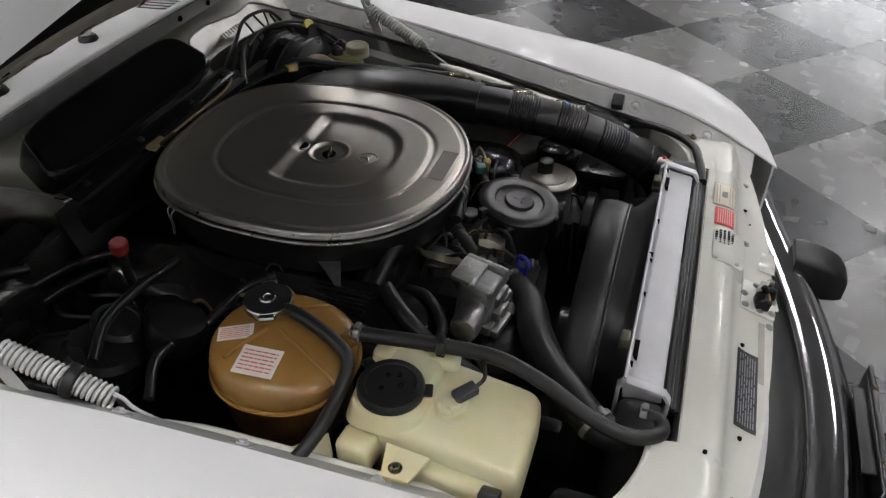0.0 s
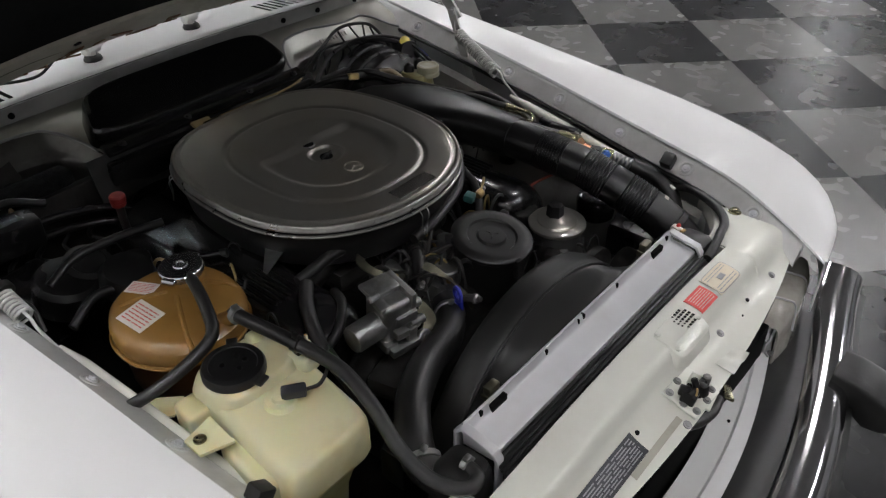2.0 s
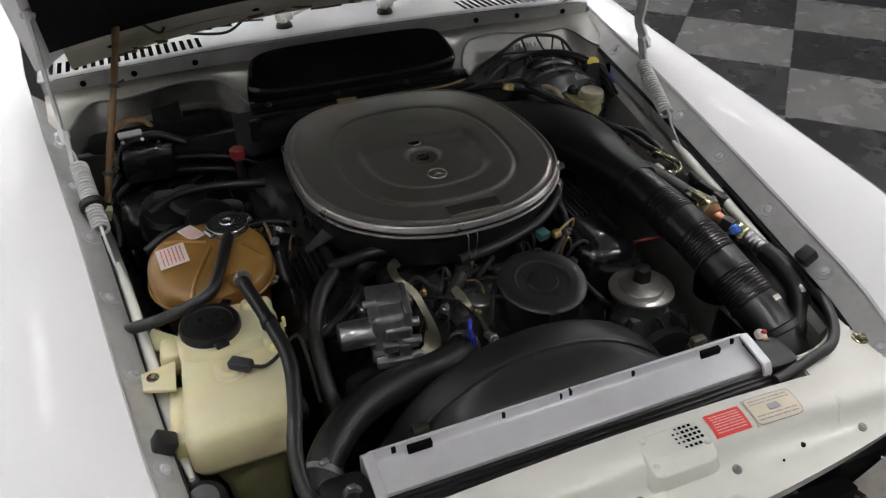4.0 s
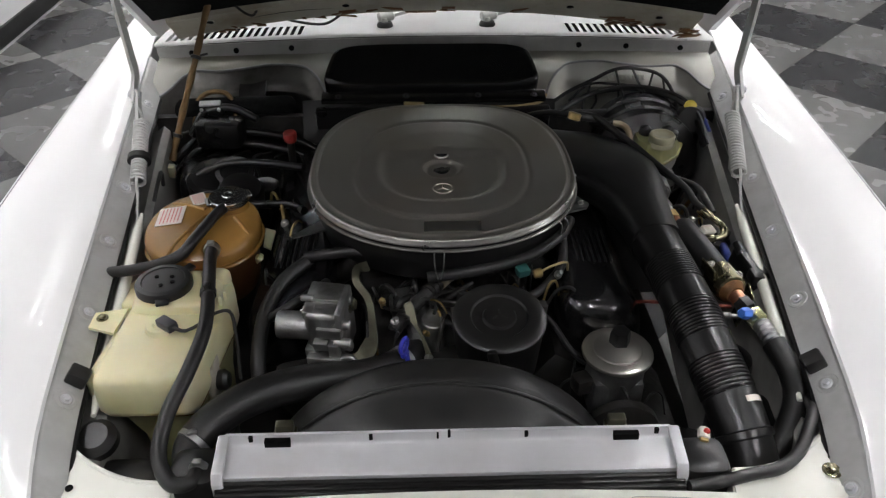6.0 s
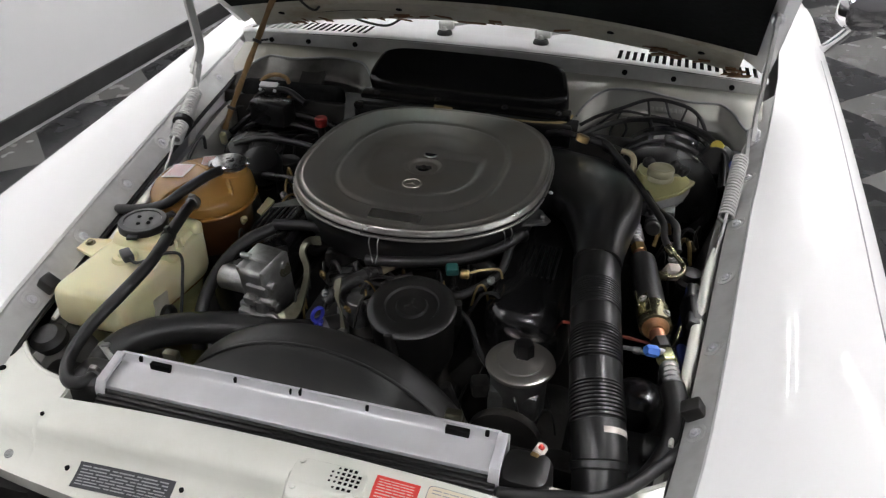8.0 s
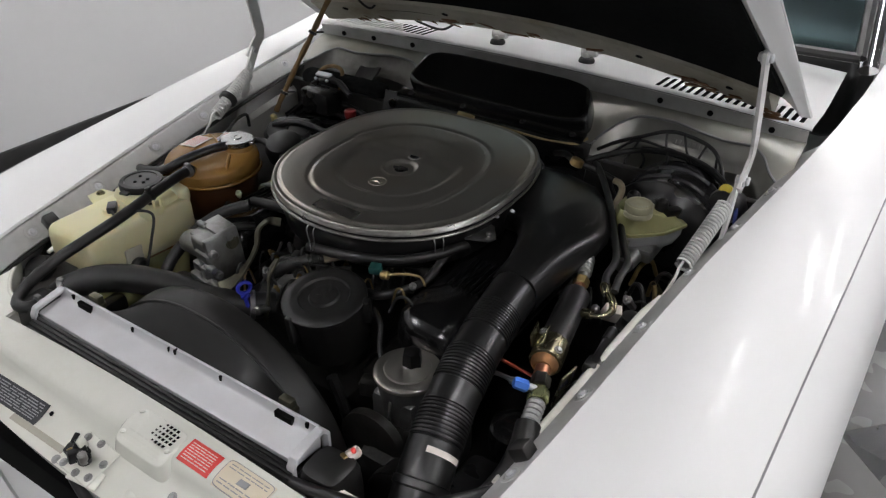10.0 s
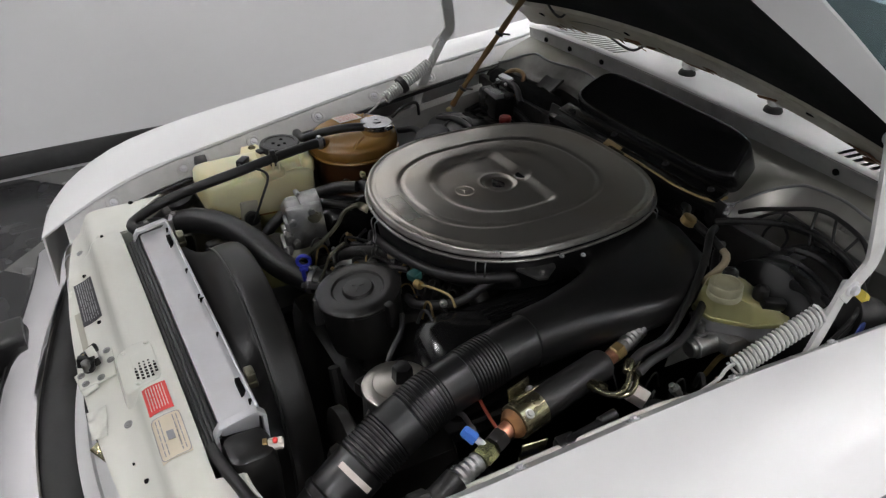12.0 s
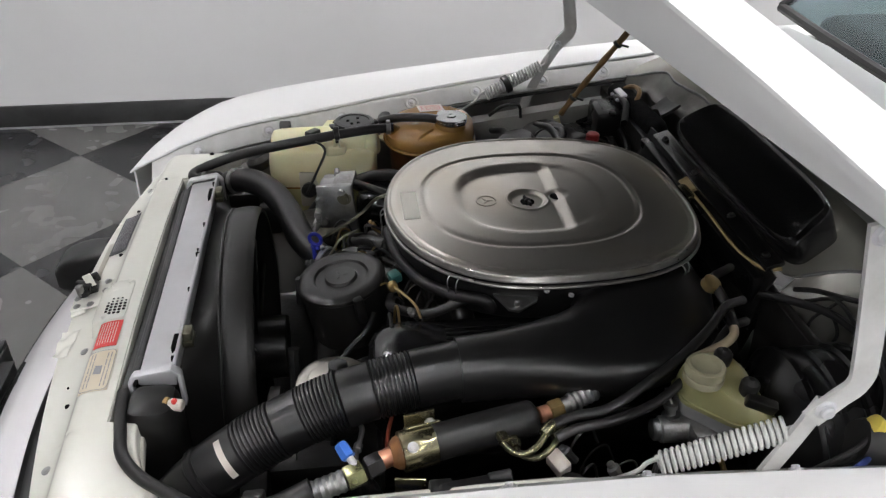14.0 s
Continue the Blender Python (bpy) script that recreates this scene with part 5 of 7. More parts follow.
# intake duct with bellows
duct = thing("intake_duct", "black moulded intake duct with ribbed bellows", "duct")
def loft(b, secs, seg=28, e=2.6):
    """Rounded sections: centre, direction, half width, half height."""
    rings = []
    cs = [Vector(s[0]) for s in secs]
    for i, (c, w, h) in enumerate(secs):
        d = (cs[min(i + 1, len(cs) - 1)] - cs[max(i - 1, 0)]).normalized()
        a = d.cross(Vector((0, 0, 1))).normalized()
        up = a.cross(d)
        ring = []
        for k in range(seg):
            t = 2 * math.pi * k / seg
            x, y = math.cos(t), math.sin(t)
            ring.append(Vector(c) + a * w * math.copysign(abs(x) ** (2 / e), x) + up * h * math.copysign(abs(y) ** (2 / e), y))
        rings.append(ring)
    skin(b, rings)
bm = bmesh.new()
loft(bm, [((0.150, 0.715, 0.742), 0.115, 0.034), ((0.235, 0.715, 0.744), 0.114, 0.036), ((0.285, 0.700, 0.746), 0.111, 0.037), ((0.322, 0.668, 0.748), 0.101, 0.038), ((0.345, 0.625, 0.750), 0.087, 0.039), ((0.356, 0.575, 0.751), 0.072, 0.040),
          ((0.361, 0.520, 0.751), 0.056, 0.041), ((0.365, 0.465, 0.750), 0.0450, 0.041), ((0.367, 0.405, 0.748), 0.0415, 0.041)], e=2.8)
for k in range(7):
    q = bmesh.new()
    bolt(q, (0.240 + 0.013 * k, 0.560 + 0.035 * k, 0.778 - 0.001 * k), (0.2, 0, 1), 0.003, 0.003)
    part("rivet", q, SHEET, duct)
part("duct_head", bm, PLASTIC, duct, "smooth moulded duct head")
DUCT = spline([(0.366, 0.412, 0.748), (0.373, 0.345, 0.743), (0.386, 0.245, 0.728), (0.394, 0.194, 0.712), (0.402, 0.150, 0.695), (0.411, 0.111, 0.677), (0.420, 0.070, 0.654), (0.428, 0.030, 0.622), (0.433, 0.0, 0.585), (0.435, -0.015, 0.54)], 24)


def dpt(y):
    """The point of the duct's axis at a given y."""
    for p, q in zip(DUCT, DUCT[1:]):
        if q.y <= y <= p.y:
            return p.lerp(q, (p.y - y) / max(p.y - q.y, 1e-6))
    return DUCT[-1]


def duct_run(stations, name, label=""):
    """A length of pipe through (y, radius) stations on the axis."""
    b = bmesh.new()
    rings = []
    for y, r in stations:
        c = dpt(y)
        d = (dpt(y - 0.006) - dpt(min(y + 0.006, 0.412))).normalized()
        ax, bx = frame_of(d)
        rings.append([c + (ax * math.cos(2 * math.pi * k / 36) + bx * math.sin(2 * math.pi * k / 36)) * r for k in range(36)])
    skin(b, rings)
    part(name, b, PLASTIC, duct, label)


def plain(y0, y1, r):
    duct_run([(y0, r - 0.003), (y0 - 0.002, r)] + [(y, r) for y in grid(y0 - 0.005, y1 + 0.005, 6)] + [(y1 + 0.002, r), (y1, r - 0.003)], "duct_pipe")


def bellows(y0, y1, n, r):
    st = []
    for k in range(n):
        for q, rr in ((0.0, -0.0026), (0.22, 0.0), (0.62, 0.0), (0.84, -0.0026)):
            st.append((y0 + (y1 - y0) * (k + q) / n, r + rr))
    duct_run(st + [(y1, r - 0.0026)], "bellows", "ribbed bellows section")


plain(0.411, 0.341, 0.0405)
bellows(0.341, 0.288, 10, 0.0412)
plain(0.288, 0.243, 0.040)
bellows(0.243, 0.194, 10, 0.0412)
plain(0.194, 0.157, 0.040)
bellows(0.157, 0.111, 9, 0.0412)
plain(0.111, 0.062, 0.040)
duct_run([(0.064, 0.038), (0.062, 0.0425), (0.055, 0.0425), (0.053, 0.040)], "duct_rim")
duct_run([(y, 0.0392) for y in grid(0.056, -0.012, 12)], "duct_pipe")
bm = bmesh.new()
a = dpt(0.098)
d = (dpt(0.085) - dpt(0.111)).normalized()
aa = Vector((0.75, -0.15, 0.65))
aa = (aa - d * aa.dot(d)).normalized()
bb = d.cross(aa)
for k in range(14):
    t0 = radians(-42 + 6 * k)
    t1 = t0 + radians(6)
    q = [a + (aa * math.cos(t) + bb * math.sin(t)) * 0.0406 + d * h for t, h in ((t0, 0), (t1, 0), (t1, 0.009), (t0, 0.009))]
    bm.faces.new([bm.verts.new(p) for p in q])
bmesh.ops.remove_doubles(bm, verts=bm.verts[:], dist=0.0001)
bmesh.ops.solidify(bm, geom=bm.faces[:], thickness=0.0006)
part("white_band", bm, PAPER, duct, "white paper band")

# coolant expansion tank
tank = thing("coolant_tank", "round amber plastic coolant tank with labels", "coolant tank")
bm = bmesh.new()
CX, CY = -0.430, 0.462
def tank_ring(r, h):
    return [Vector((p.x, p.y, h + (0.06 * (p.y - CY) if h > 0.765 else 0))) for p in oval(CX, CY, r, r, h, 2.15, 48)]
skin(bm, [tank_ring(r, h) for r, h in ((0.092, 0.737), (0.0985, 0.740), (0.0992, 0.744), (0.0990, 0.758), (0.0955, 0.767), (0.089, 0.7725), (0.078, 0.776), (0.055, 0.779), (0.02, 0.781))])
part("body", bm, AMBER, tank)
bm = bmesh.new()
skin(bm, [tank_ring(r, h) for r, h in ((0.05, 0.640), (0.080, 0.644), (0.086, 0.660), (0.089, 0.700), (0.0905, 0.728), (0.088, 0.7345))])
part("lower_half", bm, AMBERLOW, tank, "lower half darkened by coolant and by shade in its colour")
bm = bmesh.new()
skin(bm, [tank_ring(r, h) for r, h in ((0.090, 0.7322), (0.1015, 0.7325), (0.103, 0.7355), (0.1015, 0.7385), (0.090, 0.7388))])
part("weld_seam", bm, AMBER, tank, "moulded seam round the tank")
bm = bmesh.new()
lathe(bm, [(0.036, 0.766), (0.033, 0.782), (0.029, 0.792), (0.024, 0.794)], (-0.389, 0.502, 0), seg=24)
part("filler_neck", bm, AMBER, tank)
for pts in ([(-0.492, 0.515, 0.777), (-0.470, 0.507, 0.7805), (-0.428, 0.487, 0.7820)], [(-0.425, 0.468, 0.7810), (-0.445, 0.428, 0.7775), (-0.460, 0.397, 0.7715), (-0.470, 0.372, 0.762), (-0.473, 0.366, 0.742)], [(-0.372, 0.462, 0.779), (-0.352, 0.437, 0.773), (-0.343, 0.425, 0.760)]):
    bm = bmesh.new()
    tube(bm, pts, 0.0042, 8, 5)
    part("rib", bm, AMBER, tank)
bm = bmesh.new()
lathe(bm, [(0.026, 0.778), (0.031, 0.786), (0.0335, 0.788), (0.0342, 0.790), (0.0335, 0.7945), (0.0345, 0.7955), (0.0345, 0.7985), (0.0330, 0.8002), (0.020, 0.8010), (0.0115, 0.8012), (0.0100, 0.8030), (0.0060, 0.8036), (0.0050, 0.8026), (0.001, 0.8026)], (-0.389, 0.504, 0), seg=40)
for a in (25, 205):
    box(bm, (-0.389 + 0.034 * math.cos(radians(a)), 0.504 + 0.034 * math.sin(radians(a)), 0.7945), (0.014, 0.024, 0.010), (0, 0, a), 0.005, 3)
part("pressure_cap", bm, CAPSTEEL, tank, "tarnished metal pressure cap")
for (x, y, z), (sx, sy), rz, tx, ty, seedn in (((-0.4850, 0.470, 0.7803), (0.056, 0.046), -86, 6, 0, 2), ((-0.448, 0.523, 0.7822), (0.048, 0.026), -66, 1, -5, 3)):
    b = bmesh.new()
    box(b, (0, 0, 0), (sx, sy, 0.001), bevel=0.0)
    lab = part("paper_label", b, PAPER, tank, "white paper label with red print")
    lab.matrix_basis = pose(x, y, z, tx, ty, rz)
    b = bmesh.new()
    bars(b, lambda px, py: (px, py, 0.0008), -sx * 0.42, sx * 0.42, -sy * 0.40, sy * 0.40, 6, 0.35, seedn)
    pr = part("print", b, INKRED, lab)
bm = bmesh.new()
cyl(bm, (-0.412, 0.400, 0.755), (-0.395, 0.372, 0.774), 0.012)
part("outlet", bm, AMBER, tank)
bm = bmesh.new()
tube(bm, [(-0.378, 0.490, 0.790), (-0.392, 0.445, 0.795), (-0.413, 0.388, 0.788), (-0.432, 0.358, 0.775), (-0.467, 0.355, 0.759), (-0.515, 0.358, 0.745), (-0.555, 0.368, 0.734), (-0.575, 0.382, 0.722)], 0.0095, 12, 8)
single("overflow_hose", bm, RUBBER, "black overflow hose across the coolant tank", "hose")
bm = bmesh.new()
slab(bm, [(-0.56, 0.37), (-0.53, 0.35), (-0.50, 0.37), (-0.54, 0.41)], 0.690, 0.694)
part("lug", bm, IVORY, tank, "pale moulded lug")
bm = bmesh.new()
slab(bm, [(-0.34, 0.50), (-0.325, 0.49), (-0.325, 0.55), (-0.345, 0.56)], 0.690, 0.694)
part("lug", bm, IVORY, tank, "pale moulded lug")

tank.location = (0.009, -0.004, 0.001)
# washer reservoir
wash = thing("washer_reservoir", "yellowed ivory washer reservoir with black cap", "reservoir")
bm = bmesh.new()
def washer_ring(z, gx, gy, k=1.0):
    x0, x1, y0, y1 = -0.521 + gx, -0.372 - gx * 0.6, 0.112 + gy, 0.345 - gy * 0.5
    pts = oval((x0 + x1) / 2, (y0 + y1) / 2, (x1 - x0) / 2, (y1 - y0) / 2, z, 10, 72)
    return [Vector((p.x + 0.012 * (p.y - 0.2) / 0.12, p.y, p.z + (0.0 if z < 0.7 else 0.05 * max(p.y - 0.10, 0)))) for p in pts]
skin(bm, [washer_ring(z, gx, gy) for z, gx, gy in ((0.44, 0.045, 0.05), (0.58, 0.035, 0.04), (0.645, 0.02, 0.02), (0.6475, 0.018, 0.018))])
part("lower_body", bm, LIQUID, wash, "lower half tinted by washer fluid")
bm = bmesh.new()
skin(bm, [washer_ring(z, gx, gy) for z, gx, gy in ((0.648, 0.016, 0.016), (0.66, 0.006, 0.004), (0.672, 0.0, 0.0), (0.705, 0.0, 0.0), (0.722, 0.002, 0.0015), (0.729, 0.0055, 0.005), (0.7325, 0.011, 0.011), (0.734, 0.02, 0.022))])
rings = []
for z, k in ((0.728, 1.10), (0.743, 1.02), (0.751, 0.97), (0.7545, 0.91), (0.756, 0.8)):
    rings.append(oval(-0.440, 0.300, 0.066 * k, 0.050 * k, z, 4.5, 48))
skin(bm, rings)
lathe(bm, [(0.027, 0.730), (0.0235, 0.740), (0.021, 0.743)], (-0.449, 0.221, 0), seg=28)
box(bm, (-0.378, 0.256, 0.744), (0.034, 0.046, 0.026), (0, 0, 10), 0.009, 3)
box(bm, (-0.389, 0.334, 0.745), (0.048, 0.030, 0.036), (0, 0, -8), 0.012, 3)
part("body", bm, IVORY, wash)
for c, sz in (((-0.520, 0.325, 0.700), (0.040, 0.050, 0.044)), ((-0.527, 0.195, 0.690), (0.030, 0.11, 0.044))):
    bm = bmesh.new()
    box(bm, c, sz, (0, 0, -6), 0.009, 3)
    part("side_ledge", bm, IVORY, wash)
bm = bmesh.new()
lathe(bm, [(0.040, 0.754), (0.0445, 0.757), (0.0445, 0.766), (0.042, 0.770), (0.034, 0.771), (0.033, 0.769), (0.004, 0.770)], (-0.461, 0.301, 0), seg=36)
box(bm, (-0.452, 0.255, 0.762), (0.020, 0.016, 0.006), (0, 0, 15), 0.002)
box(bm, (-0.432, 0.343, 0.762), (0.016, 0.018, 0.006), (0, 0, -35), 0.002)
cap = part("cap", bm, PLASTIC, wash, "round black filler cap")
for dx, dy in ((-0.012, 0.008), (0.012, 0.008), (0.0, -0.014), (0.016, -0.006)):
    b = bmesh.new()
    cyl(b, (-0.461 + dx, 0.301 + dy, 0.7685), (-0.461 + dx, 0.301 + dy, 0.7712), 0.0035, seg=10, bevel=0)
    part("dimple", b, HOLE, cap)
bm = bmesh.new()
lathe(bm, [(0.0215, 0.742), (0.0212, 0.7455), (0.020, 0.7468), (0.012, 0.747), (0.010, 0.752), (0.002, 0.753)], (-0.449, 0.221, 0), seg=28)
part("level_sensor", bm, IVORY, wash, "pale round level sensor")
bm = bmesh.new()
box(bm, (-0.434, 0.209, 0.756), (0.034, 0.018, 0.014), (0, -4, -40), 0.003)
part("plug", bm, INK, wash, "dark blue-black plug")
bm = bmesh.new()
tube(bm, [(-0.421, 0.198, 0.757), (-0.402, 0.192, 0.757), (-0.380, 0.200, 0.764), (-0.366, 0.215, 0.768), (-0.345, 0.235, 0.755), (-0.338, 0.215, 0.71), (-0.335, 0.19, 0.66)], 0.0028, 8, 8)
part("cable", bm, WIREBLACK, wash)
bm = bmesh.new()
for s in (0.0, 0.012):
    box(bm, (-0.364 + s * 0.4, 0.255 + s, 0.763), (0.005, 0.005, 0.018), (0, 0, 20), 0.0015)
part("hose_clip", bm, IVORY, wash)
bm = bmesh.new()
slab(bm, [(-0.525, 0.225), (-0.568, 0.240), (-0.568, 0.275), (-0.52, 0.285)], 0.722, 0.727)
part("bracket", bm, IVORY, wash, "yellowed mounting tab")
bm = bmesh.new()
bolt(bm, (-0.553, 0.261, 0.727), (0, 0, 1), 0.006)
part("bolt", bm, ZINC, wash)
bm = bmesh.new()
box(bm, (-0.345, 0.11, 0.60), (0.03, 0.05, 0.07), bevel=0.01)
part("pump", bm, PLASTIC, wash, "black washer pump")
wash.location = (0.015, -0.008, 0.001)
bm = bmesh.new()
skin(bm, [washer_ring(z, gx, gy) for z, gx, gy in ((0.6462, 0.0185, 0.0185), (0.6470, 0.0145, 0.0145), (0.6515, 0.0125, 0.012), (0.6535, 0.0145, 0.0145))])
part("seam", bm, AMBER, wash, "amber stained seam round the reservoir")
# proud block; the recess's shade is put into its darker colour
bm = bmesh.new()
box(bm, (-0.378, 0.195, 0.650), (0.012, 0.040, 0.088), (0, 4, 0), 0.005)
part("pump_recess", bm, STAINED, wash, "raised block in the tone of a shaded recess")
bm = bmesh.new()
lathe(bm, [(0.010, 0), (0.016, 0.003), (0.017, 0.014), (0.012, 0.020), (0.004, 0.021)], (-0.374, 0.195, 0.653), (1, 0, 0.1), 24)
part("washer_pump", bm, PLASTIC, wash, "round black washer pump")
# thin hose from radiator tank to coolant tank, over the reservoir
bm = bmesh.new()
tube(bm, [(-0.330, -0.022, 0.700), (-0.338, -0.048, 0.702), (-0.362, -0.048, 0.704), (-0.384, -0.010, 0.712), (-0.383, 0.045, 0.730), (-0.365, 0.110, 0.752), (-0.356, 0.180, 0.768), (-0.368, 0.265, 0.776), (-0.380, 0.335, 0.779), (-0.384, 0.374, 0.778)], 0.0105, 12, 8)
vent = single("vent_hose", bm, RUBBER, "black rubber vent hose over the washer reservoir", "hose")
for p, d in (((-0.330, -0.026, 0.701), (0, -1, 0.1)), ((-0.3835, 0.364, 0.778), (0, 1, 0))):
    b = bmesh.new()
    lathe(b, [(0.012, -0.005), (0.0135, -0.004), (0.0135, 0.004), (0.012, 0.005)], p, d, 16)
    box(b, (p[0], p[1], p[2] + 0.014), (0.012, 0.009, 0.007), bevel=0.002)
    part("clamp", b, ALU, vent)
b = bmesh.new()
lathe(b, [(0.0105, -0.006), (0.0125, -0.005), (0.0125, 0.005), (0.0105, 0.006)], (-0.366, 0.252, 0.775), (-0.15, 1, 0.1), 16)
box(b, (-0.366, 0.252, 0.789), (0.008, 0.012, 0.010), bevel=0.002)
box(b, (-0.366, 0.252, 0.761), (0.010, 0.012, 0.012), bevel=0.002)
part("hose_clip", b, PLASTIC, vent, "black plastic hose clip")

# air pump, cast aluminium with ribs
pump = thing("air_pump", "dirty cast aluminium air pump with motor can", "pump")
bm = bmesh.new()
box(bm, (-0.190, 0.247, 0.714), (0.052, 0.058, 0.090), (6, 0, -10), 0.010, 3)
part("casting", bm, ALU, pump)
for c, sz in (((-0.188, 0.264, 0.762), (0.056, 0.040, 0.010)), ((-0.192, 0.228, 0.746), (0.058, 0.018, 0.012)), ((-0.182, 0.216, 0.722), (0.040, 0.014, 0.020)), ((-0.196, 0.214, 0.700), (0.024, 0.016, 0.016)), ((-0.176, 0.212, 0.690), (0.018, 0.016, 0.030)), ((-0.192, 0.212, 0.672), (0.056, 0.020, 0.016)), ((-0.212, 0.236, 0.752), (0.020, 0.026, 0.012)), ((-0.210, 0.232, 0.678), (0.024, 0.030, 0.018))):
    bm = bmesh.new()
    box(bm, c, sz, (6, 0, -10), 0.0035)
    part("casting_lug", bm, ALU, pump)
for y, z in ((0.222, 0.735), (0.226, 0.688), (0.262, 0.752), (0.214, 0.705)):
    bm = bmesh.new()
    cyl(bm, (-0.176, y, z), (-0.148, y - 0.006, z), 0.0075, seg=16)
    part("bolt_boss", bm, ALU, pump)
bm = bmesh.new()
cyl(bm, (-0.226, 0.250, 0.764), (-0.205, 0.250, 0.763), 0.0055, seg=14)
part("pipe_stub", bm, ALU, pump, "short cast pipe stub")
bm = bmesh.new()
box(bm, (-0.160, 0.248, 0.714), (0.012, 0.070, 0.104), (6, 0, -10), 0.004)
part("end_flange", bm, ALU, pump)
bm = bmesh.new()
for k in range(3):
    lathe(bm, [(0.014 - 0.003 * k, 0.004 * k), (0.014 - 0.003 * k, 0.004 * k + 0.004)], (-0.155, 0.262, 0.740), (1, -0.2, 0.1), 18)
part("shaft_end", bm, OLIVE, pump, "stepped zinc shaft end")
bm = bmesh.new()
lathe(bm, [(0.016, 0), (0.0205, 0.0015), (0.0225, 0.006), (0.0225, 0.058)], (-0.268, 0.250, 0.712), (1, -0.08, 0), 32)
part("motor_can", bm, ALU, pump, "dull round motor can")
bm = bmesh.new()
ribbon(bm, [(-0.130, 0.366, 0.738), (-0.146, 0.348, 0.744), (-0.145, 0.321, 0.738), (-0.127, 0.297, 0.724), (-0.120, 0.269, 0.706), (-0.120, 0.237, 0.688), (-0.131, 0.213, 0.676), (-0.158, 0.203, 0.670)], lambda t: 0.0085 - 0.003 * math.sin(t * 3.1) + 0.007 * math.exp(-((t - 0.80) / 0.12) ** 2), 0.0022, (-0.2, -0.75, 0.6), 8)
part("bracket", bm, OLIVE, pump, "olive zinc lifting bracket")
bm = bmesh.new()
lathe(bm, [(0.0135, 0), (0.0145, 0.002), (0.0145, 0.010), (0.012, 0.012), (0.007, 0.012), (0.006, 0.015), (0.001, 0.015)], (-0.156, 0.208, 0.668), (0, -1, 0.35), 22)
part("idler", bm, ALU, pump, "small greasy idler pulley")
bm = bmesh.new()
box(bm, (-0.205, 0.205, 0.640), (0.13, 0.07, 0.04), (0, 0, 15), 0.015)
part("lower_bracket", bm, GRIME, pump)

# round black housing at the front of the engine
hous = thing("distributor_cover", "round black plastic distributor cover with ringed lid", "engine cover")
bm = bmesh.new()
HM = pose(0.083, 0.248, 0.725, 8, 0, 0) @ Matrix.Scale(0.925, 4)
def tilt_lathe(b, prof, seg=44, m=HM):
    ax = (m.to_3x3() @ Vector((0, 0, 1))).normalized()
    lathe(b, [(r * 0.925, h * 0.925) for r, h in prof], m.translation, ax, seg)
tilt_lathe(bm, [(0.066, -0.125), (0.072, -0.12), (0.077, -0.03), (0.077, -0.014)])
part("body", bm, MATT, hous)
bm = bmesh.new()
tilt_lathe(bm, [(0.078, -0.016), (0.081, -0.013), (0.081, -0.007), (0.077, -0.003), (0.062, -0.001), (0.050, -0.002), (0.047, -0.006), (0.030, -0.007), (0.027, -0.002), (0.004, -0.001)])
part("cover_lid", bm, MATT, hous, "ringed dusty black lid")
for a in (20, 140, 260):
    b = bmesh.new()
    c = HM @ Vector((0.081 * math.cos(radians(a)), 0.081 * math.sin(radians(a)), -0.03))
    box(b, tuple(c), (0.016, 0.016, 0.05), (9, 0, a), 0.004)
    part("lug", b, MATT, hous)
bm = bmesh.new()
for k in range(3):
    a = math.pi / 2 + 2 * math.pi * k / 3
    c = HM @ Vector((0.009 * math.cos(a), 0.009 * math.sin(a), -0.001))
    box(bm, tuple(c), (0.009, 0.0022, 0.0012), (9, 0, math.degrees(a)), 0.0004)
part("emblem", bm, MATT, hous, "small moulded emblem")

# power steering reservoir
psr = thing("power_steering_reservoir", "silver power steering can with black knob", "reservoir")
bm = bmesh.new()
lathe(bm, [(0.044, 0.56), (0.047, 0.58), (0.047, 0.640), (0.044, 0.655)], (0.273, 0.226, 0), seg=36)
box(bm, (0.272, 0.217, 0.59), (0.085, 0.07, 0.08), bevel=0.012)
part("can", bm, ALU, psr)
bm = bmesh.new()
lathe(bm, [(0.053, 0.652), (0.0565, 0.655), (0.0575, 0.658), (0.0565, 0.661), (0.052, 0.6635), (0.040, 0.6645), (0.0385, 0.667), (0.034, 0.6685), (0.024, 0.6690), (0.016, 0.672)], (0.274, 0.230, 0), seg=44)
part("lid", bm, STEEL, psr, "bright stamped lid")
bm = bmesh.new()
lathe(bm, [(0.0175, 0.668), (0.0165, 0.690), (0.0150, 0.696), (0.008, 0.698)], (0.277, 0.238, 0), seg=6)
part("knob", bm, PLASTIC, psr, "black hexagonal knob")
bm = bmesh.new()
lathe(bm, [(0.055, 0.0), (0.06, 0.004), (0.06, 0.02), (0.05, 0.024)], (0.270, 0.150, 0.575), (0, -1, 0), 36)
box(bm, (0.215, 0.20, 0.62), (0.03, 0.03, 0.03), (0, 0, 20), 0.006)
part("pulley", bm, GRIME, psr)
bm = bmesh.new()
box(bm, (0.31, 0.20, 0.52), (0.12, 0.20, 0.12), bevel=0.03)
cyl(bm, (0.36, 0.09, 0.52), (0.36, 0.13, 0.52), 0.07)
single("compressor", bm, GRIME, "dark compressor low in the bay", "compressor")

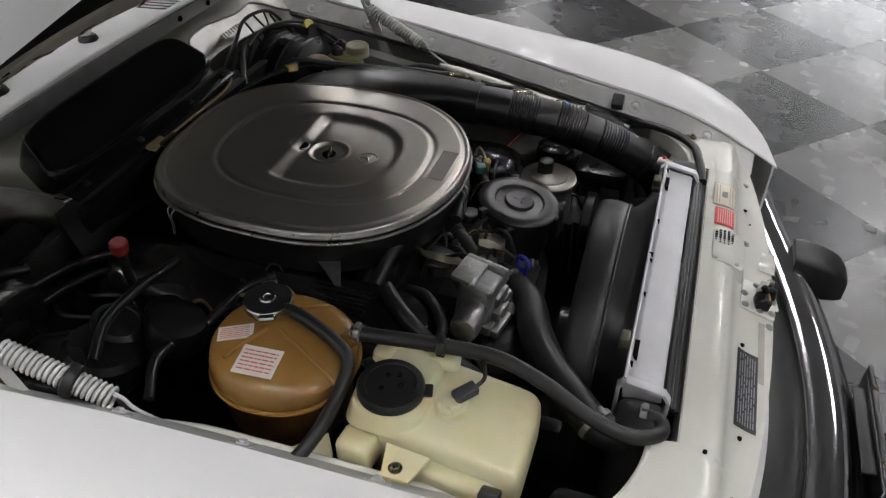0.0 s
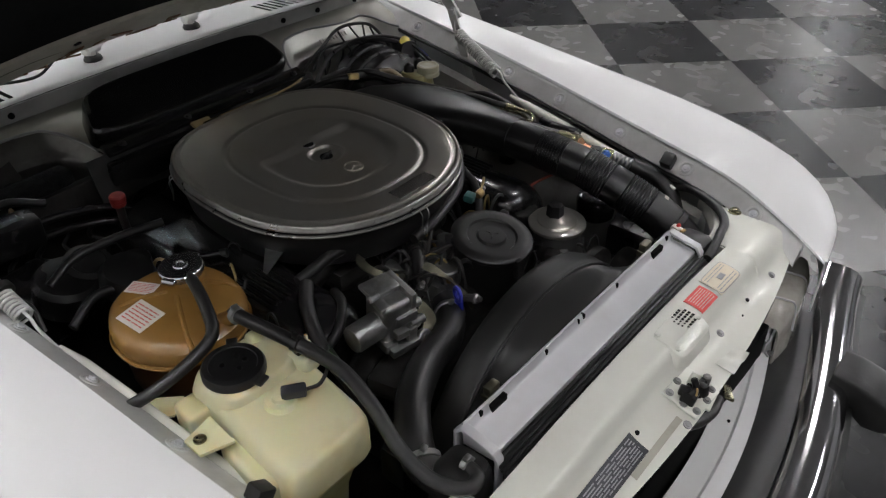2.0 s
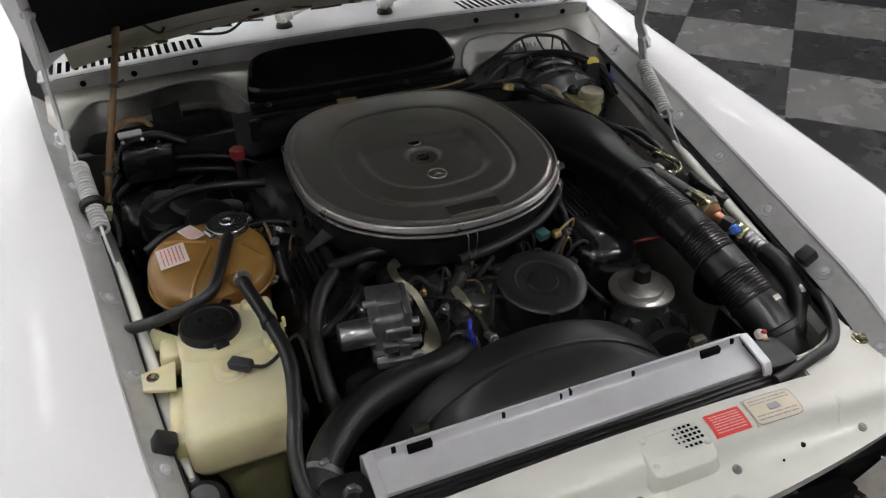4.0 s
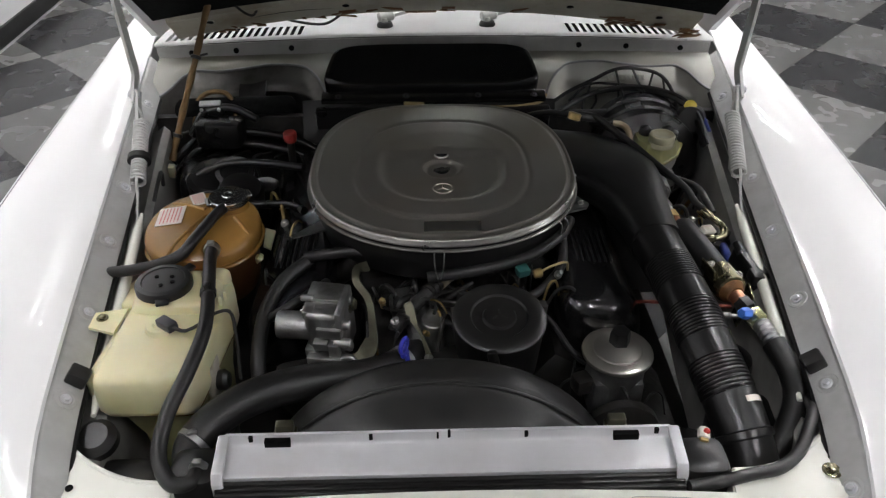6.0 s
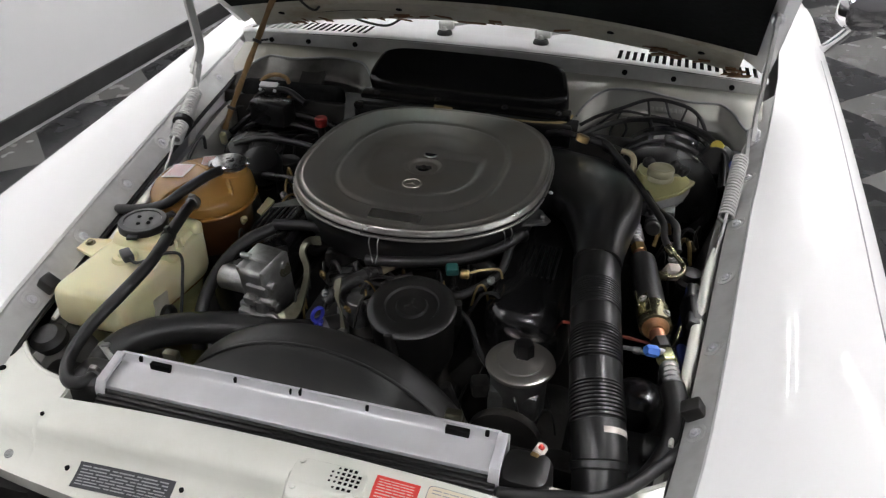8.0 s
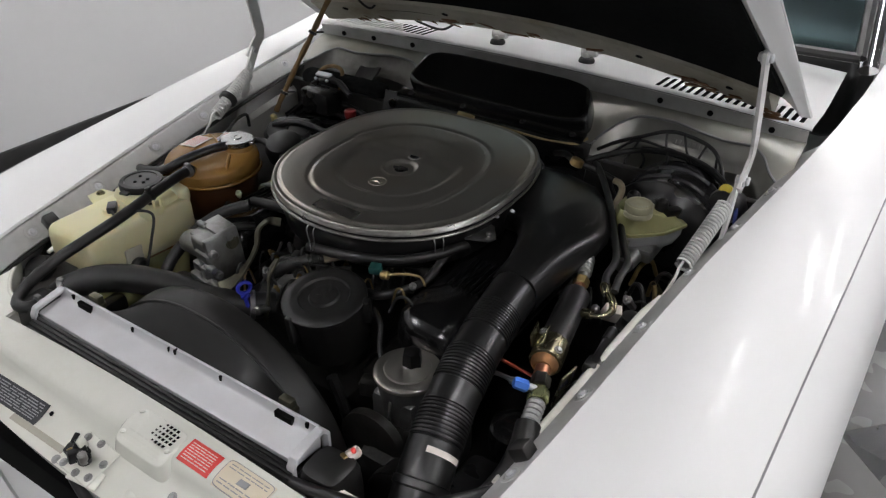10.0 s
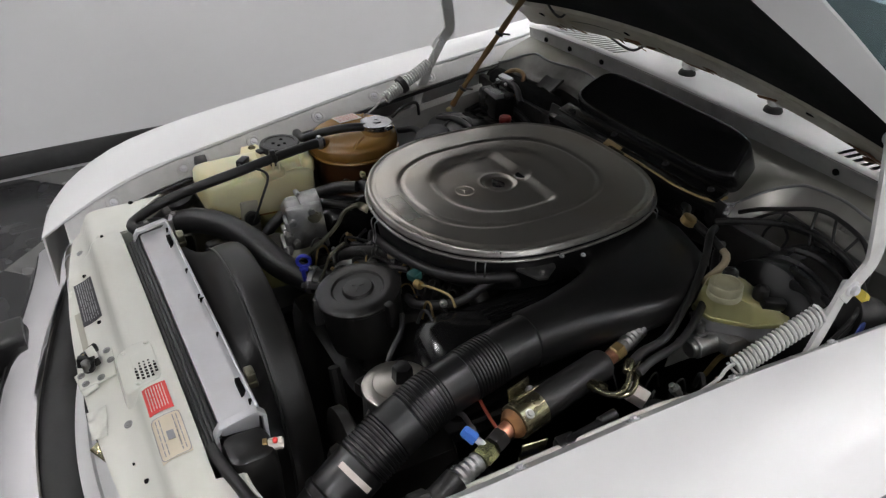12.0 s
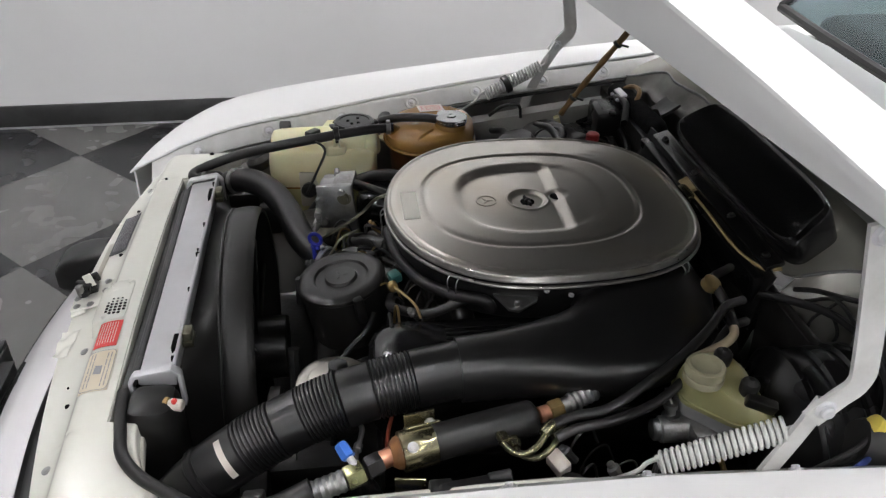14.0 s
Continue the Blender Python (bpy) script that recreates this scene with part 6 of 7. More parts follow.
# brake booster, master cylinder, reservoir
boost = thing("brake_booster", "glossy black round brake booster", "brake booster")
bm = bmesh.new()
BC = Vector((0.458, 0.805, 0.664))
lathe(bm, [(0.05, 0.0), (0.085, 0.012), (0.104, 0.03), (0.113, 0.040), (0.121, 0.046), (0.121, 0.054), (0.115, 0.058), (0.115, 0.078), (0.112, 0.082), (0.112, 0.086), (0.117, 0.090), (0.117, 0.112), (0.113, 0.116), (0.113, 0.122), (0.118, 0.126), (0.118, 0.150), (0.09, 0.16)], BC, (0.05, 1, 0.08), 48)
part("drum", bm, BOOSTER, boost)
bm = bmesh.new()
cyl(bm, (0.455, 0.672, 0.690), (0.463, 0.815, 0.692), 0.019)
cyl(bm, (0.4545, 0.662, 0.690), (0.455, 0.676, 0.690), 0.015)
lathe(bm, [(0.013, 0.0), (0.013, 0.006), (0.007, 0.007), (0.007, 0.016), (0.010, 0.017), (0.010, 0.024), (0.004, 0.025)], (0.449, 0.690, 0.704), (-0.2, -0.1, 1), 12)
box(bm, (0.466, 0.745, 0.695), (0.055, 0.075, 0.030), bevel=0.008)
tube(bm, [(0.447, 0.688, 0.728), (0.435, 0.684, 0.738), (0.420, 0.690, 0.730), (0.416, 0.705, 0.700)], 0.0022, 8, 6)
part("master_cylinder", bm, ALU, boost, "dull cast master cylinder")
res = thing("brake_fluid_reservoir", "yellowed brake fluid reservoir with screw cap", "reservoir")
SEAM = [(0.396, 0.728), (0.414, 0.699), (0.452, 0.701), (0.500, 0.746), (0.524, 0.798), (0.506, 0.813), (0.432, 0.800), (0.398, 0.772)]


def res_ring(k, lift, fall=0.0):
    """The reservoir's outline drawn in by k; fall lowers it towards its far tip."""
    c = Vector((0.446, 0.738, 0))
    out = []
    for i in range(len(SEAM)):
        a, b = Vector((*SEAM[i], 0)), Vector((*SEAM[(i + 1) % len(SEAM)], 0))
        for q in (0.08, 0.5, 0.92):
            p = c + (a.lerp(b, q) - c) * k
            far = max((p.x - 0.45) + (p.y - 0.74), 0)
            out.append(Vector((p.x, p.y, 0.735 + lift - fall * far)))
    return out


bm = bmesh.new()
skin(bm, [res_ring(*v) for v in ((0.97, -0.004), (1.03, -0.003), (1.04, 0.0), (1.03, 0.003), (0.965, 0.004), (0.90, 0.026, 0.16), (0.80, 0.043, 0.24), (0.76, 0.047, 0.26), (0.6, 0.049, 0.26))])
part("body", bm, PALE, res)
bm = bmesh.new()
skin(bm, [res_ring(*v) for v in ((0.95, -0.005), (0.93, -0.020), (0.80, -0.038), (0.62, -0.045))])
part("lower_body", bm, INKGREY, res, "grey lower half of the reservoir")
bm = bmesh.new()
lathe(bm, [(0.027, 0.776), (0.027, 0.784), (0.0255, 0.786), (0.0262, 0.789), (0.0262, 0.797), (0.0245, 0.800), (0.020, 0.8008), (0.018, 0.7995), (0.006, 0.800)], (0.452, 0.720, 0), seg=36)
part("cap", bm, BRAKECAP, res, "pale round screw cap")
for x, y, z in ((0.426, 0.757, 0.776), (0.478, 0.772, 0.768)):
    bm = bmesh.new()
    lathe(bm, [(0.0115, 0.0), (0.0125, 0.010), (0.0125, 0.017), (0.0105, 0.021), (0.007, 0.0225), (0.004, 0.026)], (x, y, z), (0.05, 0, 1), 18)
    part("terminal_cap", bm, RUBBER, res, "small black rubber cap")
bm = bmesh.new()
box(bm, (0.497, 0.782, 0.766), (0.016, 0.042, 0.018), (-14, 10, -22), 0.004)
part("plug", bm, PLASTIC, res, "black flat plug on the terminal")

# firewall heater cover
hc = thing("heater_cover", "glossy black heater cover on the bulkhead", "cover")
bm = bmesh.new()
rings = []
def cover_pt(u, v, lift):
    w = 0.216 + 0.036 * (1 - v)
    y, z = 0.944 + 0.094 * v, 0.800 + 0.070 * v + 0.030 * v * (1 - v)
    return Vector((-0.012 + w * u, y - lift * 0.44, z + lift * 0.9))
def cover_ring(k, lift):
    return [cover_pt(p.x * k, 0.5 + 0.5 * p.y * (1 - (1 - k) * 2.0), lift) for p in oval(0, 0, 1, 1, 0, 5, 64)]
skin(bm, [cover_ring(1.0, -0.05), cover_ring(1.0, 0.004), cover_ring(0.985, 0.012), cover_ring(0.95, 0.016), cover_ring(0.90, 0.012), cover_ring(0.6, 0.011), cover_ring(0.51, 0.010)])
part("panel", bm, GLOSS, hc)
bm = bmesh.new()
box(bm, (-0.008, 0.925, 0.797), (0.50, 0.034, 0.010), (18, 0, 0), 0.004)
part("lower_lip", bm, GLOSS, hc)
for x in (-0.22, -0.07, 0.09, 0.215):
    bm = bmesh.new()
    bolt(bm, (x, 0.921, 0.801), (0, -0.3, 1), 0.005)
    part("bolt", bm, GRIME, hc)
bm = bmesh.new()
tube(bm, [(-0.06, 0.900, 0.785), (0.05, 0.900, 0.785), (0.16, 0.898, 0.784), (0.228, 0.912, 0.787), (0.245, 0.935, 0.795)], 0.003, 6, 6)
part("sealant_line", bm, SEALANT, hc, "ochre sealant along the cover")
bm = bmesh.new()
box(bm, (-0.052, 0.905, 0.787), (0.045, 0.022, 0.008), (25, 0, 6), 0.003)
part("sealant_patch", bm, SEALANT, hc, "ochre sealant at the cover's corner")
bm = bmesh.new()
box(bm, (-0.01, 0.905, 0.73), (0.52, 0.02, 0.11), (8, 0, 0), 0.006)
part("back_plate", bm, BOOSTER, hc)
bm = bmesh.new()
sheet(bm, lambda x, v: Vector((x, 0.922 - 0.030 * v + 0.004 * math.sin(40 * x + 3 * v), 0.792 - 0.085 * v + 0.004 * math.sin(23 * x) * v)), grid(-0.30, 0.262, 48), grid(0, 1, 8), 0.004)
part("sound_flap", bm, MATT, hc, "black sound deadening flap")

# hood springs and hinge arms
for side in (1, -1):
    spr = thing("hood_spring", "white coated hood spring with hooked rod", "spring", group="hood springs")
    a, b = Vector((side * 0.597, 0.747, 0.827)), Vector((side * 0.579, 0.613, 0.766))
    d = (b - a).normalized()
    u, w = frame_of(d)
    bm = bmesh.new()
    pts = []
    turns, L = 21, (b - a).length
    for i in range(turns * 10 + 1):
        t = i / (turns * 10)
        ang = 2 * math.pi * turns * t
        pts.append(a + d * L * t + (u * math.cos(ang) + w * math.sin(ang)) * 0.0132)
    tube(bm, pts, 0.0027, 6, 1)
    part("coil", bm, SPRINGWHITE, spr)
    bm = bmesh.new()
    cyl(bm, a + d * 0.004, b - d * 0.004, 0.0105, seg=14)
    part("sleeve", bm, ALU, spr, "dull inner sleeve")
    bm = bmesh.new()
    e = Vector((side * 0.566, 0.518, 0.714))
    tube(bm, [b - d * 0.004 + w * 0.010, b + d * 0.012 + w * 0.008, b.lerp(e, 0.3), e, e + Vector((side * 0.012, -0.004, -0.014))], 0.0028, 8, 6)
    part("rod", bm, SPRINGWHITE, spr)
    bm = bmesh.new()
    tube(bm, [a + d * 0.004, a - d * 0.014, Vector((side * 0.602, 0.764, 0.848)), Vector((side * 0.610, 0.770, 0.856))], 0.0028, 8, 6)
    part("end_hook", bm, SPRINGWHITE, spr)
    if side < 0:
        bm = bmesh.new()
        m = a.lerp(b, 0.62)
        lathe(bm, [(0.018, -0.008), (0.022, -0.006), (0.022, 0.006), (0.018, 0.008)], m, d, 20)
        part("rubber_ring", bm, RUBBER, spr, "black rubber ring")
    arm = thing("hinge_arm", "off-white folded hood hinge arm", "hinge", group="hinge arms")
    piv = Vector((side * 0.612, 0.772 if side > 0 else 0.785, 0.872))
    def strip(b, pts, wdt, th=0.005):
        """A flat bar standing on edge, wide in the fore-and-aft plane."""
        ps = spline(pts, 5)
        rings = []
        for i, p in enumerate(ps):
            dd = (ps[min(i + 1, len(ps) - 1)] - ps[max(i - 1, 0)]).normalized()
            nn = Vector((1, 0, 0))
            nn = (nn - dd * nn.dot(dd)).normalized()
            tt = dd.cross(nn)
            rings.append([p + tt * wdt + nn * th, p - tt * wdt + nn * th, p - tt * wdt - nn * th, p + tt * wdt - nn * th])
        skin(b, rings)
    bm = bmesh.new()
    strip(bm, [piv + Vector((0, -0.012, -0.016)), piv + Vector((0, 0.012, 0.012)), piv + Vector((0, 0.030, 0.034)), piv + Vector((0, 0.026, 0.075)), piv + Vector((-0.006 * side, -0.006, 0.235))], 0.0145, 0.003)
    part("upper_arm", bm, SPRINGWHITE, arm)
    bm = bmesh.new()
    strip(bm, [piv + Vector((side * -0.007, 0.004, 0.006)), Vector((side * 0.607, 0.745, 0.80)), Vector((side * 0.606, 0.700, 0.690))], 0.011, 0.003)
    part("lower_arm", bm, SPRINGWHITE, arm)
    bm = bmesh.new()
    for q in (piv, piv + Vector((-0.006 * side, -0.004, 0.222))):
        bm = bmesh.new()
        cyl(bm, q - Vector((0.012, 0, 0)), q + Vector((0.012, 0, 0)), 0.008)
        cyl(bm, q - Vector((0.006, 0, 0)), q + Vector((0.006, 0, 0)), 0.0125)
        part("pivot", bm, SHEET, arm, "pivot bolt")
    bm = bmesh.new()
    cyl(bm, (side * 0.59, 0.698, 0.688), (side * 0.615, 0.698, 0.688), 0.010)
    part("pivot", bm, SHEET, arm, "pivot bolt")

# ---- refrigerant line along the inner wing ----
acl = thing("refrigerant_line", "refrigerant line with black muffler and metal fittings", "pipe")
bm = bmesh.new()
tube(bm, [(0.440, 0.500, 0.7185), (0.446, 0.468, 0.7185), (0.457, 0.410, 0.717), (0.468, 0.352, 0.714)], lambda t: 0.0245 * min(1, 0.72 + 5 * t) if t < 0.97 else 0.022, 22, 8)
part("muffler", bm, RUBBER, acl, "black insulated muffler")
bm = bmesh.new()
cyl(bm, (0.4335, 0.526, 0.7205), (0.438, 0.504, 0.7190), 0.0115)
part("copper_pipe", bm, COPPER, acl)
bm = bmesh.new()
lathe(bm, [(0.0125, 0), (0.0145, 0.002), (0.0145, 0.018), (0.0125, 0.020)], (0.4345, 0.520, 0.7205), (-0.2, 0.95, 0.12), 6)
part("brass_nut", bm, BRASS, acl, "brass hose nut")
bm = bmesh.new()
lathe(bm, [(0.0115, 0), (0.0115, 0.012)] + [(0.0125 + 0.0022 * (k % 2), 0.012 + 0.0042 * k) for k in range(11)], (0.4305, 0.538, 0.7230), (-0.27, 0.93, 0.24), 18)
part("crimped_sleeve", bm, ALU, acl, "silver barbed sleeve")
bm = bmesh.new()
tube(bm, [(0.415, 0.588, 0.736), (0.405, 0.62, 0.744), (0.39, 0.67, 0.752), (0.36, 0.73, 0.752), (0.33, 0.79, 0.742)], 0.0095, 14, 6)
part("rear_hose", bm, RUBBER, acl, "black hose behind the muffler")
bm = bmesh.new()
CLD = Vector((0.20, -0.98, -0.03)).normalized()
lathe(bm, [(0.0252, 0), (0.0268, 0.0008), (0.0268, 0.044), (0.0260, 0.0455), (0.0225, 0.0465)], (0.4665, 0.360, 0.7145), CLD, 30)
part("clamp", bm, ZINC, acl, "yellow zinc pipe clamp")
bm = bmesh.new()
box(bm, (0.4515, 0.345, 0.7345), (0.022, 0.046, 0.0032), (0, -40, 12), 0.0012)
box(bm, (0.4415, 0.343, 0.7350), (0.0032, 0.042, 0.022), (0, -8, 12), 0.0012)
part("clamp_tab", bm, ZINC, acl, "folded clamp tab")
bm = bmesh.new()
box(bm, (0.507, 0.325, 0.672), (0.004, 0.040, 0.070), (0, 12, -8), 0.0018)
part("clamp_foot", bm, ZINC, acl)
for c, ax in (((0.4500, 0.356, 0.7365), (-0.6, 0, 0.8)), ((0.4890, 0.330, 0.7340), (0.5, 0.1, 0.85))):
    bm = bmesh.new()
    bolt(bm, c, ax, 0.0048, 0.004)
    part("bolt", bm, ALU, acl)
bm = bmesh.new()
lathe(bm, [(0.0225, 0), (0.0215, 0.006), (0.0165, 0.012), (0.0150, 0.014)], (0.4755, 0.316, 0.7128), CLD, 26)
part("muffler_end", bm, RUST, acl, "browned metal end of the muffler")
bm = bmesh.new()
cyl(bm, (0.4785, 0.306, 0.7120), (0.4835, 0.286, 0.7075), 0.0125)
part("copper_end", bm, COPPER, acl)
bm = bmesh.new()
lathe(bm, [(0.0140, 0), (0.0155, 0.002), (0.0155, 0.019), (0.0140, 0.021)], (0.4835, 0.290, 0.7080), (0.36, -0.92, -0.14), 6)
part("union_nut", bm, GRIME, acl, "tarnished dark union nut")
bm = bmesh.new()
lathe(bm, [(0.0150, 0), (0.0165, 0.002), (0.0165, 0.022), (0.0150, 0.024)], (0.4930, 0.266, 0.7040), (0.36, -0.92, -0.14), 6)
part("green_nut", bm, mat("green_zinc", (0.46, 0.46, 0.24), 0.26, metal=0.85, vary=0.15, scale=40), acl, "greenish zinc union nut")
bm = bmesh.new()
lathe(bm, [(0.0130 + 0.0018 * (k % 2), 0.0046 * k) for k in range(10)], (0.5015, 0.243, 0.7005), (0.22, -0.96, -0.16), 18)
part("crimped_sleeve", bm, ALU, acl, "silver crimped sleeve")
bm = bmesh.new()
cyl(bm, (0.4930, 0.258, 0.7120), (0.4810, 0.249, 0.7190), 0.0050)
part("valve_stem", bm, SHEET, acl)
bm = bmesh.new()
lathe(bm, [(0.0080, 0), (0.0098, 0.002), (0.0092, 0.020), (0.0070, 0.023), (0.002, 0.0235)], (0.4815, 0.2495, 0.7165), (-0.68, -0.42, 0.35), 6)
part("valve_cap", bm, SKYBLUE, acl, "bright blue valve cap")
bm = bmesh.new()
tube(bm, [(0.510, 0.203, 0.693), (0.520, 0.165, 0.682), (0.520, 0.120, 0.662), (0.500, 0.083, 0.630), (0.465, 0.055, 0.595), (0.43, 0.04, 0.55)], 0.0190, 16, 8)
part("hose", bm, RUBBER, acl, "thick black hose")
for dz, dy in ((0.0, 0.0), (-0.010, 0.016)):
    bm = bmesh.new()
    tube(bm, [(0.474, 0.447 + dy, 0.727 + dz), (0.490, 0.447 + dy, 0.727 + dz), (0.507, 0.455 + dy, 0.729 + dz), (0.513, 0.472 + dy, 0.732 + dz), (0.504, 0.490 + dy, 0.738 + dz), (0.486, 0.505 + dy, 0.745 + dz)], 0.0043, 10, 8)
    box(bm, (0.480, 0.447 + dy, 0.727 + dz), (0.017, 0.014, 0.013), (0, 0, 12), 0.003)
    lathe(bm, [(0.0065, -0.012), (0.0075, -0.010), (0.0075, 0.008), (0.0065, 0.010)], (0.486, 0.505 + dy, 0.745 + dz), (-0.55, 0.75, 0.25), 12)
    part("bent_pipe", bm, ZINC, acl, "bent yellow metal pipe")
bm = bmesh.new()
tube(bm, [(0.398, 0.266, 0.690), (0.415, 0.268, 0.697), (0.440, 0.264, 0.702), (0.462, 0.258, 0.704), (0.490, 0.258, 0.704)], 0.0038, 10, 6)
lathe(bm, [(0.0050, -0.006), (0.0062, -0.005), (0.0062, 0.005), (0.0050, 0.006)], (0.452, 0.261, 0.703), (1, -0.2, 0.1), 12)
part("side_pipe", bm, ALU, acl, "thin silver pipe with a ferrule")
for dx in (0.0, 0.022):
    bm = bmesh.new()
    tube(bm, [(0.483 + dx * 0.8, 0.512, 0.747 - dx * 0.3), (0.474 + dx, 0.540, 0.749), (0.468 + dx, 0.590, 0.752), (0.432 + dx, 0.660, 0.762 - dx), (0.400 + dx, 0.715, 0.774 - dx), (0.365 + dx, 0.765, 0.787 - dx), (0.335 + dx, 0.80, 0.80 - dx), (0.31 + dx, 0.84, 0.79 - dx)], 0.0068, 10, 8)
    single("fuel_hose", bm, RUBBER, "black rubber hose behind the intake duct", "hose", group="rear hoses")

# ---- hoses, cables and small parts ----
def wire(pts, r, material, label, name="cable", cat="cable", group="engine bay cables"):
    b = bmesh.new()
    tube(b, pts, r, 14 if r > 0.006 else 8, 10)
    return single(name, b, material, label, cat, group)

wire([(0.525, 0.05, 0.60), (0.538, 0.13, 0.625), (0.534, 0.224, 0.655), (0.528, 0.289, 0.662), (0.522, 0.384, 0.664), (0.530, 0.45, 0.668), (0.534, 0.51, 0.668)], 0.0080, WIREBLUE, "dark blue hose along the inner wing", "hose", "hose")
bm = bmesh.new()
lathe(bm, [(0.008, -0.006), (0.012, -0.005), (0.012, 0.005), (0.008, 0.006)], (0.524, 0.345, 0.664), (0, 1, 0), 16)
box(bm, (0.536, 0.345, 0.670), (0.016, 0.010, 0.006), bevel=0.002)
single("hose_clip", bm, PLASTIC, "black plastic clip on the blue hose", "clip")
bm = bmesh.new()
box(bm, (0.546, 0.450, 0.695), (0.020, 0.060, 0.004), (0, 30, 0), 0.001)
box(bm, (0.556, 0.440, 0.706), (0.014, 0.016, 0.010), (0, 30, 0), 0.003)
box(bm, (0.553, 0.415, 0.690), (0.018, 0.020, 0.012), (0, 20, 0), 0.003)
single("wing_bracket", bm, ALU, "small dirty bracket on the inner wing", "bracket")
wire([(0.30, 0.345, 0.665), (0.34, 0.33, 0.680), (0.39, 0.31, 0.690), (0.44, 0.30, 0.694), (0.475, 0.30, 0.69)], 0.0028, WIRERED, "dark red wire passing under the duct")
bm = bmesh.new()
lathe(bm, [(0.02, 0.56), (0.040, 0.575), (0.043, 0.61), (0.040, 0.624), (0.030, 0.630), (0.012, 0.632)], (0.466, 0.250, 0), seg=32)
single("round_canister", bm, GLOSS, "round glossy black canister under the refrigerant line", "canister")
wire([(0.300, -0.066, 0.694), (0.345, -0.060, 0.697), (0.385, -0.052, 0.699), (0.425, -0.042, 0.698), (0.462, -0.014, 0.696), (0.494, 0.030, 0.692), (0.520, 0.075, 0.682), (0.536, 0.13, 0.66), (0.540, 0.20, 0.64)], 0.0085, RUBBER, "black cable loom round the front corner")
wire([(0.15, 0.30, 0.69), (0.175, 0.285, 0.675), (0.20, 0.25, 0.65), (0.23, 0.235, 0.63), (0.28, 0.27, 0.62)], 0.005, RUBBER, "thin black hose round the distributor cover", "hose", "hose")
wire([(-0.03, 0.335, 0.735), (0.05, 0.345, 0.74), (0.14, 0.375, 0.745), (0.20, 0.42, 0.755), (0.225, 0.465, 0.758), (0.225, 0.48, 0.74)], 0.0095, RUBBER, "black hose along the air cleaner front", "hose", "hose")
wire([(0.21, 0.44, 0.75), (0.20, 0.38, 0.72), (0.15, 0.33, 0.70), (0.11, 0.33, 0.69)], 0.008, RUBBER, "black breather hose below the air cleaner", "hose", "hose")
wire([(-0.235, 0.385, 0.735), (-0.27, 0.345, 0.725), (-0.295, 0.29, 0.70), (-0.30, 0.22, 0.66), (-0.29, 0.17, 0.60)], 0.012, RUBBER, "black hose beside the air pump", "hose", "hose")
wire([(-0.24, 0.40, 0.735), (-0.15, 0.40, 0.745), (-0.10, 0.38, 0.745)], 0.010, RUBBER, "black hose beside the air pump", "hose", "hose")
wire([(-0.31, 0.30, 0.67), (-0.27, 0.28, 0.71), (-0.22, 0.32, 0.72), (-0.20, 0.36, 0.71)], 0.008, RUBBER, "black hose beside the air pump", "hose", "hose")
wire([(0.155, 0.332, 0.744), (0.18, 0.345, 0.748), (0.205, 0.362, 0.742), (0.21, 0.37, 0.72)], 0.0022, SEALANT, "pale yellow ignition cable")
bm = bmesh.new()
cyl(bm, (0.145, 0.330, 0.742), (0.160, 0.332, 0.744), 0.008)
single("connector", bm, BRASS, "small brass plug connector on a cable", "connector")
bm = bmesh.new()
box(bm, (0.128, 0.336, 0.745), (0.022, 0.02, 0.016), (10, 0, 20), 0.004)
single("connector", bm, TEAL, "small teal plastic cable connector", "connector")
bm = bmesh.new()
pts = [(-0.068 + 0.0049 * math.cos(a), 0.204 + 0.0106 * math.cos(a), 0.703 + 0.0114 * math.sin(a)) for a in grid(0, 2 * math.pi, 24)]
tube(bm, pts, 0.0036, 8, 1)
box(bm, (-0.067, 0.203, 0.687), (0.009, 0.017, 0.010), (0, 0, -25), bevel=0.003)
cyl(bm, (-0.064, 0.200, 0.69), (-0.060, 0.202, 0.64), 0.004, seg=10)
single("dipstick_ring", bm, BLUE, "bright blue plastic ring clip", "clip")
bm = bmesh.new()
ribbon(bm, [(-0.062, 0.284, 0.722), (-0.057, 0.266, 0.717), (-0.050, 0.248, 0.709), (-0.039, 0.234, 0.692), (-0.029, 0.216, 0.668), (-0.026, 0.205, 0.645)], lambda t: 0.0062 - 0.004 * t + 0.002 * math.sin(9 * t), 0.0018, (-0.2, -0.8, 0.5))
single("bracket", bm, OLIVE, "yellow zinc stay bracket", "bracket")
# wires in front of the right bulkhead recess
wire([(0.262, 0.955, 0.766), (0.30, 0.962, 0.790), (0.352, 0.966, 0.815), (0.40, 0.975, 0.835), (0.443, 0.972, 0.840), (0.505, 0.965, 0.826), (0.538, 0.945, 0.785), (0.545, 0.91, 0.74)], 0.0042, WIREBLACK, "black cable looped across the bulkhead")
wire([(0.30, 0.95, 0.772), (0.345, 0.962, 0.806), (0.40, 0.958, 0.808), (0.45, 0.955, 0.800), (0.50, 0.945, 0.76)], 0.003, WIREBLACK, "thin black cable looped across the bulkhead")
for x, z, dx in ((0.352, 0.815, -0.02), (0.405, 0.835, 0.018), (0.443, 0.838, 0.030), (0.49, 0.828, -0.02), (0.515, 0.815, 0.012)):
    wire([(x, 0.970, z), (x + dx * 0.4, 0.957, z - 0.025), (x + dx, 0.945, z - 0.055), (x + dx * 0.6, 0.935, z - 0.10)], 0.0026, WIREBLACK, "thin black wire hanging before the bulkhead")
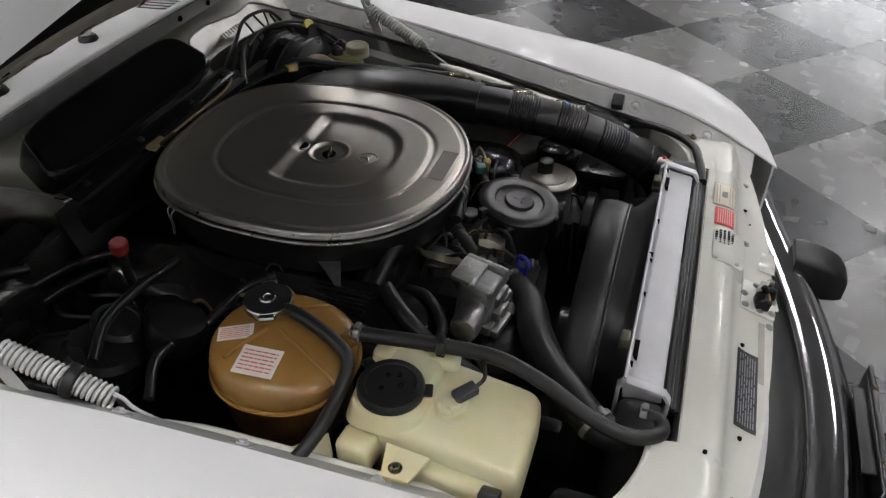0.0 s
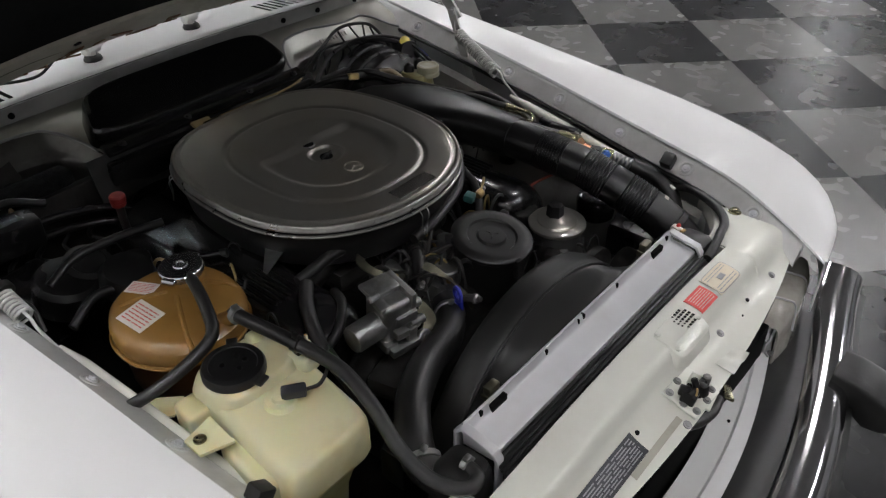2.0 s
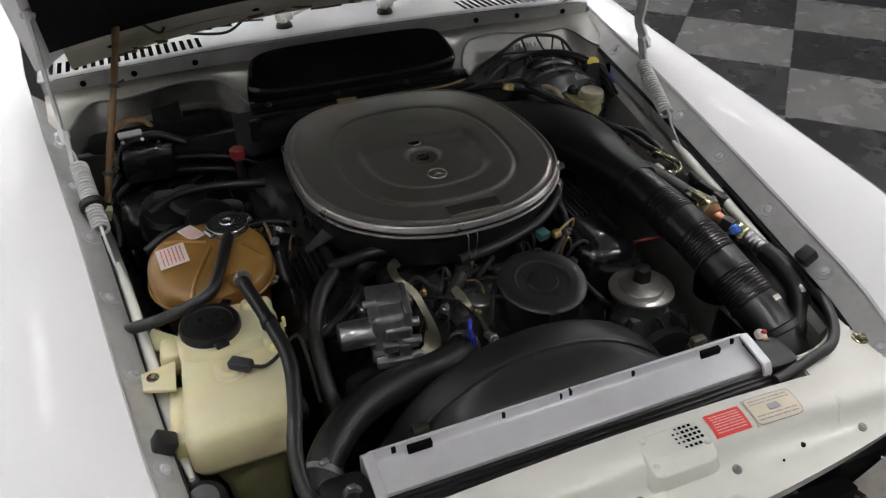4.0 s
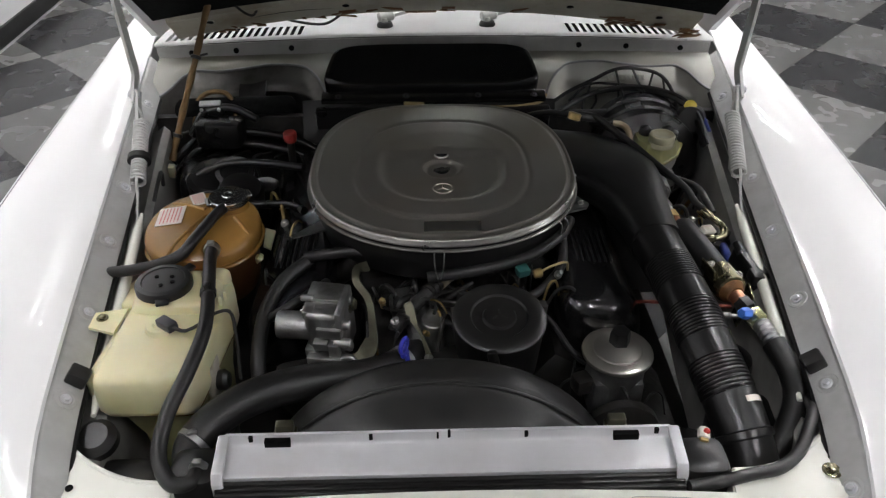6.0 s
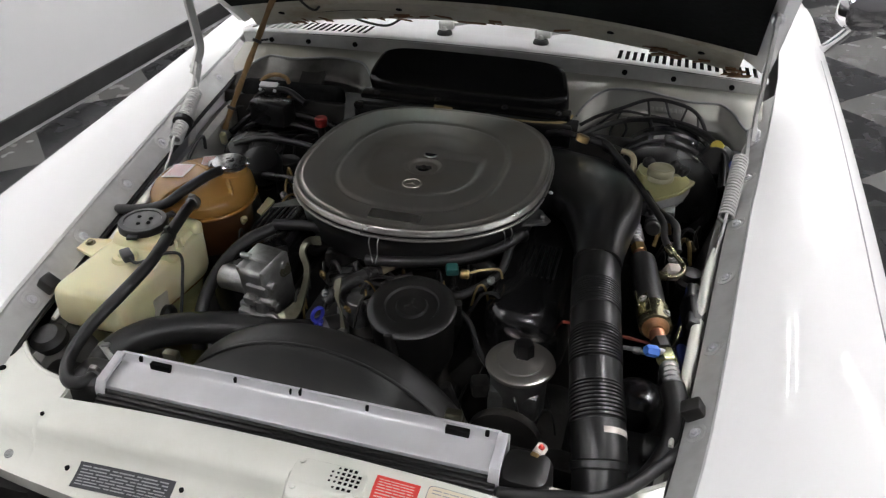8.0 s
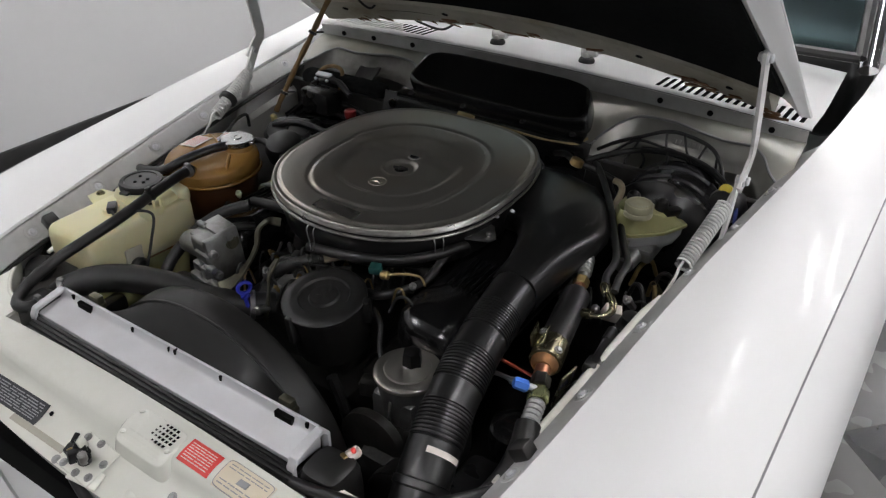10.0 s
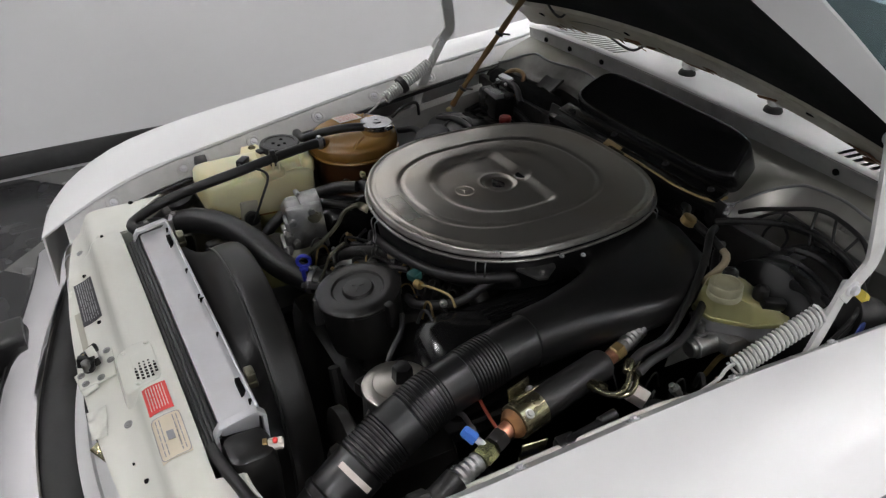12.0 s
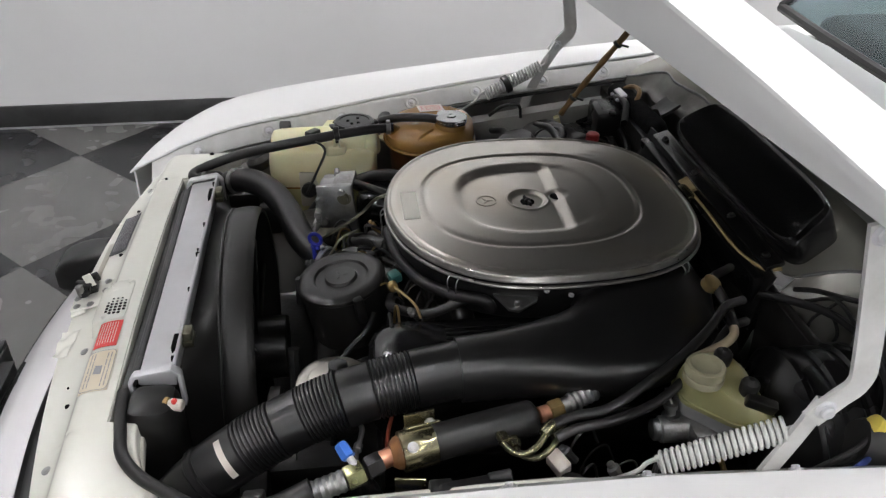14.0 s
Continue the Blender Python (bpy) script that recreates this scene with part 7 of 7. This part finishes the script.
# belt runs beside the shroud
bm = bmesh.new()
tube(bm, [(0.165, 0.165, 0.64), (0.18, 0.165, 0.60), (0.195, 0.165, 0.55), (0.20, 0.165, 0.48)], 0.010, 8, 6)
single("drive_belt", bm, RUBBER, "ribbed black drive belt", "belt")
# spiral linkages and clutter between housing and air pump
rnd = random.Random(21)
for k in range(12):
    x, y = rnd.uniform(-0.11, 0.05), rnd.uniform(0.24, 0.34)
    wire([(x, y, 0.66), (x + rnd.uniform(-0.03, 0.03), y + rnd.uniform(-0.02, 0.02), 0.70 + rnd.uniform(0, 0.02)), (x + rnd.uniform(-0.05, 0.05), y + 0.04, 0.69), (x + rnd.uniform(-0.05, 0.05), y + 0.08, 0.70)], rnd.choice((0.003, 0.004, 0.006)), rnd.choice((RUBBER, GRIME, WIREBLACK)), "dark hose among the engine plumbing", "hose", "hose")

# thin wires, clips and fittings low among the larger parts
rnd = random.Random(33)
for x0, x1, y0, y1, z0, n in ((-0.13, 0.06, 0.235, 0.345, 0.685, 16), (0.10, 0.18, 0.32, 0.40, 0.700, 10), (0.44, 0.55, 0.50, 0.74, 0.655, 12), (-0.34, -0.22, 0.40, 0.70, 0.70, 10), (0.17, 0.36, 0.12, 0.30, 0.60, 8)):
    for k in range(n):
        x, y = rnd.uniform(x0, x1), rnd.uniform(y0, y1)
        a = rnd.uniform(0, 6.28)
        L = rnd.uniform(0.03, 0.07)
        dx, dy = L * math.cos(a), L * math.sin(a)
        zz = z0 + rnd.uniform(-0.01, 0.015)
        wire([(x, y, zz - 0.03), (x + dx * 0.3, y + dy * 0.3, zz + 0.008), (x + dx * 0.7, y + dy * 0.7, zz + 0.010), (x + dx, y + dy, zz - 0.03)], rnd.choice((0.0016, 0.0022, 0.003, 0.0045)), rnd.choice((WIREBLACK, WIREBLACK, RUBBER, GRIME, WIREBLACK, BRASS)), "thin wire among the engine plumbing", "cable", "cable")
for x, y, z, r, m, ax in ((-0.085, 0.275, 0.690, 0.007, ALU, (0.3, -0.5, 1)), (-0.03, 0.255, 0.682, 0.006, BRASS, (-0.4, -0.6, 0.8)), (0.025, 0.30, 0.700, 0.008, ALU, (0.6, -0.3, 0.6)), (-0.105, 0.315, 0.700, 0.006, BRASS, (0, -0.6, 1)), (0.19, 0.36, 0.715, 0.007, ALU, (0.4, -0.4, 0.8)), (0.50, 0.60, 0.665, 0.009, ALU, (-0.3, -0.5, 0.8)), (0.53, 0.66, 0.670, 0.007, ZINC, (-0.5, -0.3, 0.8)), (0.46, 0.545, 0.665, 0.008, ALU, (0, -0.6, 0.8)), (-0.30, 0.56, 0.70, 0.008, ALU, (0.2, -0.6, 0.8)), (-0.33, 0.44, 0.705, 0.007, IVORY, (0.5, -0.4, 0.7)), (-0.03, 0.20, 0.672, 0.009, ALU, (0, -1, 0.4))):
    bm = bmesh.new()
    d = Vector(ax).normalized()
    lathe(bm, [(r * 0.8, -0.02), (r * 0.8, 0), (r, 0.001), (r, 0.008), (r * 0.6, 0.010), (r * 0.6, 0.016), (r * 0.3, 0.017)], (x, y, z), d, 8)
    single("fitting", bm, m, "small metal pipe fitting in the engine bay", "fitting", group="small fittings")

# ---- rear left corner: relays, valves and loom ----
# hoses here use a darker black, so the corner's shade is in their colour
unit = thing("hydraulic_unit", "dark hydraulic unit with hoses in the corner", "hydraulic unit")
bm = bmesh.new()
box(bm, (-0.50, 0.80, 0.64), (0.12, 0.12, 0.12), (0, 0, 10), 0.025, 3)
lathe(bm, [(0.05, 0), (0.058, 0.006), (0.058, 0.05), (0.05, 0.06), (0.02, 0.064)], (-0.47, 0.74, 0.66), (0.1, -0.2, 1), 30)
box(bm, (-0.48, 0.88, 0.74), (0.10, 0.06, 0.06), (0, 0, -5), 0.01)
lathe(bm, [(0.03, 0.0), (0.045, 0.004), (0.047, 0.03), (0.04, 0.045), (0.02, 0.05)], (-0.40, 0.66, 0.69), (0.1, -0.3, 1), 28)
cyl(bm, (-0.36, 0.70, 0.60), (-0.36, 0.70, 0.71), 0.03)
part("unit_body", bm, BOOSTER, unit)
# added black blocks keep the corner under the bulkhead edge dark
bm = bmesh.new()
box(bm, (-0.455, 0.955, 0.725), (0.27, 0.05, 0.13), (12, 0, 3), 0.02, 3)
box(bm, (-0.41, 0.975, 0.760), (0.05, 0.03, 0.035), (20, 0, -10), 0.008)
part("dark_filler", bm, PAD, unit, "black filler block under the bulkhead edge")
for za, ya, r in ((0.728, 0.905, 0.008), (0.708, 0.885, 0.007)):
    bm = bmesh.new()
    tube(bm, [(-0.59, ya - 0.05, za - 0.05), (-0.53, ya - 0.01, za - 0.005), (-0.45, ya, za), (-0.37, ya - 0.005, za - 0.006), (-0.30, ya - 0.03, za - 0.014), (-0.25, ya - 0.06, za - 0.03)], r, 10, 6)
    part("rear_hose", bm, BOOSTER, unit, "hose in a darker black for the dark corner")
bm = bmesh.new()
box(bm, (-0.500, 0.930, 0.762), (0.048, 0.036, 0.046), (18, 0, 4), 0.005)
box(bm, (-0.500, 0.915, 0.728), (0.070, 0.030, 0.030), (10, 0, 4), 0.006)
part("solenoid", bm, BOOSTER, unit, "square black solenoid")
bm = bmesh.new()
box(bm, (-0.505, 0.922, 0.789), (0.046, 0.016, 0.006), (18, 0, 4), 0.002)
for dx in (-0.020, 0.018):
    cyl(bm, (-0.502 + dx, 0.912, 0.778), (-0.502 + dx, 0.905, 0.782), 0.004, seg=8)
part("bright_clip", bm, SHEET, unit, "bright metal clip on the solenoid")
bm = bmesh.new()
lathe(bm, [(0.034, 0.0), (0.040, 0.004), (0.040, 0.012), (0.030, 0.016), (0.028, 0.014), (0.010, 0.016)], (-0.425, 0.735, 0.712), (0.1, -0.4, 1), 30)
part("round_cover", bm, BOOSTER, unit, "round black cover low in the corner")
bm = bmesh.new()
sheet(bm, lambda x, v: Vector((x, 1.020 - 0.075 * v + 0.006 * math.sin(31 * x + 4 * v), 0.800 - 0.045 * v + 0.005 * math.sin(47 * x))), grid(-0.455, -0.395, 12), grid(0, 1, 8), 0.006)
part("tar_patch", bm, GRIME, unit, "torn black sound deadening patch")
wire([(-0.545, 0.905, 0.735), (-0.538, 0.940, 0.783), (-0.512, 0.958, 0.800), (-0.474, 0.956, 0.798), (-0.456, 0.935, 0.775), (-0.452, 0.91, 0.745)], 0.0055, TAPE, "brown taped loom arching over the solenoid")
wire([(-0.545, 0.88, 0.73), (-0.52, 0.91, 0.77), (-0.46, 0.92, 0.78), (-0.40, 0.90, 0.76)], 0.008, BOOSTER, "black loom behind the hydraulic unit")
for k in range(5):
    x = -0.55 + 0.05 * k
    wire([(x, 0.74 + 0.02 * (k % 3), 0.62), (x + 0.012, 0.79, 0.675 + 0.008 * (k % 3)), (x - 0.01, 0.85, 0.69), (x + 0.02, 0.90, 0.68)], 0.0035 + 0.001 * (k % 3), (BOOSTER, WIREBLACK)[k % 2], "dark wire loop in the rear corner", "cable", "cable")
wire([(-0.52, 0.62, 0.70), (-0.46, 0.64, 0.72), (-0.38, 0.62, 0.71), (-0.30, 0.60, 0.72), (-0.26, 0.56, 0.73)], 0.008, BOOSTER, "black hose towards the engine", "hose", "hose")
wire([(-0.50, 0.72, 0.72), (-0.44, 0.74, 0.735), (-0.36, 0.74, 0.735), (-0.28, 0.72, 0.735)], 0.008, BOOSTER, "black hose towards the engine", "hose", "hose")
wire([(-0.56, 0.62, 0.72), (-0.555, 0.65, 0.745), (-0.56, 0.69, 0.745), (-0.565, 0.70, 0.71)], 0.004, WIREBLACK, "black wire loop on the inner wing")
dip = thing("dipstick", "dipstick tube with a faded red cap", "dipstick")
bm = bmesh.new()
lathe(bm, [(0.0125, -0.006), (0.0135, -0.004), (0.0135, 0.002), (0.0145, 0.003), (0.0145, 0.013), (0.012, 0.016), (0.004, 0.0165)], (-0.314, 0.799, 0.762), (0, 0, 1), 18)
part("cap", bm, RED, dip, "faded red plastic cap")
bm = bmesh.new()
tube(bm, [(-0.314, 0.799, 0.76), (-0.313, 0.795, 0.70), (-0.30, 0.78, 0.60)], 0.008, 10, 6)
part("tube", bm, GRIME, dip)
# taped loom hanging from the hood to the inner wing
loom = thing("hood_loom", "brown taped cable loom hanging from the hood", "cable loom")
LP = [(-0.470, 0.985, 1.035), (-0.485, 0.945, 0.985), (-0.510, 0.900, 0.905), (-0.535, 0.860, 0.830), (-0.558, 0.825, 0.760), (-0.572, 0.802, 0.712)]
bm = bmesh.new()
tube(bm, LP, lambda t: 0.0068 + 0.0008 * math.sin(t * 40), 10, 10)
part("taped_loom", bm, TAPE, loom)
bm = bmesh.new()
box(bm, (-0.576, 0.797, 0.690), (0.014, 0.014, 0.034), (20, 10, 0), 0.003)
part("end_connector", bm, IVORY, loom, "pale plastic connector")
for i in (2, 4):
    b = bmesh.new()
    d = (Vector(LP[i]) - Vector(LP[i - 1])).normalized()
    lathe(b, [(0.009, -0.004), (0.011, -0.003), (0.011, 0.003), (0.009, 0.004)], LP[i], d, 14)
    box(b, tuple(Vector(LP[i]) + Vector((0.012, 0.012, 0))), (0.022, 0.003, 0.005), (0, 0, 40), 0.001)
    part("cable_tie", b, WIREBLACK, loom)
wire([on_hood(-0.44, 0.03, -0.004), (-0.37, 1.105, 0.925), (-0.33, 1.11, 0.910), (-0.26, 1.112, 0.902), (-0.21, 1.11, 0.930), on_hood(-0.17, 0.02, -0.004)], 0.0032, WIREBLACK, "black washer tube drooping over the cowl")
wire([(-0.46, 0.985, 1.03), (-0.43, 0.985, 0.985), (-0.40, 1.00, 0.96), (-0.385, 1.02, 0.985)], 0.003, WIREBLACK, "black wire loop under the hood")
wire([on_hood(-0.50, 0.05, -0.006), on_hood(-0.3, 0.07, -0.008), on_hood(-0.1, 0.03, -0.008), on_hood(0.05, 0.02, -0.008), on_hood(0.14, 0.008, -0.010), on_hood(0.20, -0.006, -0.006), on_hood(0.25, -0.002, 0.0)], 0.006, WIREBLACK, "black loom along the rear hood edge")

# ---- rear right corner: looms and fittings ----
loomr = thing("bulkhead_loom", "black cable loom arched over the brake booster", "cable loom")
LR = [(0.26, 0.900, 0.760), (0.30, 0.925, 0.775), (0.36, 0.955, 0.790), (0.43, 0.962, 0.796), (0.50, 0.948, 0.792), (0.55, 0.920, 0.778), (0.575, 0.88, 0.755), (0.580, 0.82, 0.72)]
bm = bmesh.new()
tube(bm, LR, 0.0065, 10, 8)
part("loom", bm, WIREBLACK, loomr)
for k in range(6):
    p = Vector(spline(LR, 4)[8 + 3 * k])
    b = bmesh.new()
    tube(b, [p, p + Vector((0.006, 0.012, -0.03)), p + Vector((-0.012, 0.022, -0.075)), p + Vector((-0.02, 0.02, -0.12))], 0.0028, 6, 6)
    part("branch_wire", b, WIREBLACK, loomr)
b = bmesh.new()
tube(b, [Vector(p) + Vector((0.004, -0.010, 0.010)) for p in LR[2:]], 0.004, 8, 8)
part("second_loom", b, RUBBER, loomr)
bm = bmesh.new()
lathe(bm, [(0.011, -0.008), (0.014, -0.006), (0.014, 0.006), (0.011, 0.008)], (0.285, 0.798, 0.805), (0.3, 0.3, 1), 16)
single("brass_union", bm, BRASS, "brass hose union behind the air cleaner", "fitting")
wire([(0.270, 0.803, 0.804), (0.30, 0.806, 0.800), (0.335, 0.806, 0.792), (0.368, 0.800, 0.787)], 0.0075, RUBBER, "short black hose below the brass union", "hose", "hose")
wire([(0.20, 0.875, 0.772), (0.235, 0.845, 0.792), (0.262, 0.815, 0.803), (0.280, 0.800, 0.806)], 0.007, RUBBER, "black vacuum hose to the brass union", "hose", "hose")
wire([(0.362, 0.802, 0.787), (0.384, 0.792, 0.788), (0.396, 0.772, 0.782), (0.396, 0.738, 0.764), (0.386, 0.710, 0.742), (0.378, 0.695, 0.715)], 0.0065, COLLAR, "pale bent pipe at the reservoir", "pipe", "pipe")
bm = bmesh.new()
lathe(bm, [(0.012, 0), (0.014, 0.002), (0.014, 0.012), (0.008, 0.014)], (0.565, 0.90, 0.775), (-0.3, -0.7, 0.6), 16)
single("yellow_connector", bm, mat("yellow_plastic", (0.62, 0.5, 0.08), 0.4, vary=0.1), "yellow plastic connector by the bulkhead", "connector")
wire([(0.57, 0.895, 0.772), (0.59, 0.88, 0.76), (0.60, 0.85, 0.74)], 0.004, WIREBLUE, "blue wire by the bulkhead")
bm = bmesh.new()
lathe(bm, [(0.03, 0), (0.034, 0.01), (0.034, 0.05), (0.028, 0.06)], (0.575, 0.93, 0.735), (-0.2, -0.9, 0.35), 24)
single("grommet", bm, RUBBER, "black rubber bulkhead grommet", "grommet")
bm = bmesh.new()
lathe(bm, [(0.022, 0), (0.025, 0.003), (0.025, 0.010), (0.018, 0.016), (0.018, 0.03), (0.008, 0.033)], (0.530, 0.530, 0.660), (0.1, 0, 1), 24)
lathe(bm, [(0.02, -0.08), (0.02, 0)], (0.530, 0.530, 0.660), (0.1, 0, 1), 20)
single("vacuum_valve", bm, RUBBER, "black round vacuum valve low by the wing", "valve")
bm = bmesh.new()
box(bm, (0.538, 0.40, 0.69), (0.030, 0.09, 0.05), (0, 10, 6), 0.006)
box(bm, (0.535, 0.36, 0.705), (0.022, 0.03, 0.02), (0, 10, 0), 0.004)
cyl(bm, (0.53, 0.42, 0.71), (0.53, 0.45, 0.715), 0.008)
single("relay_block", bm, PLASTIC, "black relay block on the inner wing", "relay")
bm = bmesh.new()
box(bm, (0.498, 0.520, 0.690), (0.03, 0.02, 0.03), (20, 15, 30), 0.003)
single("tag", bm, PAPER, "pale plastic tag on the wing loom", "tag")
bm = bmesh.new()
box(bm, (0.47, 0.14, 0.55), (0.10, 0.12, 0.10), bevel=0.02)
lathe(bm, [(0.02, 0), (0.05, 0.008), (0.055, 0.020), (0.050, 0.034), (0.036, 0.044), (0.018, 0.049), (0.004, 0.050)], (0.495, 0.17, 0.535), (0.2, -0.4, 1), 28)
single("horn", bm, BOOSTER, "dark round horn low in the front corner", "horn")
bm = bmesh.new()
lathe(bm, [(0.025, 0), (0.03, 0.006), (0.03, 0.02), (0.02, 0.03)], (-0.505, 0.075, 0.640), (0, -0.3, 1), 24)
box(bm, (-0.46, 0.03, 0.57), (0.10, 0.09, 0.10), bevel=0.02)
single("horn", bm, RUBBER, "dark horn behind the front panel", "horn")
bm = bmesh.new()
box(bm, (0.395, -0.042, 0.655), (0.075, 0.030, 0.02), (0, 8, 6), 0.004)
single("white_bracket", bm, CREAM, "white bracket under the intake duct", "bracket")
bm = bmesh.new()
box(bm, (-0.03, 0.893, 0.775), (0.05, 0.018, 0.03), (10, 0, 0), 0.006)
single("stay", bm, ZINC, "pale metal stay below the heater cover", "bracket")

# ---- door mirror and screen pillar ----
mirror = thing("door_mirror", "chrome door mirror beyond the raised hood", "mirror")
bm = bmesh.new()
skin(bm, [oval(0, 0, 0.075 * k, 0.05 * k, z, 3, 28) for k, z in ((0.5, -0.035), (0.85, -0.03), (1.0, -0.005), (1.0, 0.02), (0.96, 0.024))])
shell = part("shell", bm, CHROME, mirror)
shell.matrix_basis = pose(0.915, 1.52, 0.925, -90, 0, 8)
bm = bmesh.new()
tube(bm, [(0.84, 1.57, 0.80), (0.88, 1.56, 0.85), (0.91, 1.545, 0.90)], 0.014, 10, 5)
part("foot", bm, CHROME, mirror)
bm = bmesh.new()
tube(bm, [(0.70, 1.40, 0.90), (0.66, 1.60, 1.10), (0.62, 1.80, 1.32)], 0.022, 12, 6)
part("screen_pillar", bm, CHROME, car, "chromed windscreen pillar")

# ---- wipers ----
for x in (-0.121, 0.126):
    wip = thing("wiper", "pale grey wiper arm on a black pivot", "wiper", group="wipers")
    z = cowl_z(x, 1.164)
    bm = bmesh.new()
    lathe(bm, [(0.019, 0), (0.020, 0.003), (0.017, 0.010), (0.013, 0.013)], (x, 1.160, z), (0, 0, 1), 20)
    part("pivot", bm, RUBBER, wip, "black rubber pivot base")
    bm = bmesh.new()
    cyl(bm, (x - 0.016, 1.160, z + 0.022), (x + 0.022, 1.172, z + 0.026), 0.0125, 0.0135, 18, 0.004)
    cyl(bm, (x - 0.002, 1.160, z + 0.010), (x - 0.002, 1.160, z + 0.024), 0.010, 0.010, 16)
    part("head", bm, SPRINGWHITE, wip, "pale grey wiper arm head")
    bm = bmesh.new()
    ribbon(bm, [(x + 0.018, 1.171, z + 0.027), (x + 0.06, 1.190, z + 0.031), (x + 0.12, 1.222, z + 0.036), (x + 0.20, 1.265, z + 0.044)], lambda t: 0.0095 - 0.003 * t, 0.004, (0, -0.2, 1))
    part("arm", bm, SPRINGWHITE, wip)
    bm = bmesh.new()
    tube(bm, [(x + 0.20, 1.265, z + 0.044), (x + 0.32, 1.33, z + 0.055)], 0.005, 8, 4)
    part("blade", bm, RUBBER, wip)

# ---- floor tiles, cut to a turned checker ----
SIDE = 0.5805
TURN = radians(45.855)
ca, sa = math.cos(TURN), math.sin(TURN)
meshes = {}
for key, material in ((0, TILE_DARK), (1, TILE_LIGHT)):
    bm = bmesh.new()
    h = SIDE / 2 - 0.0006
    q = [bm.verts.new(p) for p in ((-h, -h, 0), (h, -h, 0), (h, h, 0), (-h, h, 0))]
    w = [bm.verts.new((v.co.x, v.co.y, -0.005)) for v in q]
    bm.faces.new(q)
    for i in range(4):
        bm.faces.new((q[i], w[i], w[(i + 1) % 4], q[(i + 1) % 4]))
    me = bpy.data.meshes.new("tile")
    bmesh.ops.recalc_face_normals(bm, faces=bm.faces[:])
    bm.to_mesh(me)
    bm.free()
    me.materials.append(material)
    meshes[key] = me
PARITY = 1
for i in range(-14, 24):
    for j in range(-20, 20):
        u, v = (i + 0.5 + 0.648) * SIDE, (j + 0.5 + 0.422) * SIDE
        x, y = u * ca - v * sa, u * sa + v * ca
        if -2.15 < x < 6.2 and -2.2 < y < 7.5 and not (abs(x) < 0.45 and 0.3 < y < 3):
            t = new("tile", meshes[(i + j + PARITY) % 2])
            t.parent = floor
            t.matrix_basis = pose(x, y, 0.0, 0, 0, math.degrees(TURN))
# the far and hidden rest of the same checker, joined
for key, material in ((0, TILE_DARK), (1, TILE_LIGHT)):
    bm = bmesh.new()
    h = SIDE / 2 - 0.0006
    for i in range(-24, 34):
        for j in range(-30, 30):
            u, v = (i + 0.5 + 0.648) * SIDE, (j + 0.5 + 0.422) * SIDE
            x, y = u * ca - v * sa, u * sa + v * ca
            near = -2.15 < x < 6.2 and -2.2 < y < 7.5 and not (abs(x) < 0.45 and 0.3 < y < 3)
            if not near and (i + j + PARITY) % 2 == key and -2.6 < x < 11.8 and -5.8 < y < 11.8:
                bm.faces.new([bm.verts.new((x + p * ca - q * sa, y + p * sa + q * ca, 0.0)) for p, q in ((-h, -h), (h, -h), (h, h), (-h, h))])
    ob = part("tiles", bm, material, floor)
    ob["kind"] = "stuff"
